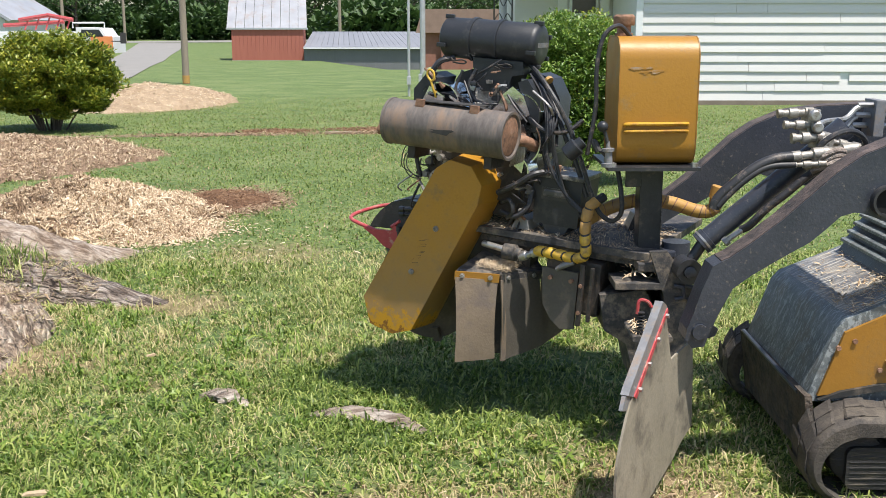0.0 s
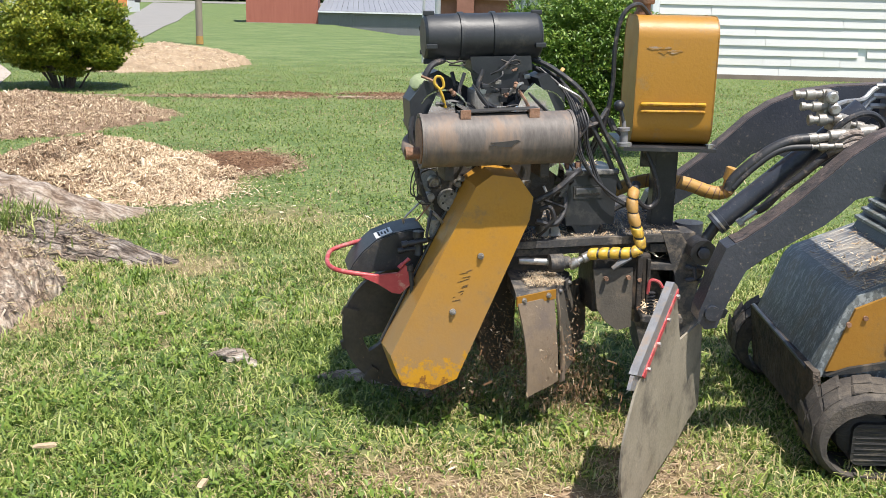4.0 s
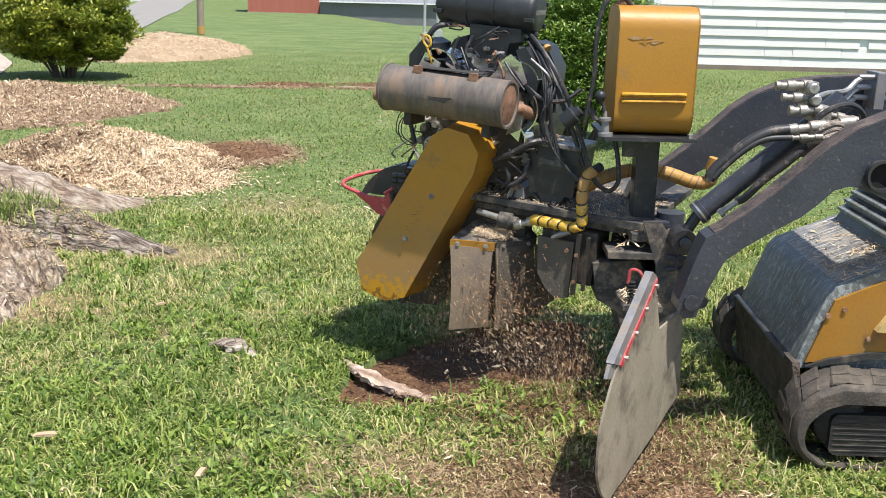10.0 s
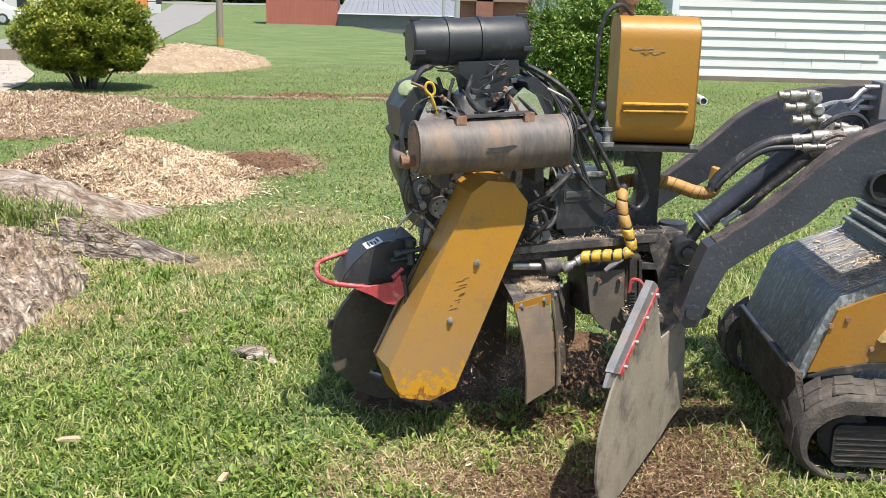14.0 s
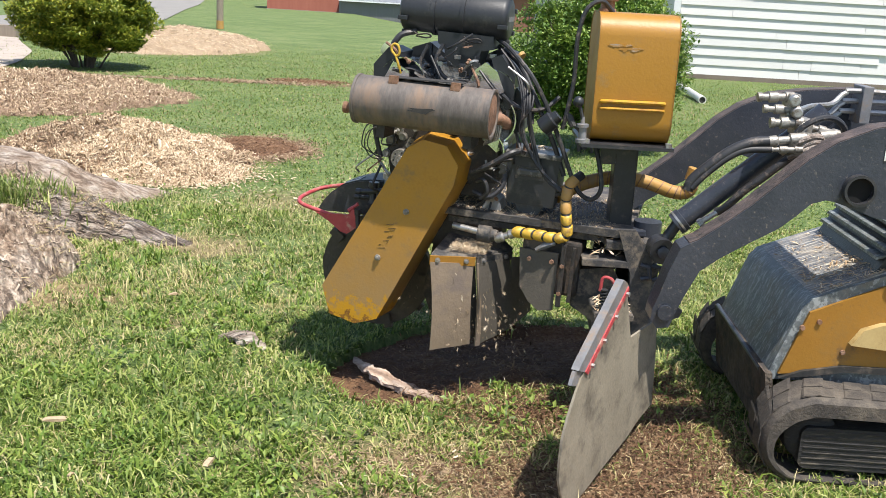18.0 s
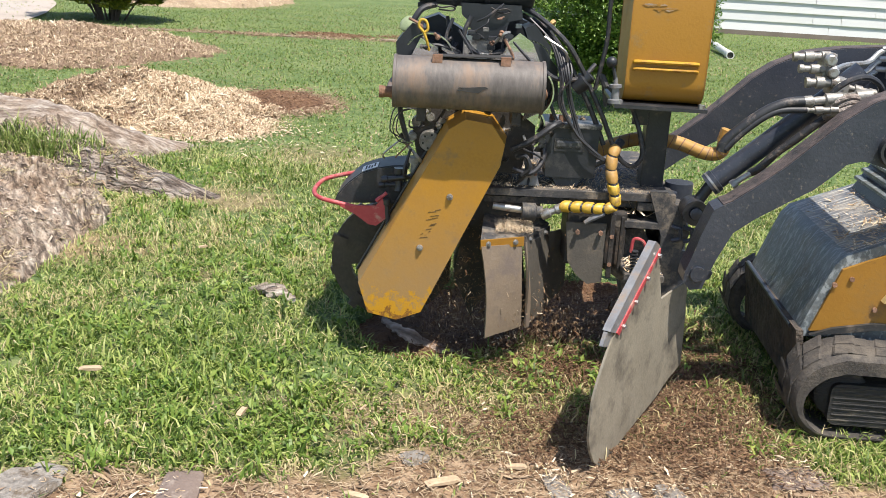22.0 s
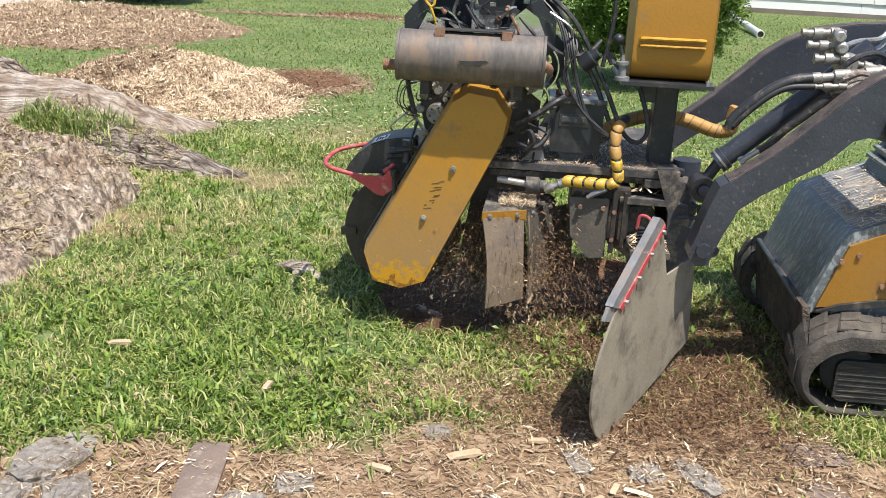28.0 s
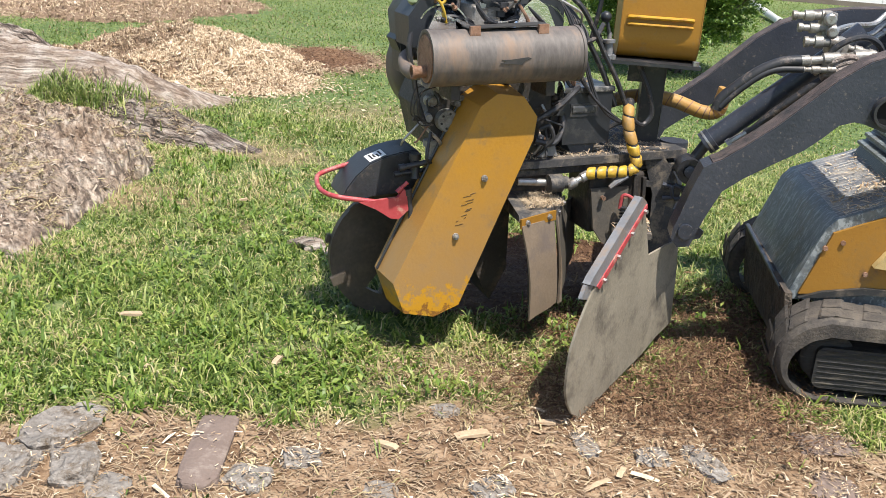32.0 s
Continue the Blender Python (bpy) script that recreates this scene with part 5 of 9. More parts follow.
def air_cleaner():
    zc, yc, r = 1.432, 3.62, 0.077
    bm = BM()
    L = 0.395
    lathe(bm, (-0.362, yc, zc), (0.033, yc, zc), [(0, 0.03), (0.0, r - 0.014), (0.008, r - 0.004), (0.02, r - 0.002), (0.115, r - 0.001), (0.116, r + 0.005), (0.132, r + 0.005), (0.133, r), (0.225, r), (0.226, r + 0.006), (0.240, r + 0.006), (0.241, r), (L - 0.02, r + 0.002), (L - 0.006, r - 0.004), (L, r - 0.014), (L, 0.03)], 40)
    part("air_cleaner", bm, PLASTIC, head, "black plastic air cleaner canister", True)
    bm = BM()
    for k in range(9):
        z = zc - 0.02 + 0.0
        x = 0.0335
        y = yc - 0.045 + 0.011 * k
        box(bm, (x, y, zc - 0.008), (x + 0.002, y + 0.007, zc + 0.009))
    part("maker_plate", bm, GREY, head, "raised lettering worn to bars")
    for x in (-0.345, 0.02):
        for a in (20, 100, 200, 260, 320):
            bm = BM()
            c = Vector((x, yc + (r + 0.002) * math.cos(radians(a)), zc + (r + 0.002) * math.sin(radians(a))))
            box(bm, c - Vector((0.018, 0.008, 0.008)), c + Vector((0.018, 0.008, 0.008)))
            part("cover_clip", bm, PLASTIC, head, bev=0.003)
    bm = BM()
    prism(bm, [(-0.215, 1.37), (-0.01, 1.37), (-0.005, 1.325), (-0.05, 1.315), (-0.065, 1.255), (-0.17, 1.25), (-0.185, 1.31), (-0.21, 1.33)], 3.555, 3.70)
    part("intake_neck", bm, PLASTIC, head, "black intake elbow", bev=0.012)
    for x in (-0.27, -0.085):
        bm = BM()
        tube(bm, [(x - 0.03, 3.545, 1.36), (x - 0.01, 3.535, 1.352), (x + 0.02, 3.535, 1.358), (x + 0.035, 3.545, 1.35), (x + 0.02, 3.54, 1.343), (x - 0.02, 3.54, 1.346)], 0.003, 6)
        part("wire_clip", bm, DARK_STEEL, head, "", True)


def engine():
    # crankcase and the two leaning cylinders
    bm = BM()
    prism(bm, [(-0.33, 0.80), (0.02, 0.80), (0.05, 0.93), (0.0, 1.05), (-0.10, 1.12), (-0.20, 1.12), (-0.31, 1.05), (-0.36, 0.93)], 3.52, 3.86)
    part("crankcase", bm, DARK_STEEL, head, "grimy cast engine block", bev=0.012)
    cen = Vector((-0.155, 0, 1.0))
    for side in (-1, 1):
        ax = Vector((side * math.sin(radians(47)), 0, math.cos(radians(47))))
        tx = Vector((ax.z, 0, -ax.x))

        def put(s, w, y):
            q = cen + ax * s + tx * w
            return Vector((q.x, y, q.z))
        # fins
        for k in range(7):
            s = 0.10 + 0.017 * k
            bm = BM()
            vs = [bm.verts.new(put(s + ds, w, y)) for ds in (0, 0.006) for w, y in ((-0.075, 3.54), (0.075, 3.54), (0.075, 3.72), (-0.075, 3.72))]
            for f in ((0, 1, 2, 3), (7, 6, 5, 4), (0, 4, 5, 1), (1, 5, 6, 2), (2, 6, 7, 3), (3, 7, 4, 0)):
                bm.faces.new([vs[i] for i in f])
            part("cooling_fin", bm, ALU, head)
        bm = BM()
        prof = [(-0.06, 0.09), (0.06, 0.09), (0.06, 0.22), (-0.06, 0.22)]
        a = [bm.verts.new(put(s, w, 3.56)) for w, s in prof]
        b = [bm.verts.new(put(s, w, 3.71)) for w, s in prof]
        bm.faces.new(a)
        bm.faces.new(b[::-1])
        for i in range(4):
            bm.faces.new((a[i], b[i], b[(i + 1) % 4], a[(i + 1) % 4]))
        part("cylinder_barrel", bm, ALU, head)
        # bright rocker cover and black shroud
        bm = BM()
        prof = [(-0.062, 0.222), (0.062, 0.222), (0.062, 0.262), (0.045, 0.285), (-0.045, 0.285), (-0.062, 0.262)]
        a = [bm.verts.new(put(s, w, 3.535)) for w, s in prof]
        b = [bm.verts.new(put(s, w, 3.73)) for w, s in prof]
        bm.faces.new(a)
        bm.faces.new(b[::-1])
        for i in range(6):
            bm.faces.new((a[i], b[i], b[(i + 1) % 6], a[(i + 1) % 6]))
        part("rocker_cover", bm, BLACK, head, "black rocker cover", True, bev=0.008)
        bm = BM()
        prof = [(-0.092 * side, 0.06), (-0.10 * side, 0.20), (-0.085 * side, 0.24), (-0.078 * side, 0.235), (-0.088 * side, 0.19), (-0.082 * side, 0.06)]
        a = [bm.verts.new(put(s, w, 3.50)) for w, s in prof]
        b = [bm.verts.new(put(s, w, 3.74)) for w, s in prof]
        bm.faces.new(a)
        bm.faces.new(b[::-1])
        for i in range(6):
            bm.faces.new((a[i], b[i], b[(i + 1) % 6], a[(i + 1) % 6]))
        part("bright_shroud", bm, CHROME, head, "bright metal cooling shroud", True, bev=0.006)
        bm = BM()
        prof = [(-0.085, 0.10), (0.085, 0.10), (0.10, 0.20), (0.07, 0.27), (-0.07, 0.27), (-0.10, 0.20)]
        a = [bm.verts.new(put(s, w, 3.75)) for w, s in prof]
        b = [bm.verts.new(put(s, w, 3.86)) for w, s in prof]
        bm.faces.new(a)
        bm.faces.new(b[::-1])
        for i in range(6):
            bm.faces.new((a[i], b[i], b[(i + 1) % 6], a[(i + 1) % 6]))
        part("fan_shroud", bm, PLASTIC, head, "black plastic fan shroud", True, bev=0.015)
        bm = BM()
        tube(bm, [put(0.24, -0.03 * side, 3.53), put(0.27, -0.06 * side, 3.51), put(0.20, -0.11 * side, 3.52), put(0.12, -0.10 * side, 3.56)], 0.007, 6)
        part("spark_lead", bm, CABLE, head, "black spark lead", True)
    # cover made this deep, unseen at the rear, to add to that shade
    bm = BM()
    lathe(bm, (-0.155, 3.86, 1.0), (-0.155, 4.16, 1.0), [(0, 0.17), (0.03, 0.19), (0.22, 0.19), (0.28, 0.15), (0.30, 0.04)], 32)
    part("flywheel_cover", bm, PLASTIC, head, "black flywheel cover", True)
    # intake manifold, carburettor, throttle bits
    bm = BM()
    box(bm, (-0.20, 3.56, 1.17), (-0.10, 3.70, 1.26))
    part("carburettor", bm, ALU, head, "grey carburettor", bev=0.012)
    # black shrouds and bright plates that fill the vee
    for poly, y0, y1, m_, l in (([(-0.375, 1.02), (-0.395, 1.22), (-0.355, 1.29), (-0.29, 1.315), (-0.16, 1.24), (-0.02, 1.32), (0.03, 1.305), (0.075, 1.23), (0.07, 1.02)], 3.74, 3.86, PLASTIC, "black plastic fan shroud"),
                                ([(-0.422, 1.14), (-0.427, 1.235), (-0.375, 1.30), (-0.33, 1.285), (-0.352, 1.20), (-0.355, 1.14)], 3.50, 3.66, PLASTIC, "black cylinder cover"),
                                ([(0.0, 1.30), (0.035, 1.315), (0.092, 1.245), (0.092, 1.165), (0.06, 1.155), (0.035, 1.21)], 3.50, 3.66, PLASTIC, "black cylinder cover"),
                                ([(-0.405, 1.13), (-0.345, 1.255), (-0.285, 1.225), (-0.275, 1.12), (-0.33, 1.02), (-0.39, 1.03)], 3.470, 3.485, CHROME, "bright slanted cylinder plate"),
                                ([(-0.085, 1.175), (-0.05, 1.255), (-0.015, 1.285), (0.03, 1.255), (0.06, 1.19), (0.03, 1.17)], 3.49, 3.51, CHROME, "bright metal plate"),
                                ([(0.005, 1.02), (0.06, 0.98), (0.075, 1.10), (0.05, 1.16), (0.01, 1.12)], 3.46, 3.56, CHROME, "bright ribbed cylinder head"),
                                ([(0.055, 1.245), (0.125, 1.17), (0.135, 1.06), (0.10, 1.04), (0.085, 1.12), (0.03, 1.19)], 3.545, 3.66, PLASTIC, "angular black cylinder cover"),
                                ([(-0.38, 1.02), (-0.30, 0.98), (-0.30, 1.10), (-0.36, 1.11)], 3.505, 3.56, ALU, "bright ribbed cylinder head")):
        bm = BM()
        prism(bm, poly, y0, y1)
        part("engine_cover", bm, m_, head, l, True, bev=0.008)
    def shell(cx, cz, r, a0, a1, y0, y1, flare=0.0):
        """A curved sheet-metal shield about an axis along the machine."""
        bm_ = BM()
        rows_ = []
        for rr in (r, r + 0.005):
            for yy, f in ((y0, flare), (y0 + 0.02, 0.0), (y1, 0.0)):
                rows_.append([bm_.verts.new((cx + (rr + f) * math.cos(radians(a0 + (a1 - a0) * i / 12)), yy, cz + (rr + f) * math.sin(radians(a0 + (a1 - a0) * i / 12)))) for i in range(13)])
        for g0, g1 in ((0, 1), (1, 2), (5, 4), (4, 3), (3, 0), (2, 5)):
            for i in range(12):
                bm_.faces.new((rows_[g0][i], rows_[g0][i + 1], rows_[g1][i + 1], rows_[g1][i]))
        for i in (0, 12):
            bm_.faces.new([rows_[g][i] for g in (0, 1, 2, 5, 4, 3)])
        return bm_
    for args, l in (((-0.315, 1.185, 0.075, 15, 150, 3.50, 3.64, 0.006), "bright curved cylinder shield"), ((-0.30, 1.10, 0.085, 120, 215, 3.485, 3.62, 0.004), "bright curved cylinder shield"),
                    ((0.015, 1.175, 0.078, 20, 165, 3.50, 3.64, 0.006), "bright curved cylinder shield"), ((0.02, 1.09, 0.085, -50, 40, 3.485, 3.62, 0.004), "bright curved cylinder shield"),
                    ((0.03, 0.985, 0.05, -20, 140, 3.455, 3.55, 0.004), "dented silver heat shield")):
        part("cylinder_shield", shell(*args), CHROME, head, l, True)
    # clamps, unions, brackets and small hoses crowded round the engine's front
    rnd = random.Random(29)
    spots = [(-0.40, -0.24, 0.84, 1.04), (-0.36, -0.26, 1.10, 1.30), (-0.08, 0.09, 0.86, 1.30), (-0.24, -0.06, 1.20, 1.34), (0.02, 0.10, 0.80, 0.98)]
    for k in range(64):
        xa, xb, za, zb = spots[k % len(spots)]
        p = Vector((rnd.uniform(xa, xb), rnd.uniform(3.47, 3.52), rnd.uniform(za, zb)))
        bm = BM()
        kind = k % 4
        if kind == 0:
            L = rnd.uniform(0.015, 0.035)
            r_ = rnd.uniform(0.005, 0.011)
            d_ = Vector((rnd.uniform(-1, 1), -0.6, rnd.uniform(-1, 1))).normalized()
            lathe(bm, p, p + d_ * L, [(0, r_ * 0.6), (0, r_), (L * 0.35, r_), (L * 0.4, r_ * 0.65), (L, r_ * 0.6)], 8)
            part("union_nut", bm, rnd.choice([STEEL, ALU, RUST]), head, "", True)
        elif kind == 1:
            prism(bm, [(p.x - 0.014, p.z - 0.006), (p.x + 0.012, p.z - 0.009), (p.x + 0.016, p.z + 0.004), (p.x - 0.004, p.z + 0.011)], p.y, p.y + 0.012)
            part("bracket", bm, rnd.choice([ALU, DARK_STEEL, BLACK, STEEL]), head, bev=0.0015)
        else:
            q = p + Vector((rnd.uniform(-0.09, 0.09), rnd.uniform(-0.01, 0.03), rnd.uniform(-0.12, 0.06)))
            tube(bm, [p, (p + q) / 2 + Vector((rnd.uniform(-0.03, 0.03), -0.02, rnd.uniform(-0.03, 0.02))), q], rnd.uniform(0.0025, 0.006), 6, 4)
            part("wire", bm, rnd.choice([CABLE, CABLE, CABLE, STEEL, RUST]), head, "", True)
    # thin cables that fall from the engine to the battery and the post
    for k in range(6):
        o_ = 0.012 * k
        bm = BM()
        tube(bm, [(0.02 + o_, 3.56, 1.33 - o_), (0.09 + o_, 3.52, 1.26 - 0.8 * o_), (0.13 + 0.6 * o_, 3.49 - 0.004 * k, 1.15), (0.15 + rnd.uniform(-0.02, 0.03), 3.48, 1.06), (0.19 + 0.9 * o_, 3.475, 0.97 - o_), (0.27 + 0.5 * o_, 3.47, 0.90 - 0.5 * o_), (0.33, 3.48, 0.86)], rnd.uniform(0.0035, 0.0055), 6, 5)
        part("cable", bm, CABLE, head, "thin black cable", True)
    for k in range(7):
        bm = BM()
        tube(bm, [(0.012 + 0.008 * k, 3.457, 1.00 + 0.004 * k), (0.03 + 0.006 * k, 3.455, 1.06), (0.02 + 0.006 * k, 3.457, 1.12)], 0.0035, 5, 2)
        part("head_rib", bm, ALU, head, "", True)
    bm = BM()
    prism(bm, [(-0.20, 0.86), (0.06, 0.86), (0.06, 1.04), (-0.20, 1.04)], 3.50, 3.60)
    part("lower_block", bm, DARK_STEEL, head, "dark greasy lower block", bev=0.012)
    rnd = random.Random(11)
    for k in range(16):
        p = Vector((rnd.uniform(-0.33, 0.03), rnd.uniform(3.50, 3.66), rnd.uniform(1.20, 1.33)))
        bm = BM()
        if k % 2:
            box(bm, p - Vector((rnd.uniform(.008, .02), 0.01, rnd.uniform(.004, .012))), p + Vector((rnd.uniform(.008, .02), 0.01, rnd.uniform(.004, .012))), None)
            part("linkage_plate", bm, rnd.choice([ALU, STEEL, BLACK]), head, bev=0.002)
        else:
            q = p + Vector((rnd.uniform(-0.07, 0.07), rnd.uniform(-0.02, 0.02), rnd.uniform(-0.05, 0.03)))
            tube(bm, [p, (p + q) / 2 + Vector((0, -0.015, rnd.uniform(-0.02, 0.02))), q], rnd.uniform(0.003, 0.007), 6)
            part("wire", bm, rnd.choice([CABLE, CABLE, STEEL]), head, "", True)
    # dipstick, oil cap, breather hoses
    bm = BM()
    tube(bm, [(-0.315, 3.47, 1.215), (-0.325, 3.46, 1.25), (-0.335, 3.46, 1.275)], 0.0045, 8)
    tube(bm, [(-0.335, 3.46, 1.275), (-0.352, 3.46, 1.295), (-0.345, 3.46, 1.315), (-0.328, 3.46, 1.31), (-0.322, 3.46, 1.285), (-0.335, 3.46, 1.272)], 0.0045, 8)
    part("dipstick", bm, YELLOW_PLASTIC, head, "yellow dipstick handle", True)
    bm = BM()
    tube(bm, [(-0.335, 3.48, 1.26), (-0.30, 3.50, 1.16), (-0.28, 3.52, 1.05)], 0.006, 6)
    part("dipstick_tube", bm, STEEL, head, "", True)
    bm = BM()
    lathe(bm, (-0.385, 3.55, 1.285), (-0.40, 3.53, 1.305), [(0, 0.02), (0.0, 0.03), (0.018, 0.03), (0.024, 0.022)], 14)
    part("oil_cap", bm, material("faded_green", [(0.22, 0.27, 0.13), (0.30, 0.34, 0.2)], 20, 0.6), head, "faded green oil cap", True)
    for pts, r in (([(-0.30, 3.58, 1.36), (-0.345, 3.55, 1.345), (-0.37, 3.54, 1.31), (-0.385, 3.54, 1.28)], 0.011),
                   ([(-0.18, 3.52, 1.33), (-0.20, 3.51, 1.27), (-0.17, 3.51, 1.22), (-0.12, 3.52, 1.20)], 0.008),
                   ([(-0.24, 3.53, 1.32), (-0.26, 3.52, 1.25), (-0.22, 3.52, 1.20)], 0.006),
                   ([(-0.06, 3.52, 1.30), (-0.07, 3.51, 1.24), (-0.065, 3.515, 1.21)], 0.004)):
        bm = BM()
        tube(bm, pts, r, 8)
        part("breather_hose", bm, CABLE, head, "black breather hose", True)
    # left-hand side: fan guard, wires, alternator stack
    bm = BM()
    tube(bm, [(-0.40, 3.52, 1.24), (-0.425, 3.50, 1.14), (-0.41, 3.50, 1.05), (-0.40, 3.50, 0.98), (-0.375, 3.50, 0.90)], 0.009, 8)
    part("wiring_loom", bm, CABLE, head, "black wiring loom", True)
    for dx, dz in ((0, 0), (0.012, 0.01), (-0.01, 0.02)):
        bm = BM()
        tube(bm, [(-0.36 + dx, 3.47, 1.02), (-0.41 + dx, 3.45, 1.0 + dz), (-0.425 + dx, 3.45, 0.95), (-0.40 + dx, 3.46, 0.905 + dz), (-0.355, 3.47, 0.90)], 0.0022, 5)
        part("wire", bm, CABLE, head, "thin looped wire", True)
    bm = BM()
    lathe(bm, (-0.299, 3.485, 0.905), (-0.299, 3.56, 0.905), [(0, 0.008), (0, 0.012), (0.004, 0.014), (0.004, 0.034), (0.012, 0.037), (0.05, 0.037), (0.055, 0.03), (0.075, 0.03)], 24)
    disc = part("pump_pulley", bm, ALU, head, "dusty grey pump disc", True)
    for k in range(6):
        a = radians(60 * k + 15)
        bm = BM()
        c = Vector((-0.299 + 0.024 * math.cos(a), 3.487, 0.905 + 0.024 * math.sin(a)))
        cyl(bm, c, c + Vector((0, -0.003, 0)), 0.004, 6)
        part("pulley_hole", bm, INK, head)
    for p, r, l in (((-0.345, 3.5, 0.965), 0.02, 0.05), ((-0.30, 3.5, 0.985), 0.016, 0.06), ((-0.36, 3.5, 0.915), 0.016, 0.05), ((-0.27, 3.48, 0.96), 0.012, 0.06), ((-0.10, 3.47, 1.035), 0.013, 0.05), ((-0.20, 3.45, 1.035), 0.011, 0.06), ((-0.24, 3.45, 1.028), 0.012, 0.05)):
        bm = BM()
        lathe(bm, Vector(p), Vector(p) + Vector((0, l, 0)), [(0, r * 0.5), (0, r * 0.8), (l * 0.3, r * 0.8), (l * 0.3, r), (l, r)], 10)
        part("flange_bolt", bm, ALU, head, "", True)
    # right-hand side: covers and hoses
    bm = BM()
    prism(bm, [(0.02, 1.17), (0.075, 1.12), (0.085, 1.02), (0.05, 0.95), (0.0, 0.97), (-0.01, 1.1)], 3.54, 3.70)
    part("side_cover", bm, ALU, head, "worn cast side cover", bev=0.012)
    for pts, r, m, l in (([(0.0, 3.60, 1.36), (0.06, 3.55, 1.33), (0.144, 3.50, 1.261), (0.20, 3.50, 1.18), (0.238, 3.50, 1.109), (0.285, 3.49, 1.02), (0.325, 3.49, 0.934), (0.36, 3.49, 0.875), (0.405, 3.50, 0.852), (0.435, 3.50, 0.89), (0.42, 3.51, 0.97), (0.39, 3.53, 1.05)], 0.0085, CABLE, "black hose"),
                         ([(0.0, 3.62, 1.335), (0.09, 3.56, 1.285), (0.155, 3.52, 1.20), (0.20, 3.51, 1.12), (0.25, 3.51, 1.03), (0.30, 3.51, 0.92)], 0.009, CABLE, "ribbed black hose"),
                         ([(0.03, 3.58, 1.33), (0.10, 3.55, 1.28), (0.15, 3.53, 1.17), (0.17, 3.50, 1.09)], 0.006, CABLE, "black cable"),
                         ([(0.09, 3.55, 1.10), (0.13, 3.52, 1.0), (0.155, 3.49, 0.985)], 0.006, CABLE, "black cable"),
                         ([(0.05, 3.50, 1.18), (0.12, 3.50, 1.14), (0.20, 3.50, 1.145), (0.25, 3.53, 1.19)], 0.008, CABLE, "sagging black fuel hose"),
                         ([(-0.02, 3.44, 0.90), (0.05, 3.43, 0.94), (0.11, 3.44, 0.985), (0.14, 3.47, 0.995)], 0.011, CABLE, "braided battery cable"),
                         ([(-0.01, 3.46, 0.83), (0.05, 3.45, 0.82), (0.09, 3.47, 0.86), (0.095, 3.49, 0.92)], 0.01, CABLE, "black cable"),
                         ([(0.0, 3.45, 0.87), (0.03, 3.44, 0.88), (0.045, 3.44, 0.84), (0.02, 3.45, 0.81)], 0.008, CABLE, "black cable loop"),
                         ([(0.26, 3.52, 0.83), (0.30, 3.50, 0.86), (0.335, 3.48, 0.87)], 0.008, CABLE, "black cable")):
        bm = BM()
        tube(bm, pts, r, 8)
        part("hose" if r > 0.007 else "cable", bm, m, head, l, True)
    bm = BM()
    lathe(bm, (0.09, 3.56, 1.318), (0.10, 3.555, 1.31), [(0, 0.017), (0.012, 0.017)], 10)
    part("cable_tie", bm, TAPE, head)
    bm = BM()
    tube(bm, [(-0.05, 3.50, 1.27), (0.0, 3.48, 1.22), (0.055, 3.48, 1.165)], [0.004, 0.005, 0.004], 6)
    part("stay", bm, CABLE, head, "thin dark stay", True)


def battery():
    bm = BM()
    prism(bm, [(0.092, 0.972), (0.284, 0.978), (0.276, 0.80), (0.106, 0.80)], 3.50, 3.68)
    case = part("battery_box", bm, PLASTIC, head, "black plastic battery box", bev=0.006)
    bm = BM()
    box(bm, (0.086, 3.494, 0.972), (0.290, 3.686, 0.99))
    part("battery_lid", bm, GLASSY, head, "dusty lid strewn with chips", bev=0.005)
    bm = BM()
    box(bm, (0.135, 3.492, 0.905), (0.225, 3.502, 0.93))
    part("box_handle", bm, GLASSY, head, bev=0.006)
    bm = BM()
    box(bm, (0.130, 3.4965, 0.893), (0.232, 3.5005, 0.936))
    part("handle_recess", bm, BLACK, head)
    for x, y in ((0.12, 3.55), (0.15, 3.53), (0.165, 3.56)):
        bm = BM()
        cyl(bm, (x, y, 0.99), (x, y, 1.012), 0.009, 8)
        part("terminal", bm, RUST, head)
    bm = BM()
    prism(bm, [(0.13, 0.80), (0.24, 0.80), (0.22, 0.765), (0.15, 0.765)], 3.52, 3.64)
    part("battery_foot", bm, BLACK_WORN, head, bev=0.004)
    bm = BM()
    prism(bm, [(0.02, 0.765), (0.09, 0.765), (0.08, 0.80), (0.06, 0.815), (0.035, 0.80)], 3.50, 3.60)
    part("deck_wedge", bm, GREY, head, bev=0.006)


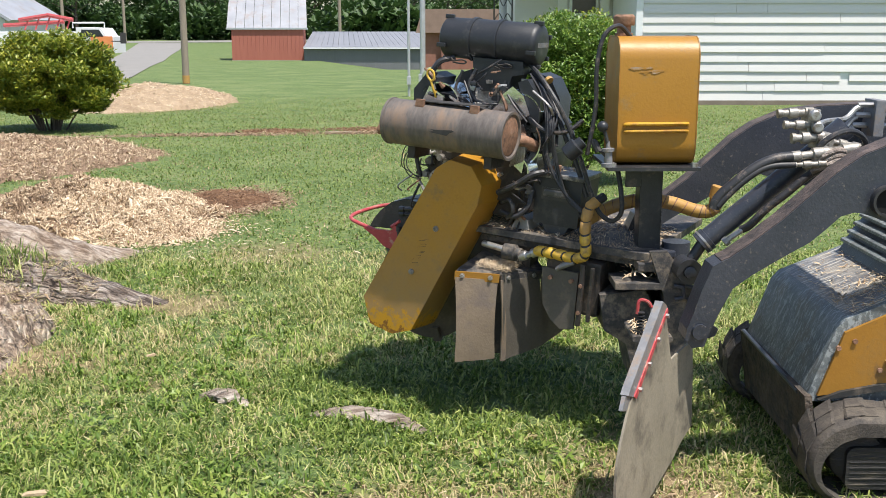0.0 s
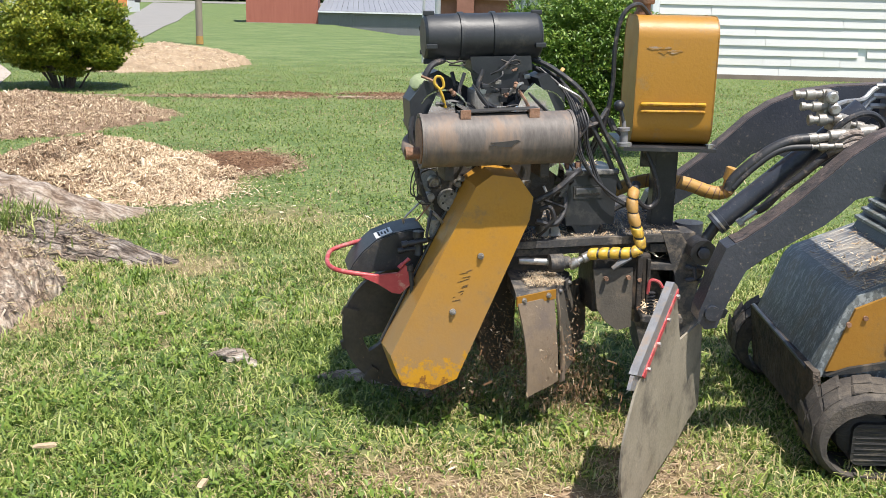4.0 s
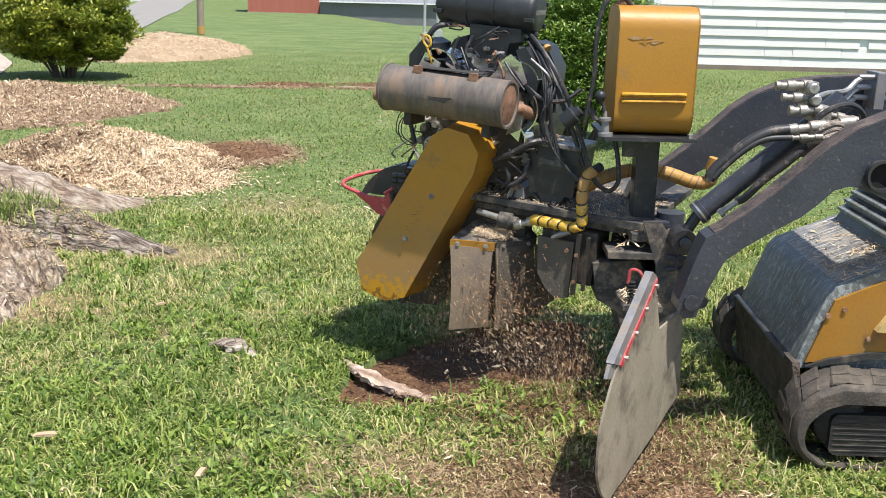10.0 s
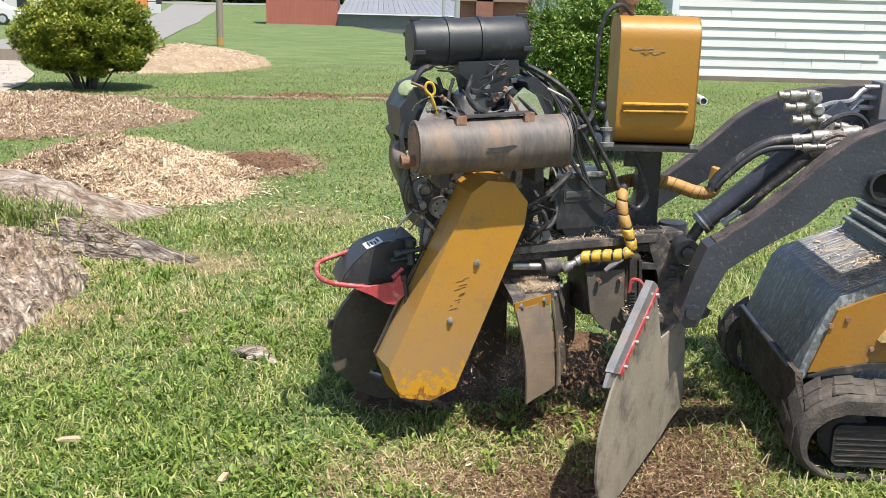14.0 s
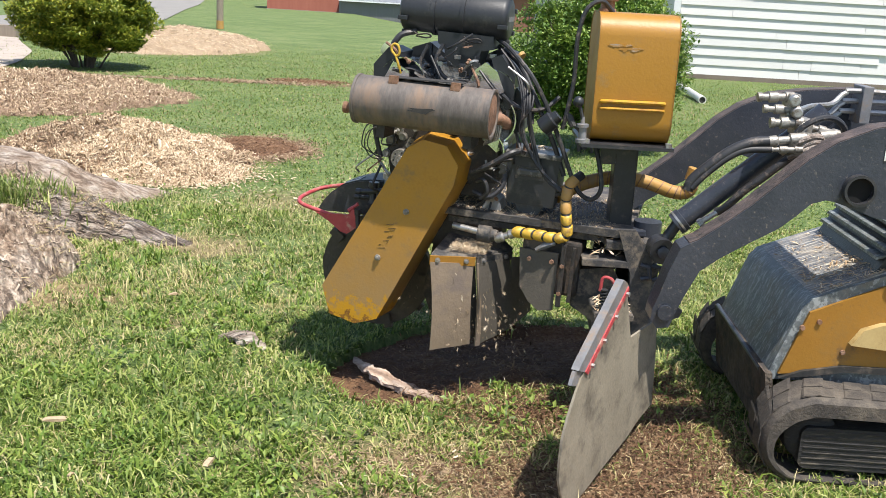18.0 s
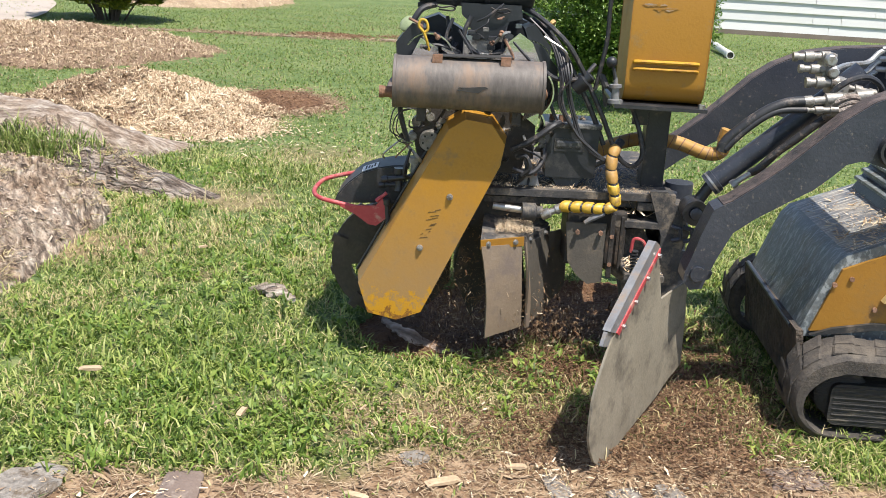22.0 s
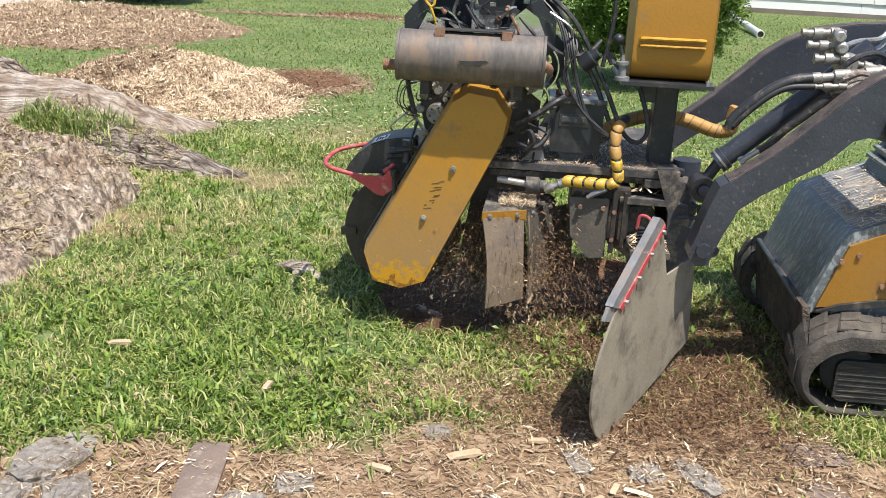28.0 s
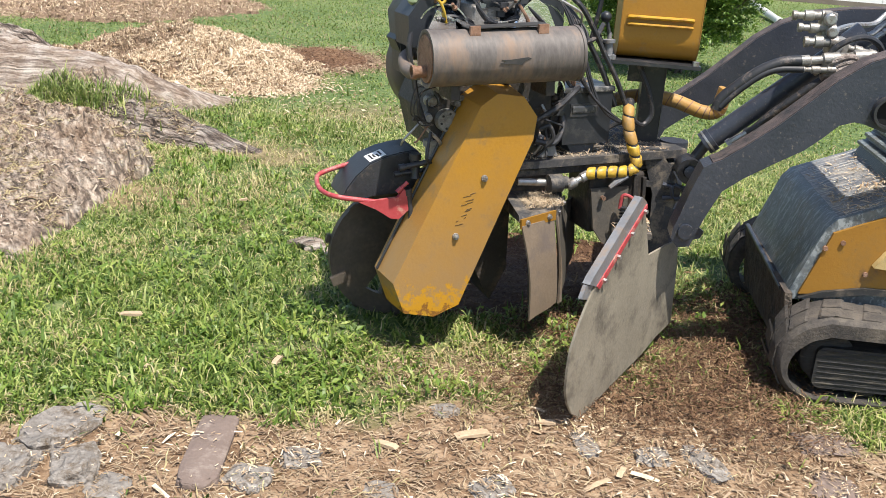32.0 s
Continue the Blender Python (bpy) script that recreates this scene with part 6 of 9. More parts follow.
def chute():
    # chip apron, folded round a corner: top plate, yellow clamp strip, dusty rubber flaps
    left, corner, right = Vector((-0.113, 3.32, 0)), Vector((0.037, 3.388, 0)), Vector((0.136, 3.543, 0))
    pts = [left, corner, right, Vector((0.06, 3.60, 0)), Vector((-0.10, 3.50, 0))]
    bm = BM()
    a = [bm.verts.new(p + Vector((0, 0, 0.600))) for p in pts]
    b = [bm.verts.new(p + Vector((0.004, 0.014, 0.618 if k < 3 else 0.652))) for k, p in enumerate(pts)]
    bm.faces.new(a)
    bm.faces.new(b[::-1])
    for i in range(5):
        bm.faces.new((a[i], b[i], b[(i + 1) % 5], a[(i + 1) % 5]))
    part("apron_top", bm, FRAME, head, "apron top heaped with chips", bev=0.004)
    for p, q, mat in ((left, corner, YELLOW_DUSTY), (corner + Vector((0.002, 0.002, 0)), right, FRAME)):
        d = (q - p).normalized()
        n_ = Vector((d.y, -d.x, 0))
        bm = BM()
        vs = [bm.verts.new(p.lerp(q, s) + n_ * w + Vector((0, 0, z))) for z in (0.580, 0.612) for s, w in ((0, 0.002), (0, 0.009), (1, 0.009), (1, 0.002))]
        for f in ((0, 1, 2, 3), (7, 6, 5, 4), (0, 4, 5, 1), (1, 5, 6, 2), (2, 6, 7, 3), (3, 7, 4, 0)):
            bm.faces.new([vs[i] for i in f])
        part("clamp_strip", bm, mat, head, "dusty yellow clamp strip" if mat is YELLOW_DUSTY else "grimy steel clamp strip", bev=0.002)
        for s in (0.17, 0.80):
            c = p.lerp(q, s) + n_ * 0.009 + Vector((0, 0, 0.597))
            bm = BM()
            lathe(bm, c, c + n_ * 0.009, [(0, 0.010), (0.002, 0.010), (0.002, 0.007), (0.009, 0.006)], 8)
            part("strip_bolt", bm, STEEL, head)

    def flap(p, q, p2, q2, mat, lab, bow=0.012, wave=0.0):
        """A hanging rubber sheet from the top edge p-q down to p2-q2, bowed outwards and pinched half way."""
        p, q, p2, q2 = Vector(p), Vector(q), Vector(p2), Vector(q2)
        d = (q - p).normalized()
        n_ = Vector((d.y, -d.x, 0))
        bm = BM()
        rows = []
        for k in range(13):
            t = k / 12
            row = []
            for i in range(5):
                u = i / 4
                top, foot = p.lerp(q, u), p2.lerp(q2, u)
                pinch = (0.5 - u) * 2 * wave * math.sin(math.pi * t)
                c = top.lerp(foot, t) + n_ * (bow * math.sin(math.pi * t * 0.9) + 0.004 * math.sin(5 * u + 4 * t)) + d * pinch
                row.append((bm.verts.new(c), bm.verts.new(c + n_ * 0.007)))
            rows.append(row)
        for r0, r1 in zip(rows, rows[1:]):
            for i in range(4):
                bm.faces.new((r0[i][0], r0[i + 1][0], r1[i + 1][0], r1[i][0]))
                bm.faces.new((r0[i][1], r1[i][1], r1[i + 1][1], r0[i + 1][1]))
            for i in (0, 4):
                bm.faces.new((r0[i][0], r1[i][0], r1[i][1], r0[i][1]))
        for r in (rows[0], rows[-1]):
            for i in range(4):
                bm.faces.new((r[i][0], r[i + 1][0], r[i + 1][1], r[i][1]))
        part("flap", bm, mat, head, lab, True)
    z1, z0 = 0.590, 0.273
    flap((-0.110, 3.318, z1), (0.034, 3.384, z1), (-0.080, 3.303, z0 - 0.005), (0.046, 3.382, z0 + 0.018), FLAP, "dusty tan rubber flap", 0.010, 0.006)
    # black sheet paints the gap between the flaps dark
    flap((-0.085, 3.345, z1), (0.034, 3.405, z1), (-0.06, 3.35, z0 + 0.03), (0.066, 3.42, z0 + 0.03), FLAP_GAP_SHADE, "black sheet standing for shade in the gap between the flaps", 0.0)
    # side flap coloured as in shade; the rear sheet is added to fill a dark gap
    flap((0.043, 3.392, z1), (0.134, 3.535, z1), (0.066, 3.398, z0 + 0.005), (0.160, 3.56, z0 + 0.045), FLAP_GREY, "broad tan side flap, its colour darkened for shade", 0.004)
    flap((0.136, 3.542, z1), (0.205, 3.60, z1), (0.160, 3.56, z0 + 0.04), (0.215, 3.62, z0 + 0.10), FLAP_GREY, "added rear sheet that darkens the gap behind the side flap", 0.0)
    flap((0.040, 3.386, z1), (0.050, 3.402, z1), (0.064, 3.390, z0 + 0.005), (0.074, 3.405, z0 + 0.01), FLAP, "tan curled edge of the flap", 0.006)
    bm = BM()
    box(bm, (0.19, 3.45, 0.50), (0.40, 3.62, 0.70))
    part("gear_case", bm, DARK_STEEL, head, "dark dusty gear case", bev=0.012)
    for x0, x1, y, z0, z1 in ((0.335, 0.352, 3.42, 0.47, 0.70), (0.372, 0.385, 3.425, 0.49, 0.69)):
        bm = BM()
        box(bm, (x0, y - 0.012, z0), (x1, y + 0.004, z1))
        part("guard_plate", bm, FLAP_GREY if x1 - x0 > 0.05 else DARK_STEEL, head, "dust-filmed upright steel plate", bev=0.003)
    bm = BM()
    prism(bm, [(0.185, 0.66), (0.325, 0.66), (0.325, 0.45), (0.275, 0.44), (0.235, 0.47), (0.20, 0.52)], 3.425, 3.438)
    part("guard_plate", bm, FLAP_GREY, head, "dust-filmed upright steel plate", bev=0.002)
    for x, z in ((0.225, 0.63), (0.305, 0.63), (0.343, 0.62), (0.343, 0.52)):
        bm = BM()
        cyl(bm, (x, 3.405, z), (x, 3.42, z), 0.008, 6)
        part("plate_bolt", bm, RUST, head)
    bm = BM()
    prism(bm, [(-0.25, 0.60), (0.10, 0.60), (0.10, 0.73), (-0.15, 0.73)], 3.52, 3.60)
    part("wheel_arm", bm, DARK_STEEL, head, bev=0.008)
    bm = BM()
    prism(bm, [(-0.16, 0.62), (-0.05, 0.62), (-0.06, 0.36), (-0.12, 0.25), (-0.19, 0.40)], 3.56, 3.80)
    part("wheel_housing", bm, DARK_STEEL, head, "dark inner side of the wheel housing", bev=0.01)


def swing_cylinder():
    bm = BM()
    cyl(bm, (-0.07, 3.455, 0.698), (0.05, 3.448, 0.688), 0.012, 12)
    part("swing_rod", bm, STEEL, head, "bright cylinder rod", True)
    bm = BM()
    lathe(bm, (0.03, 3.43, 0.69), (0.10, 3.43, 0.69), [(0, 0.02), (0, 0.03), (0.045, 0.031), (0.05, 0.022), (0.07, 0.02)], 16)
    part("cylinder_head", bm, FRAME, head, "dusty steel gland", True)
    bm = BM()
    lathe(bm, (0.095, 3.42, 0.68), (0.17, 3.42, 0.715), [(0, 0.014), (0.005, 0.018), (0.03, 0.018), (0.035, 0.012), (0.05, 0.012), (0.055, 0.017), (0.082, 0.016)], 12)
    part("hose_fitting", bm, STEEL, head, "dusty steel fitting", True)
    line = curve([(0.165, 3.42, 0.717), (0.24, 3.415, 0.718), (0.31, 3.415, 0.716), (0.345, 3.42, 0.735), (0.335, 3.43, 0.79), (0.325, 3.45, 0.85), (0.33, 3.47, 0.90), (0.36, 3.52, 0.93)], 8)
    bm = BM()
    tube(bm, line, 0.0165, 10, 0)
    part("sleeved_hose", bm, CABLE, head, "black hose inside a yellow spiral guard", True)
    # yellow spiral guard, turn by turn
    acc = [0.0]
    for a, b in zip(line, line[1:]):
        acc.append(acc[-1] + (b - a).length)
    fr = frames(line)
    s = 0.0
    k = 0
    while s < acc[-1] - 0.03:
        w = 0.031 if s < 0.24 else 0.042
        bm = BM()
        rings = []
        for q in (0, 0.15, 0.85, 1):
            t = s + q * w
            i = min(len(line) - 2, max(0, int(np.searchsorted(acc, t)) - 1))
            f = (t - acc[i]) / max(1e-6, acc[i + 1] - acc[i])
            p = line[i].lerp(line[i + 1], f)
            d, u, v = fr[i]
            r = 0.0175 if q in (0, 1) else 0.0205
            rings.append([bm.verts.new(p + r * (math.cos(a) * u + math.sin(a) * v) + d * (0.011 * math.cos(a + 0.8))) for a in np.arange(12) * math.pi / 6])
        for a, b in zip(rings, rings[1:]):
            for i in range(12):
                bm.faces.new((a[i], a[(i + 1) % 12], b[(i + 1) % 12], b[i]))
        part("spiral_turn", bm, YELLOW_PLASTIC if s < 0.24 else TAPE, head, "", True)
        s += w + (0.007 if s < 0.24 else 0.004)
        k += 1
    bm = BM()
    tube(bm, [(0.245, 3.41, 0.665), (0.275, 3.41, 0.685), (0.31, 3.41, 0.70)], [0.008, 0.012, 0.008], 8)
    part("zerk_fitting", bm, GREY, head, "", True)


def cutter():
    r = 0.225
    bm = BM()
    seg = 48
    def ring(rr, y):
        return [bm.verts.new((WHEEL.x + rr * math.cos(a), y, WHEEL.z + rr * math.sin(a))) for a in np.arange(seg) * 2 * math.pi / seg]
    def slotted(k):
        return k % 24 in (4, 5, 6)
    o0, i0, o1, i1 = ring(r, WHEEL.y - 0.016), ring(0.155, WHEEL.y - 0.016), ring(r, WHEEL.y + 0.016), ring(0.155, WHEEL.y + 0.016)
    h0, h1 = ring(0.085, WHEEL.y - 0.016), ring(0.085, WHEEL.y + 0.016)
    for k in range(seg):
        j = (k + 1) % seg
        bm.faces.new((o0[k], o0[j], i0[j], i0[k]))
        bm.faces.new((o1[j], o1[k], i1[k], i1[j]))
        bm.faces.new((o0[j], o0[k], o1[k], o1[j]))
        if slotted(k) is False:  # solid between the narrow slots
            bm.faces.new((i0[k], i0[j], h0[j], h0[k]))
            bm.faces.new((i1[j], i1[k], h1[k], h1[j]))
            if slotted((k - 1) % seg):
                bm.faces.new((i0[k], h0[k], h1[k], i1[k]))
            if slotted((k + 1) % seg):
                bm.faces.new((i0[j], h0[j], h1[j], i1[j]))
        else:
            bm.faces.new((i0[k], i0[j], i1[j], i1[k]))
            bm.faces.new((h0[j], h0[k], h1[k], h1[j]))
    bm.faces.new(h0[::-1])
    bm.faces.new(h1)
    wheel = part("cutter_wheel", bm, WHEEL_STEEL, head, "brown spinning cutter wheel with teeth", False, WHEEL)
    for k in range(10):  # teeth bolted to both faces of the rim
        turn = Matrix.Translation(WHEEL) @ Matrix.Rotation(radians(36 * k), 4, "Y") @ Matrix.Translation(-WHEEL)
        side = 0.012 if k % 2 else -0.034
        bm = BM()
        box(bm, WHEEL + Vector((r - 0.045, side, -0.016)), WHEEL + Vector((r + 0.012, side + 0.022, 0.016)), turn)
        part("tooth", bm, WHEEL_STEEL, wheel)
    # fender over the wheel with its red bump bar
    bm = BM()
    prof = [(-0.632, 0.655), (-0.617, 0.686), (-0.585, 0.726), (-0.539, 0.764), (-0.48, 0.786), (-0.43, 0.796), (-0.38, 0.80)]
    inn = [(x + 0.012, z - 0.012) for x, z in prof]
    prism(bm, prof + inn[::-1], 3.57, 3.74)
    part("fender", bm, PLASTIC, head, "black steel fender over the wheel", True)
    for y in (3.562, 3.73):
        bm = BM()
        prism(bm, [(x + 0.002, z - 0.003) for x, z in prof] + [(-0.38, 0.66), (-0.454, 0.661)], y, y + 0.01)
        part("fender_cheek", bm, BLACK, head, "flat black cheek of the fender")
    mid = prof[4]
    bm = BM()
    x, z = prof[3]
    x2, z2 = prof[4]
    d = Vector((x2 - x, 0, z2 - z)).normalized()
    up = Vector((-d.z, 0, d.x))
    o = Vector((x, 0, z)) + d * 0.004
    vs = [bm.verts.new(o + d * s + Vector((0, y, 0)) + up * h) for h in (0.001, 0.0025) for s, y in ((0, 3.58), (0.06, 3.58), (0.06, 3.66), (0, 3.66))]
    for f in ((0, 1, 2, 3), (7, 6, 5, 4), (0, 4, 5, 1), (1, 5, 6, 2), (2, 6, 7, 3), (3, 7, 4, 0)):
        bm.faces.new([vs[i] for i in f])
    part("warning_sticker", bm, LABEL_WHITE, head, "white warning sticker with black bars")
    for k in range(4):
        bm = BM()
        s0 = 0.012 + 0.011 * k
        vs = [bm.verts.new(o + d * s + Vector((0, y, 0)) + up * h) for h in (0.0027, 0.0034) for s, y in ((s0, 3.59 + 0.01 * (k % 2)), (s0 + 0.006, 3.59 + 0.01 * (k % 2)), (s0 + 0.006, 3.65 - 0.012 * (k % 3)), (s0, 3.65 - 0.012 * (k % 3)))]
        for f in ((0, 1, 2, 3), (7, 6, 5, 4), (0, 4, 5, 1), (1, 5, 6, 2), (2, 6, 7, 3), (3, 7, 4, 0)):
            bm.faces.new([vs[i] for i in f])
        part("sticker_bar", bm, INK, head)
    bm = BM()
    tube(bm, [(-0.46, 3.47, 0.648), (-0.595, 3.47, 0.674), (-0.672, 3.485, 0.688), (-0.702, 3.56, 0.692), (-0.695, 3.66, 0.698), (-0.672, 3.715, 0.705), (-0.604, 3.725, 0.722), (-0.529, 3.72, 0.737), (-0.47, 3.72, 0.742)], 0.008, 10, 3)
    part("bump_bar", bm, RED, head, "faded red bump bar", True)
    bm = BM()
    prism(bm, [(-0.60, 0.668), (-0.475, 0.675), (-0.455, 0.70), (-0.432, 0.69), (-0.44, 0.63), (-0.473, 0.603), (-0.50, 0.608), (-0.545, 0.64)], 3.46, 3.475)
    part("bar_bracket", bm, RED, head, "red bracket plate", bev=0.003)
    for p, q, r_, m_ in (((-0.46, 3.50, 0.76), (-0.36, 3.50, 0.775), 0.012, BLACK), ((-0.47, 3.52, 0.735), (-0.36, 3.52, 0.745), 0.01, BLACK), ((-0.40, 3.52, 0.80), (-0.40, 3.52, 0.72), 0.02, BLACK), ((-0.34, 3.53, 0.84), (-0.34, 3.53, 0.70), 0.03, ALU),
                         ((-0.44, 3.465, 0.70), (-0.43, 3.465, 0.60), 0.012, BLACK), ((-0.475, 3.47, 0.69), (-0.44, 3.47, 0.72), 0.008, RED)):
        bm = BM()
        lathe(bm, p, q, [(0, r_ * 0.5), (0, r_), (0.02, r_), (0.022, r_ * 0.75), ((Vector(q) - Vector(p)).length - 0.01, r_ * 0.75), ((Vector(q) - Vector(p)).length, r_ * 0.9)], 10)
        part("fender_bolt", bm, m_, head, "", True)
    bm = BM()
    prism(bm, [(-0.47, 0.46), (-0.40, 0.60), (-0.38, 0.60), (-0.45, 0.44)], 3.53, 3.60)
    part("wheel_scraper", bm, GREY, head, bev=0.004)
    return wheel


belt_guard()
muffler()
air_cleaner()
engine()
battery()
chute()
swing_cylinder()
cutter_wheel = cutter()


def yellow_far_hose():
    # sleeved hose pair from the mast to the arms
    bm = BM()
    pts = [(0.27, 3.66, 0.835), (0.37, 3.72, 0.878), (0.48, 3.72, 0.908), (0.594, 3.72, 0.900), (0.70, 3.72, 0.868), (0.755, 3.71, 0.878), (0.765, 3.70, 0.935)]
    tube(bm, pts, 0.025, 12)
    hose = part("sleeved_hose", bm, TAPE, grinder, "hose bundle wrapped in tan and yellow tape", True)
    line = curve(pts, 6)
    fr = frames(line)
    for k in range(1, len(line) - 1, 2):
        bm = BM()
        d, u, v = fr[k]
        rings = []
        for s, r in ((-0.0022, 0.0248), (-0.0015, 0.0255), (0.0015, 0.0255), (0.0022, 0.0248)):
            rings.append([bm.verts.new(line[k] + d * (s + 0.008 * math.cos(a)) + r * (math.cos(a) * u + math.sin(a) * v)) for a in np.arange(12) * math.pi / 6])
        for a, b in zip(rings, rings[1:]):
            for i in range(12):
                bm.faces.new((a[i], a[(i + 1) % 12], b[(i + 1) % 12], b[i]))
        part("tape_seam", bm, RUST, hose, "", True)
    bm = BM()
    lathe(bm, line[-1] + Vector((-0.005, 0, -0.02)), line[-1] + Vector((0.01, 0, 0.03)), [(0, 0.022), (0.0, 0.028), (0.045, 0.031), (0.05, 0.024)], 12)
    part("sleeve_end", bm, TAPE, hose, "", True)


yellow_far_hose()

# =====================================================================  the surroundings
def lift(x, y):
    return float(terrain(x, y))


def leaves(name, centres, size, mat, seed, spread=0.35):
    """Many small folded leaves at the given points, each with its own turn."""
    rng = np.random.default_rng(seed)
    n = len(centres)
    a = rng.uniform(0, 2 * np.pi, n)
    tilt = rng.uniform(-0.2, 1.1, n)
    s = size * rng.uniform(1 - spread, 1 + spread, n)
    d = np.stack([np.cos(a) * np.cos(tilt), np.sin(a) * np.cos(tilt), np.sin(tilt)], 1)
    w = np.stack([-np.sin(a), np.cos(a), rng.uniform(-0.5, 0.5, n)], 1)
    up = np.cross(d, w)
    c = np.asarray(centres)
    S = s[:, None]
    v = np.stack([c, c + d * S * 0.5 + w * S * 0.27 + up * S * 0.10, c + d * S, c + d * S * 0.5 - w * S * 0.27 + up * S * 0.10], 1).reshape(-1, 3)
    i = np.arange(n) * 4
    f = np.concatenate([np.stack([i, i + 1, i + 2], 1), np.stack([i, i + 2, i + 3], 1)])
    return mesh_object(name, v, f, mat)


def crown_points(centre, radii, n, clumps, seed, hollow=0.55, lump=0.42):
    """Points on the outside of clumps that sit on an uneven crown."""
    rng = np.random.default_rng(seed)
    out = []
    for k in range(clumps):
        u = rng.normal(size=3)
        u /= np.linalg.norm(u)
        if u[2] < -0.72:
            u[2] *= -0.6
        r = rng.uniform(hollow, 0.97)
        cc = np.array(centre) + u * r * np.array(radii)
        m = n // clumps
        p = rng.normal(size=(m, 3))
        p /= np.linalg.norm(p, axis=1)[:, None]
        p *= (rng.uniform(0.45, 1.0, m) ** 0.5)[:, None]
        p[:, 2] = np.where(p[:, 2] < -0.5, p[:, 2] * 0.4, p[:, 2])
        out.append(cc + p * np.array(radii) * lump * rng.uniform(0.65, 1.15))
    return np.concatenate(out)


def shrub(base, radii, n, clumps, leaf_size, mat, label, seed, lump=0.26, stems=16):
    x, y, z = base
    root = thing("shrub", base, label, "shrub")
    rng = random.Random(seed)
    bm = BM()
    for k in range(stems):
        a = rng.uniform(0, 6.28)
        e = Vector((math.cos(a) * radii[0] * rng.uniform(.3, .75), math.sin(a) * radii[1] * rng.uniform(.3, .75), radii[2] * rng.uniform(0.7, 1.7)))
        b0 = Vector(base) + Vector((math.cos(a) * rng.uniform(0.05, 0.2), math.sin(a) * rng.uniform(0.05, 0.2), -0.02))
        tube(bm, [b0, b0 + e * 0.35 + Vector((0, 0, 0.12)), b0 + e], [0.017, 0.012, 0.004], 6, 4)
    part("branchwork", bm, TWIG, root, "tangle of grey-brown stems", True)
    pts = crown_points((x, y, z + radii[2] * 1.08), radii, n, clumps, seed, 0.62, lump)
    skirt = crown_points((x, y, z + radii[2] * 0.60), (radii[0] * 0.72, radii[1] * 0.72, radii[2] * 0.46), n // 4, clumps // 2, seed + 40, 0.5, lump)
    pts = np.concatenate([pts, skirt])
    away = np.hypot((pts[:, 0] - x) / radii[0], (pts[:, 1] - y) / radii[1])
    low = 0.17 - 0.10 * np.clip(away, 0, 0.5) + 1.25 * np.clip(away - 0.55, 0, 1) + 0.10 * fbm(pts[:, 0], pts[:, 1], 5.0, seed)
    pts = pts[pts[:, 2] > z + low * radii[2]]
    ob = leaves("foliage", pts, leaf_size, mat, seed)
    ob.data.transform(Matrix.Translation(-Vector(base)))
    ob.parent = root
    return root


shrub((-5.98, 15.9, lift(-5.98, 15.9)), (1.06, 0.95, 0.70), 62000, 260, 0.058, LEAF, "rounded shrub with small green and yellow-tipped leaves", 3, 0.22, 30)
shrub((1.22, 10.5, lift(1.22, 10.5)), (0.92, 0.75, 0.78), 60000, 240, 0.040, LEAF_LIGHT, "tall glossy green shrub before the white house", 5, 0.22)
shrub((1.75, 13.6, lift(1.75, 13.6)), (0.9, 0.85, 0.80), 34000, 180, 0.052, LEAF, "yellow-green shrub beside the porch", 8, 0.22)


def tree(base, height, radius, seed, n=2600):
    root = thing("tree", base, "leafy green broadleaf tree beyond the road", "tree", "trees along the road")
    rng = random.Random(seed)
    b = Vector(base)
    bm = BM()
    tube(bm, [b + Vector((0, 0, -0.3)), b + Vector((rng.uniform(-.3, .3), 0, height * 0.3)), b + Vector((rng.uniform(-.5, .5), 0, height * 0.62))], [0.32, 0.24, 0.12], 8, 4)
    for k in range(6):
        a = rng.uniform(0, 6.28)
        h = height * rng.uniform(0.25, 0.5)
        tube(bm, [b + Vector((0, 0, h)), b + Vector((math.cos(a) * radius * .35, math.sin(a) * radius * .35, h + height * .12)), b + Vector((math.cos(a) * radius * .7, math.sin(a) * radius * .7, h + height * .2))], [0.12, 0.07, 0.03], 6, 3)
    part("trunk", bm, TWIG, root, "", True)
    pts = crown_points((b.x, b.y, b.z + height * 0.58), (radius, radius, height * 0.42), n, 34, seed, 0.35, 0.45)
    ob = leaves("crown", pts, 0.55, TREE_LEAF, seed)
    ob.data.transform(Matrix.Translation(-b))
    ob.parent = root


for k, (x, y, h, r) in enumerate(((-74, 185, 15, 8), (-62, 180, 14, 7), (-52, 200, 17, 8.5), (-44, 204, 14, 7), (-36, 198, 15, 7.5), (-28, 192, 15, 7), (-17, 190, 17, 8), (-6, 135, 14, 6.5), (1, 150, 16, 7.5), (9, 140, 15, 7), (-75, 130, 14, 7), (-48, 215, 18, 9), (-25, 210, 16, 8), (-5, 185, 17, 9), (18, 160, 16, 8), (-70, 150, 9, 5), (30, 150, 16, 8))):
    tree((x, y, lift(x, y)), h, r, 20 + k)

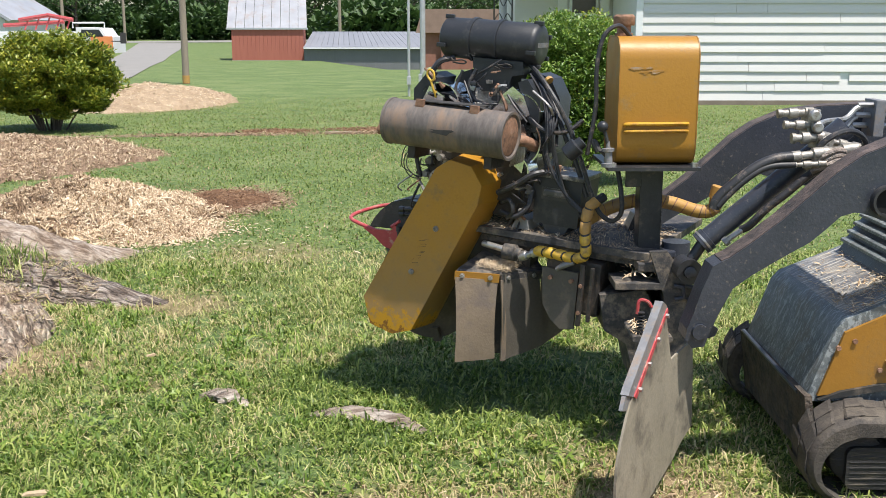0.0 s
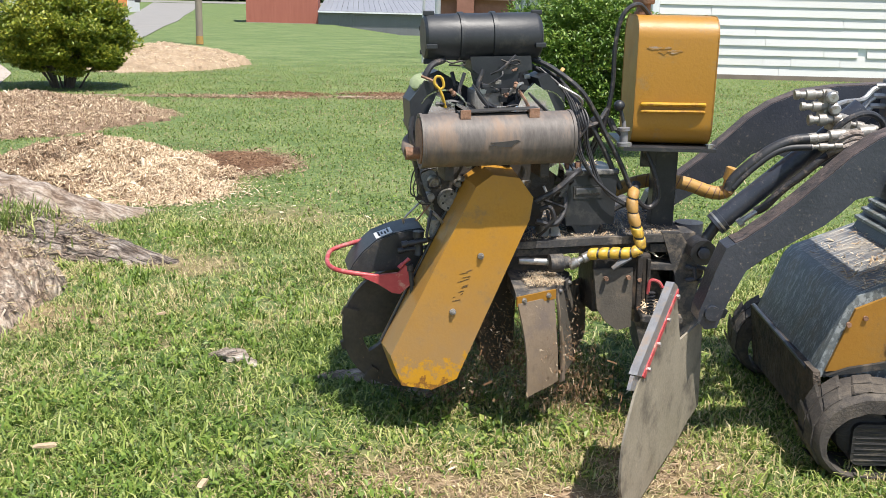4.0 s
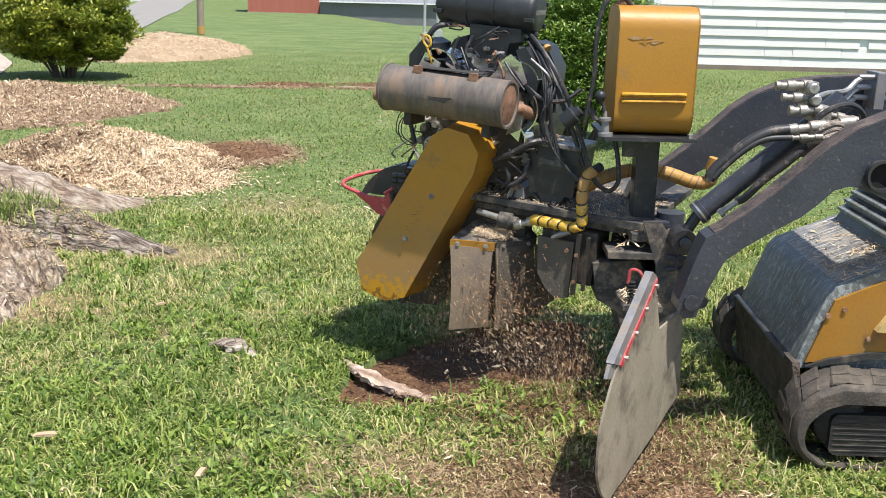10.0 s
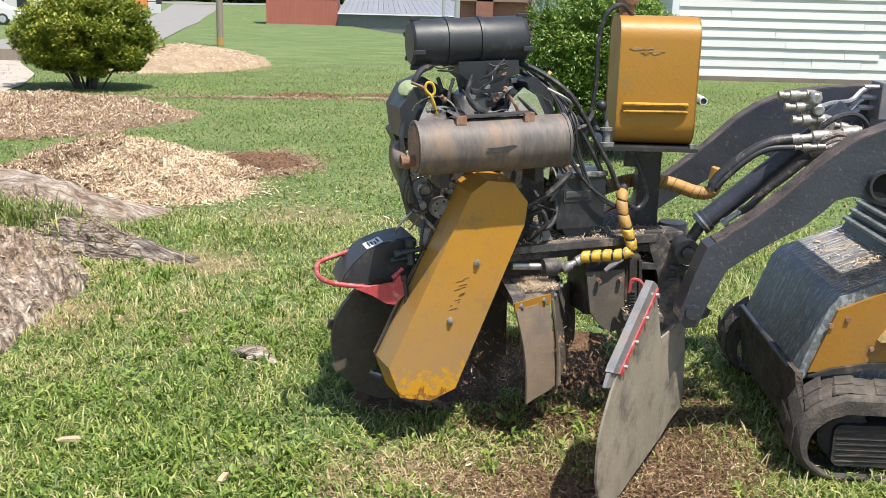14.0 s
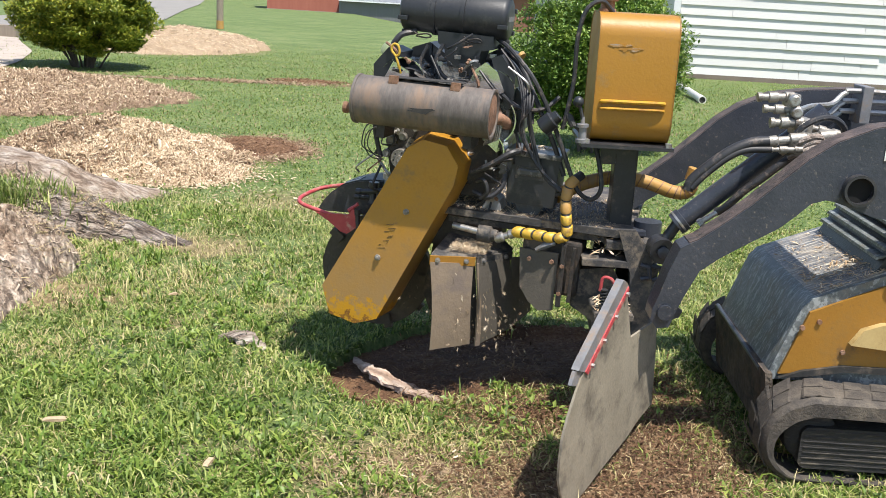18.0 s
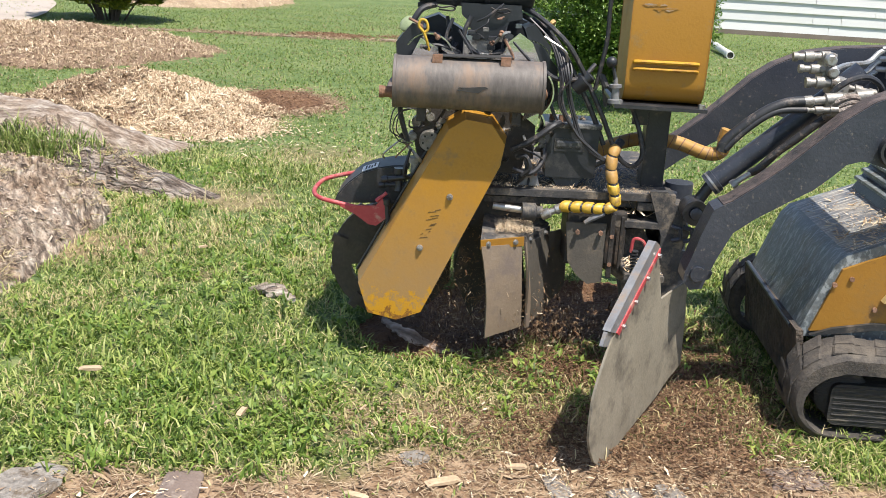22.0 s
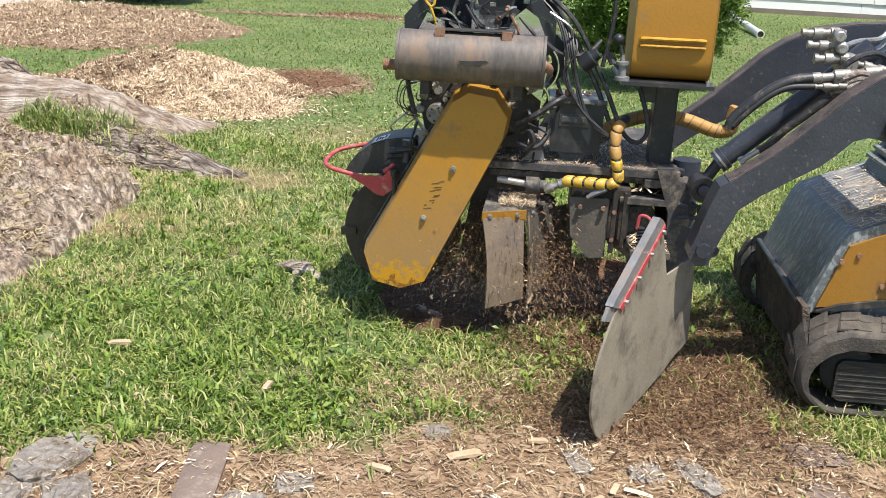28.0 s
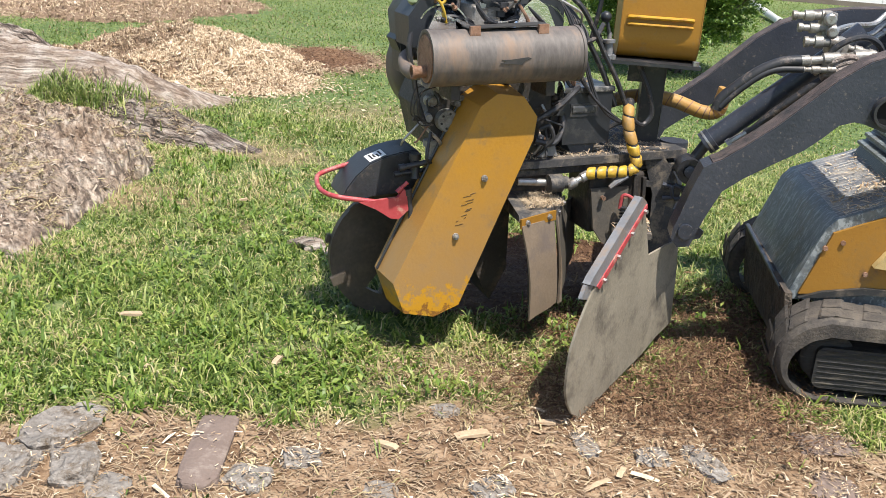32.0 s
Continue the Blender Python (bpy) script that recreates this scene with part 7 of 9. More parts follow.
# far wood that closes the view
rng = np.random.default_rng(77)
pts = []
for k in range(300):
    x, y = rng.uniform(-170, 120), rng.uniform(205, 240)
    c = np.array([x, y, rng.uniform(0, 13)])
    p = rng.normal(size=(260, 3))
    p /= np.linalg.norm(p, axis=1)[:, None]
    pts.append(c + p * np.array([6, 5, 6]) * rng.uniform(0.6, 1.1))
for k in range(110):  # undergrowth along the foot of the trees
    x, y = (rng.uniform(-80, -20), rng.uniform(181, 200)) if k % 3 else (rng.uniform(-14, 12), rng.uniform(118, 134))
    p = rng.normal(size=(260, 3))
    p /= np.linalg.norm(p, axis=1)[:, None]
    pts.append(np.array([x, y, lift(x, y) + rng.uniform(0.5, 4.0)]) + p * np.array([3.5, 3, 2.6]) * rng.uniform(0.6, 1.1))
wood = leaves("far_wood", np.concatenate(pts), 1.2, TREE_LEAF, 78)
tagged(wood, "dense green wood closing the distance", "woodland", kind="stuff")


# road and its verge
def road_strip(name, left, right, mat, label, up=0.03, n=30):
    t = np.linspace(0, 1, n)
    L = np.stack([np.interp(t, np.linspace(0, 1, len(left)), [p[i] for p in left]) for i in (0, 1)], 1)
    Rr = np.stack([np.interp(t, np.linspace(0, 1, len(right)), [p[i] for p in right]) for i in (0, 1)], 1)
    v, m = [], 6
    for a, b in zip(L, Rr):
        for k in range(m + 1):
            q = a + (b - a) * k / m
            v.append((q[0], q[1], lift(q[0], q[1]) + up))
    v = np.array(v)
    i = np.arange(n * (m + 1)).reshape(n, m + 1)
    f = np.stack([i[:-1, :-1].ravel(), i[:-1, 1:].ravel(), i[1:, 1:].ravel(), i[1:, :-1].ravel()], 1)
    return tagged(mesh_object(name, v, f, mat, True), label, "road", kind="structure")


road_strip("road", [(-13.5, 24), (-17.5, 42), (-22, 62), (-30, 97), (-36, 121), (-45.5, 158)], [(-8.2, 24), (-12.2, 41), (-17.5, 63), (-25.2, 97), (-29.5, 118), (-38.5, 158)], ASPHALT, "pale sunlit asphalt lane running back to the trees")
road_strip("road", [(-90, 172), (-55, 172), (-40, 178), (-20, 190)], [(-90, 160), (-55, 158), (-36, 162), (-16, 176)], ASPHALT, "pale crossing road before the trees", 0.04)

road_strip("road", [(-17, 11.5), (-19, 17), (-21, 23), (-23, 29)], [(-5.9, 11.5), (-6.75, 14.2), (-7.05, 16.0), (-7.9, 18.5), (-9.3, 21.2), (-10.6, 24.0), (-12.8, 29)], DRIVE, "pale sandy concrete driveway beside the lawn", 0.02)
kerb = thing("kerb_timber", (-11, 21.5, 0), "weathered brown timber kerb beside the driveway", "kerb")
bm = BM()
prism(bm, [(-13.2, -0.12), (-10.0, -0.12), (-10.0, 0.10), (-10.05, 0.13), (-13.2, 0.13)], 22.6, 22.85)
part("beam", bm, POLE_WOOD, kerb, bev=0.012)


def parked_car():
    x0, y, z = -29.6, 57.5, lift(-27, 57.5)
    ob = thing("car", (x0 + 2.2, y, z), "white parked car at the roadside", "car")
    bm = BM()
    prism(bm, [(x0, z + 0.35), (x0 + 4.35, z + 0.33), (x0 + 4.42, z + 0.62), (x0 + 4.25, z + 0.82), (x0 + 3.2, z + 0.98), (x0 + 0.1, z + 1.0), (x0 - 0.05, z + 0.7)], y, y + 1.75)
    body = part("body", bm, TRUCK_WHITE, ob, bev=0.06)
    bm = BM()
    prism(bm, [(x0 + 0.25, z + 0.98), (x0 + 3.25, z + 0.97), (x0 + 2.5, z + 1.45), (x0 + 1.9, z + 1.5), (x0 + 0.6, z + 1.48)], y + 0.12, y + 1.63)
    part("roof", bm, TRUCK_WHITE, ob, bev=0.05)
    for a, b, c in ((0.62, 1.62, 0.04), (1.72, 2.75, 0.32)):
        bm = BM()
        prism(bm, [(x0 + a, z + 1.03), (x0 + b, z + 1.03), (x0 + b - c, z + 1.38), (x0 + a + 0.05, z + 1.40)], y + 0.105, y + 0.125)
        part("window", bm, WINDOW, ob)
    for wx in (x0 + 0.85, x0 + 3.5):
        bm = BM()
        lathe(bm, (wx, y - 0.02, z + 0.32), (wx, y + 0.2, z + 0.32), [(0, 0.15), (0.01, 0.3), (0.03, 0.32), (0.2, 0.32), (0.22, 0.2)], 24)
        wheel = part("wheel", bm, RUBBER, ob, "", True)
        bm = BM()
        lathe(bm, (wx, y - 0.03, z + 0.32), (wx, y, z + 0.32), [(0, 0.02), (0.005, 0.19), (0.03, 0.2)], 20)
        part("rim", bm, GALV, wheel, "", True)


parked_car()


def utility_pole(x, y, r, h, wraps=False):
    z = lift(x, y)
    ob = thing("utility_pole", (x, y, z), "weathered round wooden utility pole", "utility pole", "utility poles")
    bm = BM()
    tube(bm, [(x, y, z - 0.2), (x, y, z + h * 0.5), (x, y, z + h)], [r, r * 0.93, r * 0.8], 16, 3)
    part("shaft", bm, POLE_WOOD, ob, "", True)
    if wraps:
        bm = BM()
        lathe(bm, (x, y, z + 0.02), (x, y, z + 0.28), [(0, r + 0.01), (0.26, r + 0.006)], 16)
        part("band", bm, TAPE, ob, "orange band at the foot", True)
    else:
        bm = BM()
        box(bm, (x - 1.1, y - 0.06, z + h - 0.7), (x + 1.1, y + 0.06, z + h - 0.58))
        part("cross_arm", bm, POLE_WOOD, ob, bev=0.01)


utility_pole(-8.55, 34.9, 0.115, 9.0, True)
utility_pole(-47.5, 158, 0.22, 11)
utility_pole(-43.0, 120, 0.2, 11)
utility_pole(-11.5, 118, 0.2, 11)


def shed():
    x0, x1, y0, y1 = -17.2, -11.35, 86.0, 93.0
    z = -1.45
    ob = thing("shed", ((x0 + x1) / 2, y0, z), "small red-walled shed with a patched tin roof", "shed")
    bm = BM()
    lean = -0.105 * (y1 - y0)
    foot = [bm.verts.new(p) for p in ((x0, y0, z - 1), (x1, y0, z - 1), (x1 + lean, y1, z - 1), (x0 + lean, y1, z - 1))]
    head_ = [bm.verts.new(v.co + Vector((0, 0, 3.55))) for v in foot]
    bm.faces.new(foot[::-1])
    bm.faces.new(head_)
    for i in range(4):
        bm.faces.new((foot[i], foot[(i + 1) % 4], head_[(i + 1) % 4], head_[i]))
    wall = part("wall", bm, RED_WALL, ob, "faded red board wall")
    n = 18
    for k in range(n):
        xa = x0 + (x1 - x0) * k / n
        bm = BM()
        box(bm, (xa + 0.004, y0 - 0.03, z + 0.05), (xa + (x1 - x0) / n - 0.004, y0 - 0.004, z + 2.5))
        part("board", bm, RED_WALL, wall)
    bm = BM()
    box(bm, (x0 - 0.05, y0 - 0.06, z - 0.3), (x1 + 0.02, y0 - 0.035, z + 0.1))
    part("footing", bm, CONCRETE, ob)
    # lean-to front roof rising to the back, sheets side by side
    m = 9
    for k in range(m):
        xa, xb = x0 - 0.35 + (x1 - x0 + 0.7) * k / m, x0 - 0.35 + (x1 - x0 + 0.7) * (k + 1) / m
        sk = -0.9
        bm = BM()
        vs = [bm.verts.new(p) for p in ((xa, y0 - 0.14, z + 2.62), (xb - 0.03, y0 - 0.14, z + 2.62), (xb - 0.03 + sk * (0.55 if k > m - 2 else 0.5), y0 + 3.6, z + 5.05), (xa + sk * 0.5, y0 + 3.6, z + 5.05))]
        ws = [bm.verts.new(v.co + Vector((0, 0, 0.06))) for v in vs]
        bm.faces.new(vs[::-1])
        bm.faces.new(ws)
        for i in range(4):
            bm.faces.new((vs[i], vs[(i + 1) % 4], ws[(i + 1) % 4], ws[i]))
        part("roof_sheet", bm, METAL_ROOF, ob, "patched tin sheet")
    bm = BM()
    box(bm, (x0 - 0.4, y0 - 0.19, z + 2.54), (x1 + 0.4, y0 - 0.14, z + 2.66))
    part("eave_board", bm, GALV, ob)
    bm = BM()
    prism(bm, [(x0, z + 2.5), (x0 + 0.1, z + 2.5), (x0 + 0.1, z + 2.6), (x0, z + 2.6)], y0, y1)
    part("wall_plate", bm, TRIM, ob)


shed()


def grey_barn():
    x0, x1, y0, y1 = -11.2, -0.4, 85.0, 97.0
    z = -0.36
    ob = thing("grey_shed", ((x0 + x1) / 2, y0, z - 3), "long low grey steel building with a pale ribbed roof", "building")
    bm = BM()
    box(bm, (x0, y0, z - 3.4), (x1, y1, z + 0.02))
    wall = part("wall", bm, GREY_WALL, ob, "grey ribbed steel wall")
    for k in range(48):
        x = x0 + 0.1 + (x1 - x0 - 0.2) * k / 47
        bm = BM()
        box(bm, (x - 0.02, y0 - 0.03, z - 3.2), (x + 0.02, y0 - 0.002, z))
        part("rib", bm, GREY_WALL, wall)
    m = 24
    for k in range(m):
        xa, xb = x0 + (x1 - x0 + 0.4) * k / m, x0 + (x1 - x0 + 0.4) * (k + 1) / m
        sk = -2.0 * k / m
        bm = BM()
        vs = [bm.verts.new(p) for p in ((xa, y0 - 0.3, z + 0.02), (xb - 0.02, y0 - 0.3, z + 0.02), (xb - 0.02 - 2.0 * (k + 1) / m, y0 + 6, z + 1.2), (xa + sk, y0 + 6, z + 1.2))]
        ws = [bm.verts.new(v.co + Vector((0, 0, 0.05))) for v in vs]
        bm.faces.new(vs[::-1])
        bm.faces.new(ws)
        for i in range(4):
            bm.faces.new((vs[i], vs[(i + 1) % 4], ws[(i + 1) % 4], ws[i]))
        part("roof_sheet", bm, GREY_ROOF, ob)
    bm = BM()
    box(bm, (x0, y0 - 0.36, z - 0.06), (x1 + 0.4, y0 - 0.3, z + 0.05))
    part("gutter", bm, TRIM, ob, "pale gutter")


grey_barn()


def white_house():
    x0, y0 = 4.12, 22.6
    z = lift(6, y0)
    ob = thing("white_house", (10, y0, z), "white house clad in worn lapped siding", "house")
    bm = BM()
    box(bm, (x0, y0, z - 0.6), (19, y0 + 8, z + 3.4))
    wall = part("wall", bm, TRIM, ob)
    bm = BM()
    box(bm, (x0 - 0.02, y0 - 0.05, z - 0.6), (19.02, y0 - 0.004, z + 0.10))
    part("foundation", bm, FOOTING, wall, "brown stained footing")
    rng = random.Random(9)
    pitch = 0.205
    for k in range(16):
        zz = z + 0.10 + pitch * k
        cuts = [x0 + 0.14] + sorted(rng.uniform(x0 + 1, 18) for _ in range(3)) + [19.0]
        for a, b in zip(cuts, cuts[1:]):
            if b - a < 0.5:
                continue
            s = rng.uniform(-0.004, 0.004)
            t = rng.uniform(-0.012, 0.008)
            bm = BM()
            prism(bm, [(a, zz), (b - 0.006, zz + rng.uniform(-0.004, 0.004)), (b - 0.006, zz + pitch + 0.02), (a, zz + pitch + 0.02)], y0 - 0.045 + s, y0 - 0.004)
            for v in bm.verts:  # lean each board back towards its top
                if v.co.z > zz + pitch * 0.6 and v.co.y < y0 - 0.01:
                    v.co.y += 0.036
                elif v.co.y < y0 - 0.01:
                    v.co.y += t * 0.5
            part("siding_board", bm, SIDING, wall)
    bm = BM()
    box(bm, (x0 - 0.02, y0 - 0.07, z - 0.02), (x0 + 0.13, y0 + 0.1, z + 3.3))
    part("corner_board", bm, TRIM, wall, bev=0.01)
    # set-back porch side
    bm = BM()
    box(bm, (1.75, y0 + 3.2, z - 0.6), (x0, y0 + 8, z + 3.4))
    back = part("porch_wall", bm, SIDING, ob, "pale grey-green siding under the porch")
    for k in range(15):
        bm = BM()
        zz = z + 0.1 + pitch * k
        prism(bm, [(1.78, zz), (x0 - 0.02, zz), (x0 - 0.02, zz + pitch), (1.78, zz + pitch)], y0 + 3.15, y0 + 3.198)
        for v in bm.verts:
            if v.co.z > zz + 0.1 and v.co.y < y0 + 3.17:
                v.co.y += 0.03
        part("siding_board", bm, SIDING, back)
    bm = BM()
    box(bm, (3.05, y0 + 3.08, z + 1.15), (3.75, y0 + 3.14, z + 2.75))
    win = part("window", bm, TRIM, ob, "white-framed window", bev=0.01)
    for za, zb in ((1.22, 1.9), (1.97, 2.68)):
        bm = BM()
        box(bm, (3.12, y0 + 3.065, z + za), (3.68, y0 + 3.078, z + zb))
        part("pane", bm, WINDOW, win)
    for xa in (2.78, 3.80):
        bm = BM()
        box(bm, (xa, y0 + 3.09, z + 1.15), (xa + 0.22, y0 + 3.145, z + 2.75))
        part("shutter", bm, TRIM, ob, bev=0.006)
    bm = BM()
    lathe(bm, (2.05, y0 + 3.0, z + 2.55), (2.05, y0 + 3.0, z + 2.75), [(0, 0.03), (0.05, 0.07), (0.12, 0.08), (0.2, 0.02)], 12)
    part("porch_lamp", bm, INK, ob, "black porch lamp", True)
    # wrought-iron porch post
    for xa in (1.12, 1.52):
        bm = BM()
        box(bm, (xa, y0 + 1.0, z), (xa + 0.03, y0 + 1.03, z + 2.9))
        part("iron_upright", bm, INK, ob)
    for k in range(9):
        bm = BM()
        zz = z + 0.3 + 0.3 * k
        tube(bm, [(1.14, y0 + 1.015, zz), (1.25, y0 + 1.015, zz + 0.14), (1.34, y0 + 1.015, zz), (1.43, y0 + 1.015, zz + 0.14), (1.53, y0 + 1.015, zz)], 0.011, 6, 4)
        part("iron_scroll", bm, INK, ob, "", True)
    bm = BM()
    box(bm, (1.0, y0 + 0.6, z + 2.95), (x0, y0 + 3.3, z + 3.2))
    part("porch_roof", bm, TRIM, ob)
    bm = BM()
    prism(bm, [(x0 - 0.5, z + 3.3), (19.4, z + 3.3), (19.4, z + 3.5), (x0 - 0.5, z + 3.5)], y0 - 0.5, y0 + 8.4)
    part("roof", bm, METAL_ROOF, ob)


white_house()


def brick_house():
    ob = thing("brick_house", (0.5, 62, -2.2), "brown brick house with a broad chimney", "house")
    bm = BM()
    box(bm, (-1.2, 62, -3.6), (7, 70, 1.05))
    part("wall", bm, BRICK, ob)
    bm = BM()
    box(bm, (-0.1, 61.6, -3.6), (0.9, 62.0, 1.45))
    part("chimney", bm, BRICK, ob, bev=0.02)
    bm = BM()
    prism(bm, [(-1.6, 1.05), (7.4, 1.05), (7.0, 2.4), (-1.2, 2.4)], 61.6, 70)
    part("roof", bm, material("brown_shingle", [(0.20, 0.13, 0.10), (0.28, 0.19, 0.15)], 2, 0.9), ob)


brick_house()


def metal_post(x, y, r, h, label):
    z = lift(x, y)
    ob = thing("metal_post", (x, y, z), label, "post", "posts by the lawn")
    bm = BM()
    cyl(bm, (x, y, z - 0.1), (x, y, z + h), r, 14)
    part("tube", bm, GALV, ob, "", True)
    bm = BM()
    box(bm, (x - r * 1.5, y - 0.09, z + 0.3), (x + r * 1.5, y + 0.05, z + 0.5))
    part("bracket", bm, GALV, ob, bev=0.01)


metal_post(-0.85, 26.2, 0.035, 4.5, "slim galvanised steel post")
metal_post(-0.55, 28.5, 0.075, 5.0, "stout galvanised steel post with a bracket")
metal_post(1.55, 27.5, 0.10, 5.0, "stout galvanised steel post")


def truck():
    x, y = -21.0, 60.0
    z = lift(x, y)
    ob = thing("bucket_truck", (x, y, z), "parked utility bucket truck, white and orange cab, red boom", "truck")
    bm = BM()
    prism(bm, [(x + 0.2, z + 0.8), (x + 2.3, z + 0.8), (x + 2.3, z + 1.7), (x + 1.9, z + 1.75), (x + 1.6, z + 2.2), (x + 0.2, z + 2.25)], y, y + 2.2)
    cab = part("cab", bm, TRUCK_WHITE, ob, "white cab", bev=0.08)
    bm = BM()
    box(bm, (x + 1.0, y - 0.02, z + 0.9), (x + 2.25, y + 0.0, z + 1.75))
    part("door", bm, TRUCK_ORANGE, cab, "orange door", bev=0.008)
    bm = BM()
    prism(bm, [(x + 0.5, z + 1.72), (x + 1.75, z + 1.72), (x + 1.5, z + 2.12), (x + 0.5, z + 2.12)], y - 0.02, y + 0.01)
    part("window", bm, WINDOW, cab)
    bm = BM()
    box(bm, (x - 4.6, y, z + 0.9), (x + 0.1, y + 2.2, z + 2.0))
    part("body_box", bm, TRUCK_WHITE, ob, bev=0.04)
    bm = BM()
    tube(bm, [(x - 3.3, y + 0.8, z + 2.65), (x - 1.6, y + 0.8, z + 2.92), (x - 0.2, y + 0.8, z + 2.66)], 0.12, 8, 0)
    tube(bm, [(x - 4.4, y + 1.3, z + 2.35), (x - 0.9, y + 1.3, z + 2.55)], 0.11, 8, 0)
    for q in range(5):
        tube(bm, [(x - 3.0 + 0.6 * q, y + 0.8, z + 2.1), (x - 2.8 + 0.6 * q, y + 1.0, z + 2.8)], 0.05, 6, 0)
    part("boom", bm, RED, ob, "red folded boom", True)
    bm = BM()
    tube(bm, [(x - 0.1, y + 0.4, z + 2.2), (x - 0.1, y + 0.4, z + 2.5), (x + 1.7, y + 0.4, z + 2.5), (x + 1.7, y + 0.4, z + 2.15)], 0.05, 6, 0)
    part("roof_rack", bm, TRUCK_WHITE, ob, "", True)
    bm = BM()
    box(bm, (x + 2.75, y - 0.25, z + 1.35), (x + 3.05, y - 0.1, z + 1.95))
    box(bm, (x + 2.2, y - 0.16, z + 1.45), (x + 2.8, y - 0.13, z + 1.5))
    part("wing_mirror", bm, INK, ob, bev=0.02)
    for wx in (x + 1.5, x - 3.4, x - 2.3):
        bm = BM()
        lathe(bm, (wx, y - 0.05, z + 0.5), (wx, y + 0.3, z + 0.5), [(0, 0.2), (0.03, 0.3), (0.03, 0.5), (0.3, 0.5), (0.34, 0.3)], 20)
        part("wheel", bm, RUBBER, ob, "", True)


truck()


def gable_house():
    ob = thing("gable_house", (-26, 70, -1.2), "pale gabled house far across the road", "house")
    bm = BM()
    prism(bm, [(-38.4, -1.6), (-28.9, -1.6), (-28.9, 1.8), (-33.4, 4.6), (-38.4, 1.8)], 70, 80)
    part("wall", bm, SIDING, ob)
    bm = BM()
    prism(bm, [(-28.5, 1.7), (-33.4, 4.75), (-33.4, 4.95), (-28.3, 1.8)], 69.6, 80)
    part("roof", bm, METAL_ROOF, ob)
    for x in (-32.4, -30.7):
        bm = BM()
        box(bm, (x, 69.94, -0.3), (x + 0.8, 69.99, 1.2))
        part("window", bm, WINDOW, ob)


gable_house()

# white drain pipe on the lawn by the house
pipe = thing("drain_pipe", (3.6, 18, 0), "white plastic drain pipe lying on the grass", "pipe")
bm = BM()
a, b = Vector((3.58, 19.5, 0.10)), Vector((3.50, 16.0, 0.05))
L = (b - a).length
lathe(bm, a, b, [(0, 0.045), (0, 0.055), (L - 0.25, 0.055), (L - 0.24, 0.062), (L, 0.062), (L, 0.048), (L - 0.4, 0.045)], 18)
part("tube", bm, PVC, pipe, "", True)
# black disc paints the dark inside of the pipe's mouth
bm = BM()
lathe(bm, b - (b - a).normalized() * 0.02, b + (b - a).normalized() * 0.002, [(0, 0.03), (0.001, 0.047), (0.006, 0.046), (0.004, 0.02)], 18)
part("bore", bm, INK, pipe, "", True)

# pale edging strip across the lawn
bm = BM()
rnd = random.Random(31)
edging = thing("lawn_edging", (-2, 15.4, 0), "low pale concrete edging sunk in the lawn", "edging")
x = -7.0
while x < 1.2:
    w = rnd.uniform(0.5, 0.8)
    yy = 15.05 + 0.135 * (x + 4)
    if rnd.random() < 0.75:
        bm = BM()
        box(bm, (x, yy - 0.06, -0.05), (x + w - 0.02, yy + 0.05, (0.034 if x > -1.9 else 0.016) + rnd.uniform(-0.014, 0.006)))
        part("edging_block", bm, SOILED_CONCRETE, edging, bev=0.012)
    x += w


# ---- stump, heaps, stones
def ridge_height(X, Y, pts):
    """Height of a root that runs along points (x, y, height, half width)."""
    H = np.zeros_like(X)
    for (xa, ya, ha, wa), (xb, yb, hb, wb) in zip(pts, pts[1:]):
        dx, dy = xb - xa, yb - ya
        t = np.clip(((X - xa) * dx + (Y - ya) * dy) / (dx * dx + dy * dy), 0, 1)
        d = np.hypot(X - xa - t * dx, Y - ya - t * dy)
        h, w = ha + t * (hb - ha), wa + t * (wb - wa)
        H = np.maximum(H, h * np.clip(1 - (d / w) ** 2, 0, 1) ** 0.8)
    return H


def height_thing(name, X, Y, H, mat, label, category, drop=0.01, kind=""):
    base = (float(X[H > drop].mean()), float(Y[H > drop].mean()), 0.0)
    Z = terrain(X, Y) + np.where(H > drop, H, -0.06)
    v = np.stack([X.ravel() - base[0], Y.ravel() - base[1], Z.ravel()], 1)
    i = np.arange(X.size).reshape(X.shape)
    f = np.stack([i[:-1, :-1].ravel(), i[:-1, 1:].ravel(), i[1:, 1:].ravel(), i[1:, :-1].ravel()], 1)
    keep = (H.ravel()[f] > drop).any(1)
    used, inv = np.unique(f[keep], return_inverse=True)
    ob = mesh_object(name, v[used], inv.reshape(-1, 4), mat, True)
    ob.location = base
    return tagged(ob, label, category, kind=kind)


stump = thing("stump", (-3.2, 5.6, 0), "broad grey weathered stump with spreading roots", "tree stump")
RES = 0.014  # step of the stump's surface
SX, SY = np.meshgrid(np.arange(-5.2, -1.3, RES), np.arange(3.0, 8.2, RES))
SH = np.zeros_like(SX)
PALE_WOOD = grained("bleached_root", [(0.30, 0.235, 0.19), (0.60, 0.51, 0.43), (0.78, 0.70, 0.61)], 8, (1.4, 22, 14), 0.6, 0.045, 0.7)
FURROWED = grained("furrowed_grey_bark", [(0.15, 0.115, 0.095), (0.50, 0.42, 0.355), (0.80, 0.72, 0.64)], -14, (3.5, 24, 16), 0.66, 0.07, 0.36)
BROWN_BARK = grained("rough_brown_bark", [(0.20, 0.15, 0.115), (0.56, 0.45, 0.35), (0.86, 0.75, 0.62)], -55, (9, 17, 11), 0.66, 0.05, 0.5)


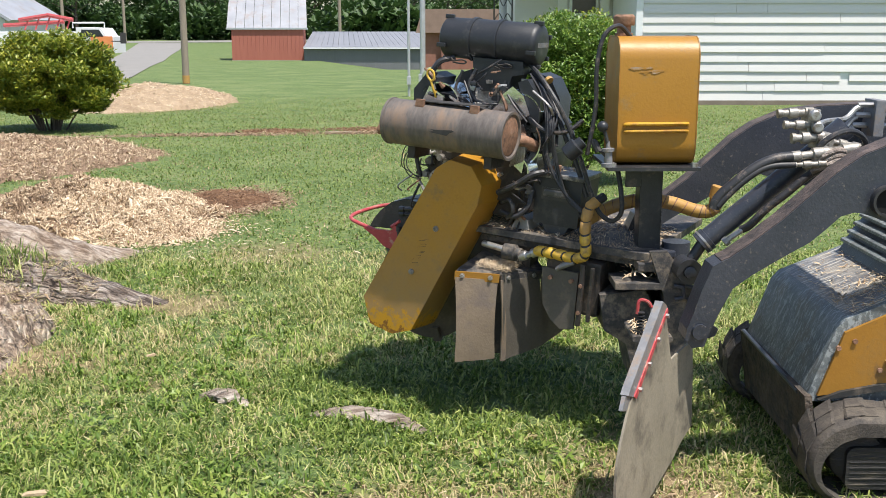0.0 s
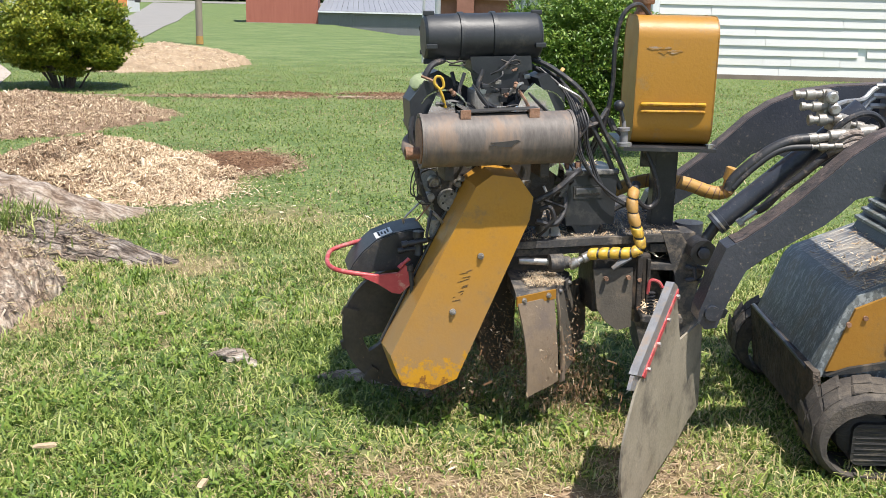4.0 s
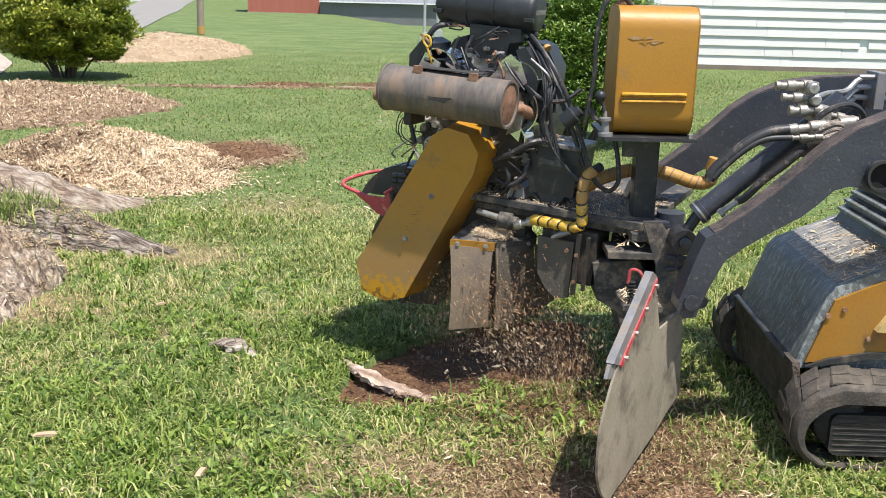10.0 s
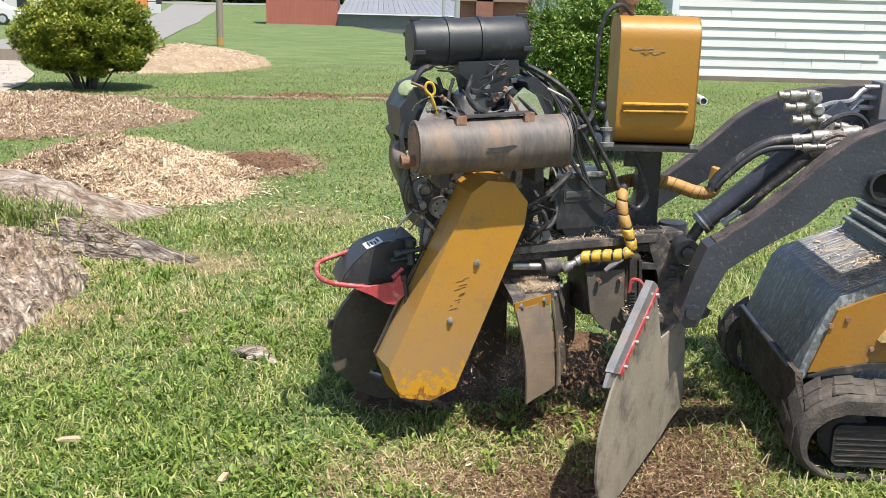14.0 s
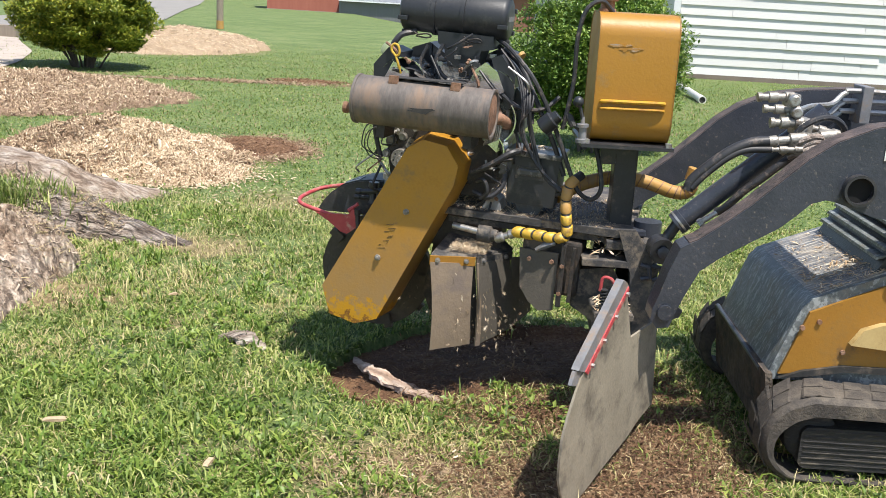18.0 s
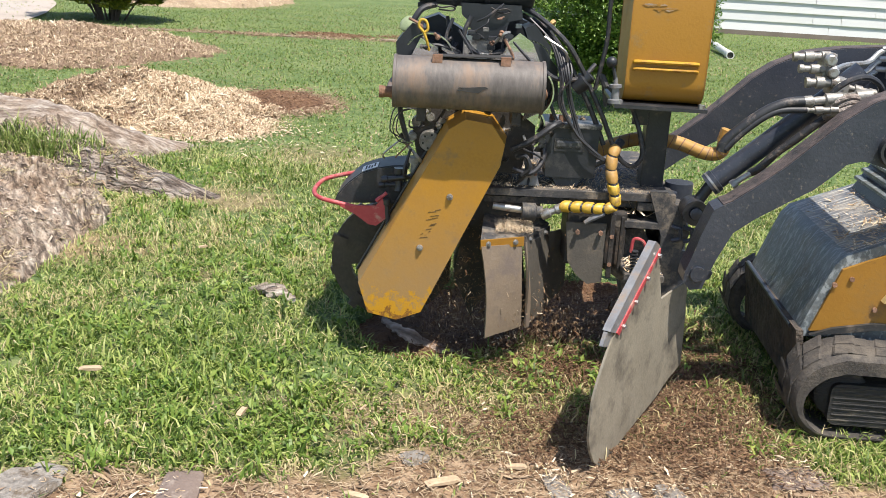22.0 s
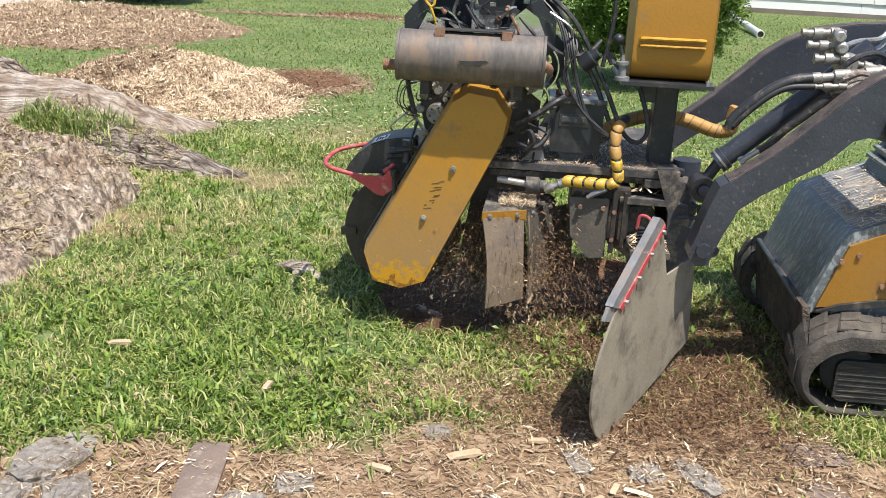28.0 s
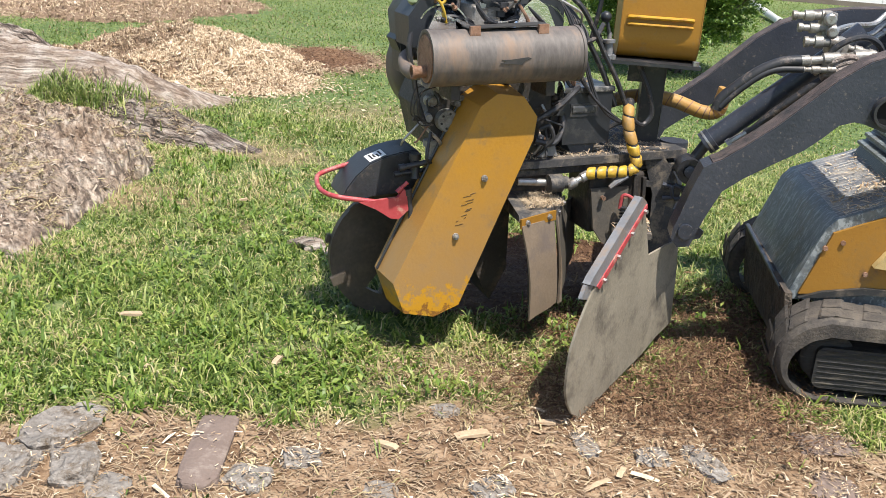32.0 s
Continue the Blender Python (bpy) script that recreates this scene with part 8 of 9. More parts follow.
def root_mass(name, ridges, mat, rough, along, label):
    """One lobe of the stump: ridges with bark furrows along them."""
    global SH
    H = np.zeros_like(SX)
    for r in ridges:
        H = np.maximum(H, ridge_height(SX, SY, r))
    ax, ay, cx, cy = along
    across = (SX - cx) * -ay + (SY - cy) * ax
    lengthwise = (SX - cx) * ax + (SY - cy) * ay
    fur = -np.abs(np.sin(34 * across + 2.6 * fbm(lengthwise * 0.5, across * 2, 3.0) + 1.2 * fbm(SX, SY, 9.0))) ** 0.5
    k = np.clip(H * 5, 0, 1)
    H = np.where(H > 0.004, H + k * (rough * (0.8 * fur + 0.4) + 1.0 * rough * fbm(SX, SY, 5.5) + 0.55 * rough * fbm(SX, SY, 21.0, 4) + 0.25 * rough * fbm(SX, SY, 57.0, 8)), 0)
    ob = height_thing(name, SX, SY, H, mat, label, "", 0.006)
    ob.location = Vector(ob.location) - Vector((-3.2, 5.6, 0))
    ob.parent = stump
    SH = np.maximum(SH, H)


root_mass("crown", [[(-4.8, 5.6, 0.36, 0.9), (-3.5, 5.35, 0.33, 0.75), (-2.75, 5.25, 0.31, 0.55), (-2.45, 5.15, 0.28, 0.42)]], BROWN_BARK, 0.055, (0.9, -0.3, -3, 5.5), "rough brown crown of the stump")
root_mass("root", [[(-4.6, 6.85, 0.46, 0.42), (-3.6, 6.7, 0.42, 0.36), (-3.1, 6.68, 0.37, 0.32), (-2.8, 6.75, 0.29, 0.26), (-2.5, 6.92, 0.15, 0.20), (-2.25, 7.1, 0.05, 0.13), (-2.12, 7.2, 0.01, 0.1)]], PALE_WOOD, 0.020, (0.95, 0.1, -3, 6.6), "sun-bleached smooth root")
root_mass("root", [[(-4.2, 7.05, 0.47, 0.16), (-3.6, 7.02, 0.44, 0.14), (-3.4, 7.0, 0.30, 0.10)]], FURROWED, 0.02, (1.0, 0.0, -3.6, 7.0), "flaking slab of grey wood")
root_mass("root", [[(-3.1, 6.45, 0.26, 0.22), (-2.82, 6.42, 0.30, 0.20), (-2.6, 6.36, 0.20, 0.16)]], BROWN_BARK, 0.045, (0.95, -0.2, -2.8, 6.4), "crumbling brown hollow between the roots")
root_mass("root", [[(-3.0, 6.25, 0.24, 0.30), (-2.6, 6.12, 0.23, 0.27), (-2.3, 6.0, 0.19, 0.22), (-2.0, 5.92, 0.11, 0.16), (-1.78, 5.88, 0.05, 0.11), (-1.66, 5.88, 0.01, 0.08)]], FURROWED, 0.034, (0.95, -0.2, -2.4, 5.9), "grey root with deep bark furrows")
root_mass("root", [[(-2.75, 5.3, 0.30, 0.50), (-2.5, 4.95, 0.25, 0.44), (-2.38, 4.5, 0.17, 0.34), (-2.28, 4.05, 0.08, 0.24), (-2.2, 3.7, 0.02, 0.15)]], BROWN_BARK, 0.045, (0.55, -0.83, -2.6, 4.8), "rough brown root flare")
root_mass("root", [[(-3.6, 5.0, 0.32, 0.6), (-3.2, 4.1, 0.20, 0.45), (-2.9, 3.4, 0.06, 0.3)]], BROWN_BARK, 0.045, (0.4, -0.9, -3.2, 4.2), "rough brown root flare")


def heap(name, cx, cy, rx, ry, h, mat, label, seed, res=0.05, tail=None, hollow=None):
    X, Y = np.meshgrid(np.arange(cx - rx * 1.6, cx + rx * 2.0, res), np.arange(cy - ry * 1.6, cy + ry * 1.6, res))
    ragged = 0.18 * fbm(X, Y, 2.2 / rx, seed) + 0.10 * fbm(X, Y, 7.0 / rx, seed + 3) + 0.06 * fbm(X, Y, 19.0 / rx, seed + 6)
    d = np.hypot((X - cx) / rx, (Y - cy) / ry) + ragged
    H = h * np.clip(1.05 - d, 0, 1) ** 0.55
    if tail:
        tx, ty, trx, try_, th = tail
        H = np.maximum(H, th * np.clip(1 - np.hypot((X - tx) / trx, (Y - ty) / try_) + 1.3 * ragged, 0, 1) ** 0.9)
    lumps = 0.16 * h * fbm(X, Y, 6 / rx, seed + 2) + 0.10 * h * fbm(X, Y, 15 / rx, seed + 4) + 0.010 * fbm(X, Y, 31, seed)
    H = np.where(H > 0.004, H + np.clip(H / h * 2.5, 0, 1) * lumps, 0)
    for hx, hy, hr, hd in hollow or ():
        H = np.where(H > 0.004, np.maximum(0.005, H - hd * np.exp(-((X - hx) ** 2 + (Y - hy) ** 2) / hr ** 2)), H)
    height_thing(name, X, Y, H, mat, label, "wood chips", 0.004)
    return X, Y, H


def fringe(cx, cy, rx, ry, n, seed, wide=0.22):
    """Points thinning outwards from the edge of a heap."""
    g = np.random.default_rng(seed)
    a, r = g.uniform(0, 2 * np.pi, n), 0.86 + np.abs(g.normal(0, wide, n))
    x, y = cx + rx * r * np.cos(a), cy + ry * r * np.sin(a)
    return np.stack([x, y, terrain(x, y) + g.uniform(0.004, 0.032, n)], 1)


def chip_field(name, pts, size, mat, seed, label, flat=0.45):
    """Split slivers of wood lying at random; one solid four-cornered sliver for each point."""
    rng = np.random.default_rng(seed)
    n = len(pts)
    a, t = rng.uniform(0, 2 * np.pi, n), rng.normal(0, flat, n)
    s = size * rng.lognormal(0, 0.45, n)
    d = np.stack([np.cos(a) * np.cos(t), np.sin(a) * np.cos(t), np.sin(t)], 1)
    w = np.stack([-np.sin(a), np.cos(a), rng.normal(0, 0.3, n)], 1)
    u = np.cross(d, w)
    p = np.asarray(pts)
    S = s[:, None]
    v = np.stack([p - d * S * 0.5 - w * S * 0.08, p - d * S * 0.45 + w * S * 0.10, p + d * S * 0.5 + w * S * 0.06, p + d * S * 0.45 - w * S * 0.09, p + u * S * 0.10], 1).reshape(-1, 3)
    i = np.arange(n) * 5
    f = np.concatenate([np.stack([i + q[0], i + q[1], i + q[2]], 1) for q in ((0, 1, 4), (1, 2, 4), (2, 3, 4), (3, 0, 4), (2, 1, 0), (0, 3, 2))])
    return tagged(mesh_object(name, v, f, mat), label, "wood chips", kind="stuff")


def on_heap(field, n, seed, thr=0.01, power=0.5):
    X, Y, H = field
    rng = np.random.default_rng(seed)
    ok = np.argwhere(H > thr)
    w = H[H > thr] ** power
    k = ok[rng.choice(len(ok), n, p=w / w.sum())]
    x, y, h = X[k[:, 0], k[:, 1]], Y[k[:, 0], k[:, 1]], H[k[:, 0], k[:, 1]]
    r = (X[0, 1] - X[0, 0])
    x, y = x + rng.uniform(-r, r, n), y + rng.uniform(-r, r, n)
    return np.stack([x, y, terrain(x, y) + h + rng.uniform(-0.003, 0.012, n)], 1)


near_heap = heap("mulch_mound", -2.98, 8.45, 0.92, 0.88, 0.31, HEAP_BASE, "heap of fresh pale wood chips", 1, 0.025, (-2.38, 7.95, 0.60, 0.52, 0.16), [(-3.35, 8.15, 0.22, 0.10), (-2.85, 7.75, 0.10, 0.07)])
pale = on_heap(near_heap, 90000, 2, 0.004, 0.25)
dip = np.exp(-((pale[:, 0] + 3.35) ** 2 + (pale[:, 1] - 8.2) ** 2) / 0.3 ** 2)
pale = pale[np.random.default_rng(5).random(len(pale)) > 0.85 * dip]
chip_field("loose_chips", pale, 0.025, CHIP, 3, "fresh pale wood chips heaped on the lawn", 0.7)
brown = on_heap(near_heap, 30000, 12, 0.004, 0.25)
brown = brown[fbm(brown[:, 0], brown[:, 1], 2.6, 4) + 0.9 * (-3.0 - brown[:, 0]) > -0.15]
chip_field("loose_chips", brown + np.array([0, 0, 0.008]), 0.026, CHIP_DARK, 13, "browner old chips on the heap", 0.7)
chip_field("strewn_chips", np.concatenate([fringe(-2.9, 8.35, 0.95, 0.95, 2600, 14), fringe(-2.34, 7.9, 0.56, 0.5, 3000, 17)]), 0.028, CHIP, 18, "pale chips thinning out into the grass", 0.4)
mid_heap = heap("mulch_mound", -5.4, 12.35, 1.66, 1.85, 0.23, HEAP_BASE, "low spread heap of old brown chips", 4, 0.05, None, [(-4.65, 12.3, 0.22, 0.07)])
chip_field("loose_chips", on_heap(mid_heap, 30000, 5, 0.004, 0.2), 0.028, CHIP, 6, "pale chips spread over the lawn", 0.7)
chip_field("loose_chips", on_heap(mid_heap, 36000, 15, 0.004, 0.2), 0.028, CHIP_DARK, 16, "old brown chips spread over the lawn", 0.7)
chip_field("strewn_chips", fringe(-5.35, 12.3, 1.62, 1.85, 5000, 19, 0.14), 0.034, CHIP_DARK, 20, "old chips thinning out into the grass", 0.4)
far_heap = heap("mulch_mound", -6.2, 22.7, 1.45, 2.3, 0.46, SAWDUST, "pale heap of chips by the utility pole", 7, 0.06, (-6.5, 20.6, 1.1, 1.0, 0.14))
chip_field("loose_chips", on_heap(far_heap, 26000, 8, 0.004, 0.25), 0.024, CHIP, 9, "pale chips on the far heap")
pit_soil = heap("soil_patch", -2.02, 9.40, 0.42, 0.55, 0.05, CLOD, "dark red-brown patch of dug soil", 10, 0.025, (-1.75, 9.2, 0.35, 0.4, 0.025))
chip_field("strewn_chips", fringe(-1.95, 9.3, 0.45, 0.55, 3200, 23, 0.28), 0.026, CHIP_DARK, 24, "brown chips thrown round the dug soil", 0.4)
patch_a = heap("soil_patch", -2.5, 15.6, 0.36, 0.13, 0.035, CLOD, "small patch of dug soil", 12, 0.04)
patch_b = heap("soil_patch", -0.75, 15.9, 0.62, 0.15, 0.035, CLOD, "small patch of dug soil by the edging", 13, 0.04)

g = np.random.default_rng(77)
ex = np.concatenate([g.normal(-3.4, 0.6, 1300), g.normal(-0.7, 0.65, 1700), g.uniform(-6.5, 1.0, 900)])
ey = 15.0 + 0.135 * (ex + 4) + g.normal(0, 0.10, len(ex))
chip_field("soil_clods", np.stack([ex, ey, terrain(ex, ey) + g.uniform(0.0, 0.03, len(ex))], 1), 0.040, CHIP_DARK, 78, "brown crumbs of soil along the edging", 0.4)

SOIL_CHIP = material("soil_chip", [(0.05, 0.024, 0.011), (0.12, 0.06, 0.028), (0.33, 0.205, 0.11)], 6, 0.9, island=True)
for k, (p, n, s) in enumerate(((pit_soil, 4500, 0.022), (patch_a, 500, 0.04), (patch_b, 700, 0.04))):
    if k:
        spot = fringe(-2.5, 15.6, 0.42, 0.2, 900, 70, 0.35) if k == 1 else fringe(-0.75, 15.9, 0.75, 0.24, 1500, 71, 0.35)
        chip_field("soil_clods", spot, 0.035, CLOD, 72 + k, "crumbs of soil thrown into the grass", 0.3)
    chip_field("soil_clods", on_heap(p, n, 60 + k, 0.004, 0.2), s, CLOD, 65 + k, "crumbled red-brown clods on the dug soil", 0.3)

# chips strewn on the bare ground, thicker towards the stones
rng = np.random.default_rng(50)
x, y = rng.uniform(-2.2, 1.8, 60000), rng.uniform(2.1, 4.3, 60000)
k = rng.random(60000) < bareness(x, y) * np.clip(1.2 - (y - 2.4) * 0.45, 0.15, 1) * 0.5
x, y = x[k][:16000], y[k][:16000]
chip_field("strewn_chips", np.stack([x, y, terrain(x, y) + rng.uniform(0.001, 0.012, len(x))], 1), 0.016, CHIP_DARK, 51, "wood chips strewn on bare soil", 0.25)
k = rng.choice(len(x), 600)
chip_field("strewn_chips", np.stack([x[k], y[k], terrain(x[k], y[k]) + 0.010], 1), 0.028, CHIP, 54, "larger pale chips on bare soil", 0.3)
x, y = rng.uniform(-3.0, -0.6, 3000), rng.uniform(5.5, 8.6, 3000)
k = rng.random(3000) < np.clip(1.1 - np.hypot((x + 1.7) / 1.0, (y - 7.2) / 1.2), 0, 1)
x, y = x[k], y[k]
chip_field("strewn_chips", np.stack([x, y, terrain(x, y) + rng.uniform(0.005, 0.03, len(x))], 1), 0.022, CHIP, 52, "wood chips strewn on the grass", 0.25)
for k, (x, y, l, a) in enumerate(((-1.376, 3.241, 0.085, 10), (-1.2, 2.9, 0.05, 60), (-0.1, 2.72, 0.11, 25), (0.35, 2.62, 0.06, 70), (-1.40, 4.75, 0.05, 40), (-0.35, 2.62, 0.08, -20), (-2.2, 4.6, 0.09, 30), (0.12, 2.85, 0.07, 5), (-0.78, 3.0, 0.06, 80))):
    bm = BM()
    prism(bm, [(-l / 2, 0), (-l * 0.3, 0.006), (l * 0.35, 0.008), (l / 2, 0.002), (l * 0.2, -0.004)], -l * 0.16, l * 0.14)
    for v in bm.verts:
        v.co = Matrix.Rotation(radians(a), 3, "Z") @ v.co + Vector((x, y, lift(x, y) + 0.045 if y > 2.95 else lift(x, y) + 0.012))
    solid("bark_sliver", bm, CHIP, (x, y, 0), "loose pale sliver of bark", "wood sliver", "loose slivers", bev=0.001)


def rock(x, y, sx, sy, sz, mat, seed, turn=0, label="half-buried grey edging stone with pale lichen", flat=False):
    bm = BM()
    bmesh.ops.create_icosphere(bm, subdivisions=4, radius=1)
    for v in bm.verts:
        p = v.co
        e_ = 0.28 if flat else 0.55
        q = Vector((math.copysign(abs(p.x) ** e_, p.x), math.copysign(abs(p.y) ** e_, p.y), math.copysign(abs(p.z) ** (0.35 if flat else 0.5), p.z)))
        n1 = noise.noise(p * 1.6 + Vector((seed, 0, 0)))
        n2 = noise.noise(p * 4.5 + Vector((0, seed, 0)))
        n3 = noise.noise(p * 11 + Vector((seed, seed, 0)))
        q *= 1 + (0.10 if flat else 0.26) * n1 + (0.04 if flat else 0.11) * n2 + (0.02 if flat else 0.06) * n3
        v.co = Matrix.Rotation(radians(turn), 3, "Z") @ Vector((q.x * sx, q.y * sy, q.z * sz)) + Vector((x, y, lift(x, y) - sz * (0.1 if flat else 0.62)))
    solid("edging_stone", bm, mat, (x, y, 0), label, "stone", "stones edging the lawn", smooth=flat)


rock(-0.845, 2.47, 0.058, 0.19, 0.026, SLAB, 1, 6, "flat reddish flagstone set in the soil", True)
rock(-1.30, 2.50, 0.085, 0.14, 0.10, STONE, 2, -24)
rock(-1.175, 2.31, 0.075, 0.095, 0.105, STONE, 3, 18)
rock(-1.35, 2.27, 0.085, 0.10, 0.11, STONE, 16, -10)
rock(-1.65, 2.75, 0.06, 0.09, 0.04, STONE, 4, 40)
rock(-0.58, 2.50, 0.065, 0.055, 0.045, STONE, 5, 10)
rock(-0.70, 2.37, 0.075, 0.07, 0.05, STONE, 6, -15)
rock(0.61, 2.735, 0.045, 0.105, 0.04, STONE, 7, 28)
rock(0.45, 2.74, 0.065, 0.05, 0.035, STONE, 8, 10)
rock(0.245, 2.78, 0.04, 0.085, 0.03, STONE, 9, 15)
rock(1.02, 2.93, 0.10, 0.075, 0.025, SLAB, 10, 10, "flat stone nearly buried in soil")
rock(0.98, 2.68, 0.07, 0.09, 0.025, SLAB, 11, -10, "flat stone nearly buried in soil")
rock(-0.02, 2.47, 0.07, 0.06, 0.03, STONE, 12, 30)
rock(-1.05, 2.25, 0.06, 0.07, 0.035, STONE, 13, 0)
rock(-0.33, 2.4, 0.05, 0.05, 0.025, STONE, 14, 0)
rock(-0.20, 2.86, 0.05, 0.04, 0.03, STONE, 15, 20)


# chips and crumbs fallen on the stones
g = np.random.default_rng(58)
sx_, sy_ = [], []
for cx, cy, r in ((-0.845, 2.47, 0.13), (-1.30, 2.50, 0.09), (-1.175, 2.31, 0.08), (-1.35, 2.27, 0.08), (-0.58, 2.50, 0.06), (-0.70, 2.37, 0.07), (0.61, 2.735, 0.07), (0.45, 2.74, 0.06), (0.245, 2.78, 0.06), (1.02, 2.93, 0.09), (0.98, 2.68, 0.08), (-0.02, 2.47, 0.06)):
    sx_.append(g.normal(cx, r * 0.6, 70))
    sy_.append(g.normal(cy, r * 0.75, 70))
sx_, sy_ = np.concatenate(sx_), np.concatenate(sy_)
chip_field("strewn_chips", np.stack([sx_, sy_, terrain(sx_, sy_) + g.uniform(0.016, 0.034, len(sx_))], 1), 0.013, CHIP, 60, "small chips fallen on the edging stones", 0.2)


def root_bit(pts, r, mat, label, name="surface_root"):
    bm = BM()
    tube(bm, [(x, y, lift(x, y) + z) for x, y, z in pts], r, 16, 14)
    for v in bm.verts:
        v.co += Vector((1, 1, 1)) * (0.012 * noise.noise(v.co * 22) + 0.007 * noise.noise(v.co * 61))
        v.co.z = lift(v.co.x, v.co.y) + (v.co.z - lift(v.co.x, v.co.y)) * 0.6
    base = (pts[0][0], pts[0][1], 0)
    return solid(name, bm, mat, base, label, "tree root")


root_bit([(-1.06, 4.27, 0.0), (-0.95, 4.25, 0.035), (-0.83, 4.18, 0.0)], [0.02, 0.05, 0.015], PALE_WOOD, "grey root breaking through the grass")
old_root = root_bit([(-0.55, 4.08, 0.0), (-0.40, 4.07, 0.028), (-0.24, 4.03, 0.03), (-0.12, 3.94, 0.015), (-0.02, 3.85, 0.0)], [0.015, 0.045, 0.045, 0.035, 0.012], PALE_WOOD, "long grey root lying in the grass")
CUTROOT = grained("cut_root", [(0.34, 0.22, 0.16), (0.62, 0.47, 0.37), (0.80, 0.66, 0.55)], -38, (1.2, 9, 6), 0.6, 0.02)
cut_root = root_bit([(-0.44, 4.12, 0.02), (-0.32, 3.965, 0.02), (-0.175, 3.86, -0.01), (-0.02, 3.80, -0.03)], [0.016, 0.038, 0.036, 0.012], CUTROOT, "pale freshly cut root in the soil")


# ---- grass
def dug(x, y):
    """True inside the ground that the wheel grinds away."""
    return pit(x, y) > 0


def free(x, y):
    i = np.clip(((x - SX[0, 0]) / RES).round().astype(int), 0, SX.shape[1] - 1)
    j = np.clip(((y - SY[0, 0]) / RES).round().astype(int), 0, SX.shape[0] - 1)
    inside = (x > SX[0, 0]) & (x < SX[0, -1]) & (y > SY[0, 0]) & (y < SY[-1, 0])
    h = np.where(inside, SH[j, i], 0)
    ok = h < 0.02
    for cx, cy, rx, ry in ((-2.98, 8.45, 0.82, 0.76), (-2.33, 7.95, 0.5, 0.4), (-5.2, 12.35, 1.85, 1.7), (-1.95, 9.4, 0.5, 0.55), (-6.2, 22.6, 1.35, 2.2), (-0.845, 2.47, 0.08, 0.21), (-1.3, 2.5, 0.08, 0.13), (-1.2, 2.32, 0.08, 0.1)):
        ok &= np.hypot((x - cx) / rx, (y - cy) / ry) + 0.14 * fbm(x, y, 6.0, cx) + 0.12 * fbm(x, y, 19.0, cy) > 1
    return ok


def blade_mesh(name, x, y, length, width, mat, seed, lean=0.75, z=None, lying=False):
    """Bent tapering blades, three faces each."""
    rng = np.random.default_rng(seed)
    n = len(x)
    a = rng.uniform(0, 2 * np.pi, n)
    L = length * rng.lognormal(-0.05, 0.33, n)
    W = width * rng.uniform(0.6, 1.35, n)
    t1 = rng.uniform(0.15, 1.0, n) * lean
    t2 = t1 + rng.uniform(0.3, 1.0, n) * lean
    if lying:
        t1, t2 = rng.uniform(1.25, 1.55, n), rng.uniform(1.4, 1.75, n)
    d = np.stack([np.cos(a), np.sin(a), np.zeros(n)], 1)
    w = np.stack([-np.sin(a), np.cos(a), rng.normal(0, 0.15, n)], 1) * W[:, None] / 2
    zz = (terrain(x, y) if z is None else z) + (rng.uniform(0.001, 0.012, n) if lying else -0.004)
    p0 = np.stack([x, y, zz], 1)
    up = np.array([0, 0, 1.0])
    p1 = p0 + (d * np.sin(t1)[:, None] + up * np.cos(t1)[:, None]) * (L * 0.55)[:, None]
    p2 = p1 + (d * np.sin(t2)[:, None] + up * np.cos(t2)[:, None]) * (L * 0.45)[:, None]
    v = np.stack([p0 - w, p0 + w, p1 + w * 0.8, p1 - w * 0.8, p2], 1).reshape(-1, 3)
    i = np.arange(n) * 5
    f = np.concatenate([np.stack([i, i + 1, i + 2], 1), np.stack([i, i + 2, i + 3], 1), np.stack([i + 3, i + 2, i + 4], 1)])
    return mesh_object(name, v, f, mat)


rng = np.random.default_rng(90)


def scatter(n, y0, y1):
    """Points over the part of the lawn in view, as thick nearby as far."""
    y = rng.uniform(y0, y1, n)
    half = 0.47 * y + 0.55
    x = rng.uniform(-1, 1, n) * half - 0.055 * y
    return x, y


x, y = scatter(430000, 2.15, 7.2)
x2, y2 = scatter(330000, 7.2, 27.0)
clump = 0.52 + 0.55 * fbm(x, y, 4.0, 1) + 0.40 * fbm(x, y, 14.0, 2)
keep = (rng.random(len(x)) < np.clip((1 - bareness(x, y) * 0.97) * np.clip(clump, 0.12, 1), 0, 1)) & free(x, y)
x, y = x[keep], y[keep]
inside = dug(x, y)
tall = np.clip(1 + 0.45 * fbm(x, y, 2.6, 7), 0.5, 1.5)
dry = rng.random(len(x)) < 0.22 - 0.10 * np.clip((4.6 - y) / 0.8, 0, 1) * np.clip((-0.2 - x) / 0.3, 0, 1) + 0.55 * np.clip(fbm(x, y, 1.7, 4), 0, 1) + 0.35 * np.clip(fbm(x, y, 5.1, 11) - 0.25, 0, 1) + 0.4 * bareness(x, y) + 0.35 * np.clip(1 - np.hypot((x - 0.35) / 0.75, (y - 3.3) / 0.5), 0, 1)
green = ~inside & ~dry
# the share of paler, yellower blades grows with distance
paler = rng.random(len(x)) < np.clip((y - 3.2) / 2.2, 0.12, 0.9)
for sel, m_, k_ in ((green & ~paler, GRASS, 91), (green & paler, GRASS_PALE, 88)):
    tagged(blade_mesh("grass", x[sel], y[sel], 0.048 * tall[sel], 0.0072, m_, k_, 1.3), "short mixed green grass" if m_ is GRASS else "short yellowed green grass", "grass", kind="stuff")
q = ~inside & dry
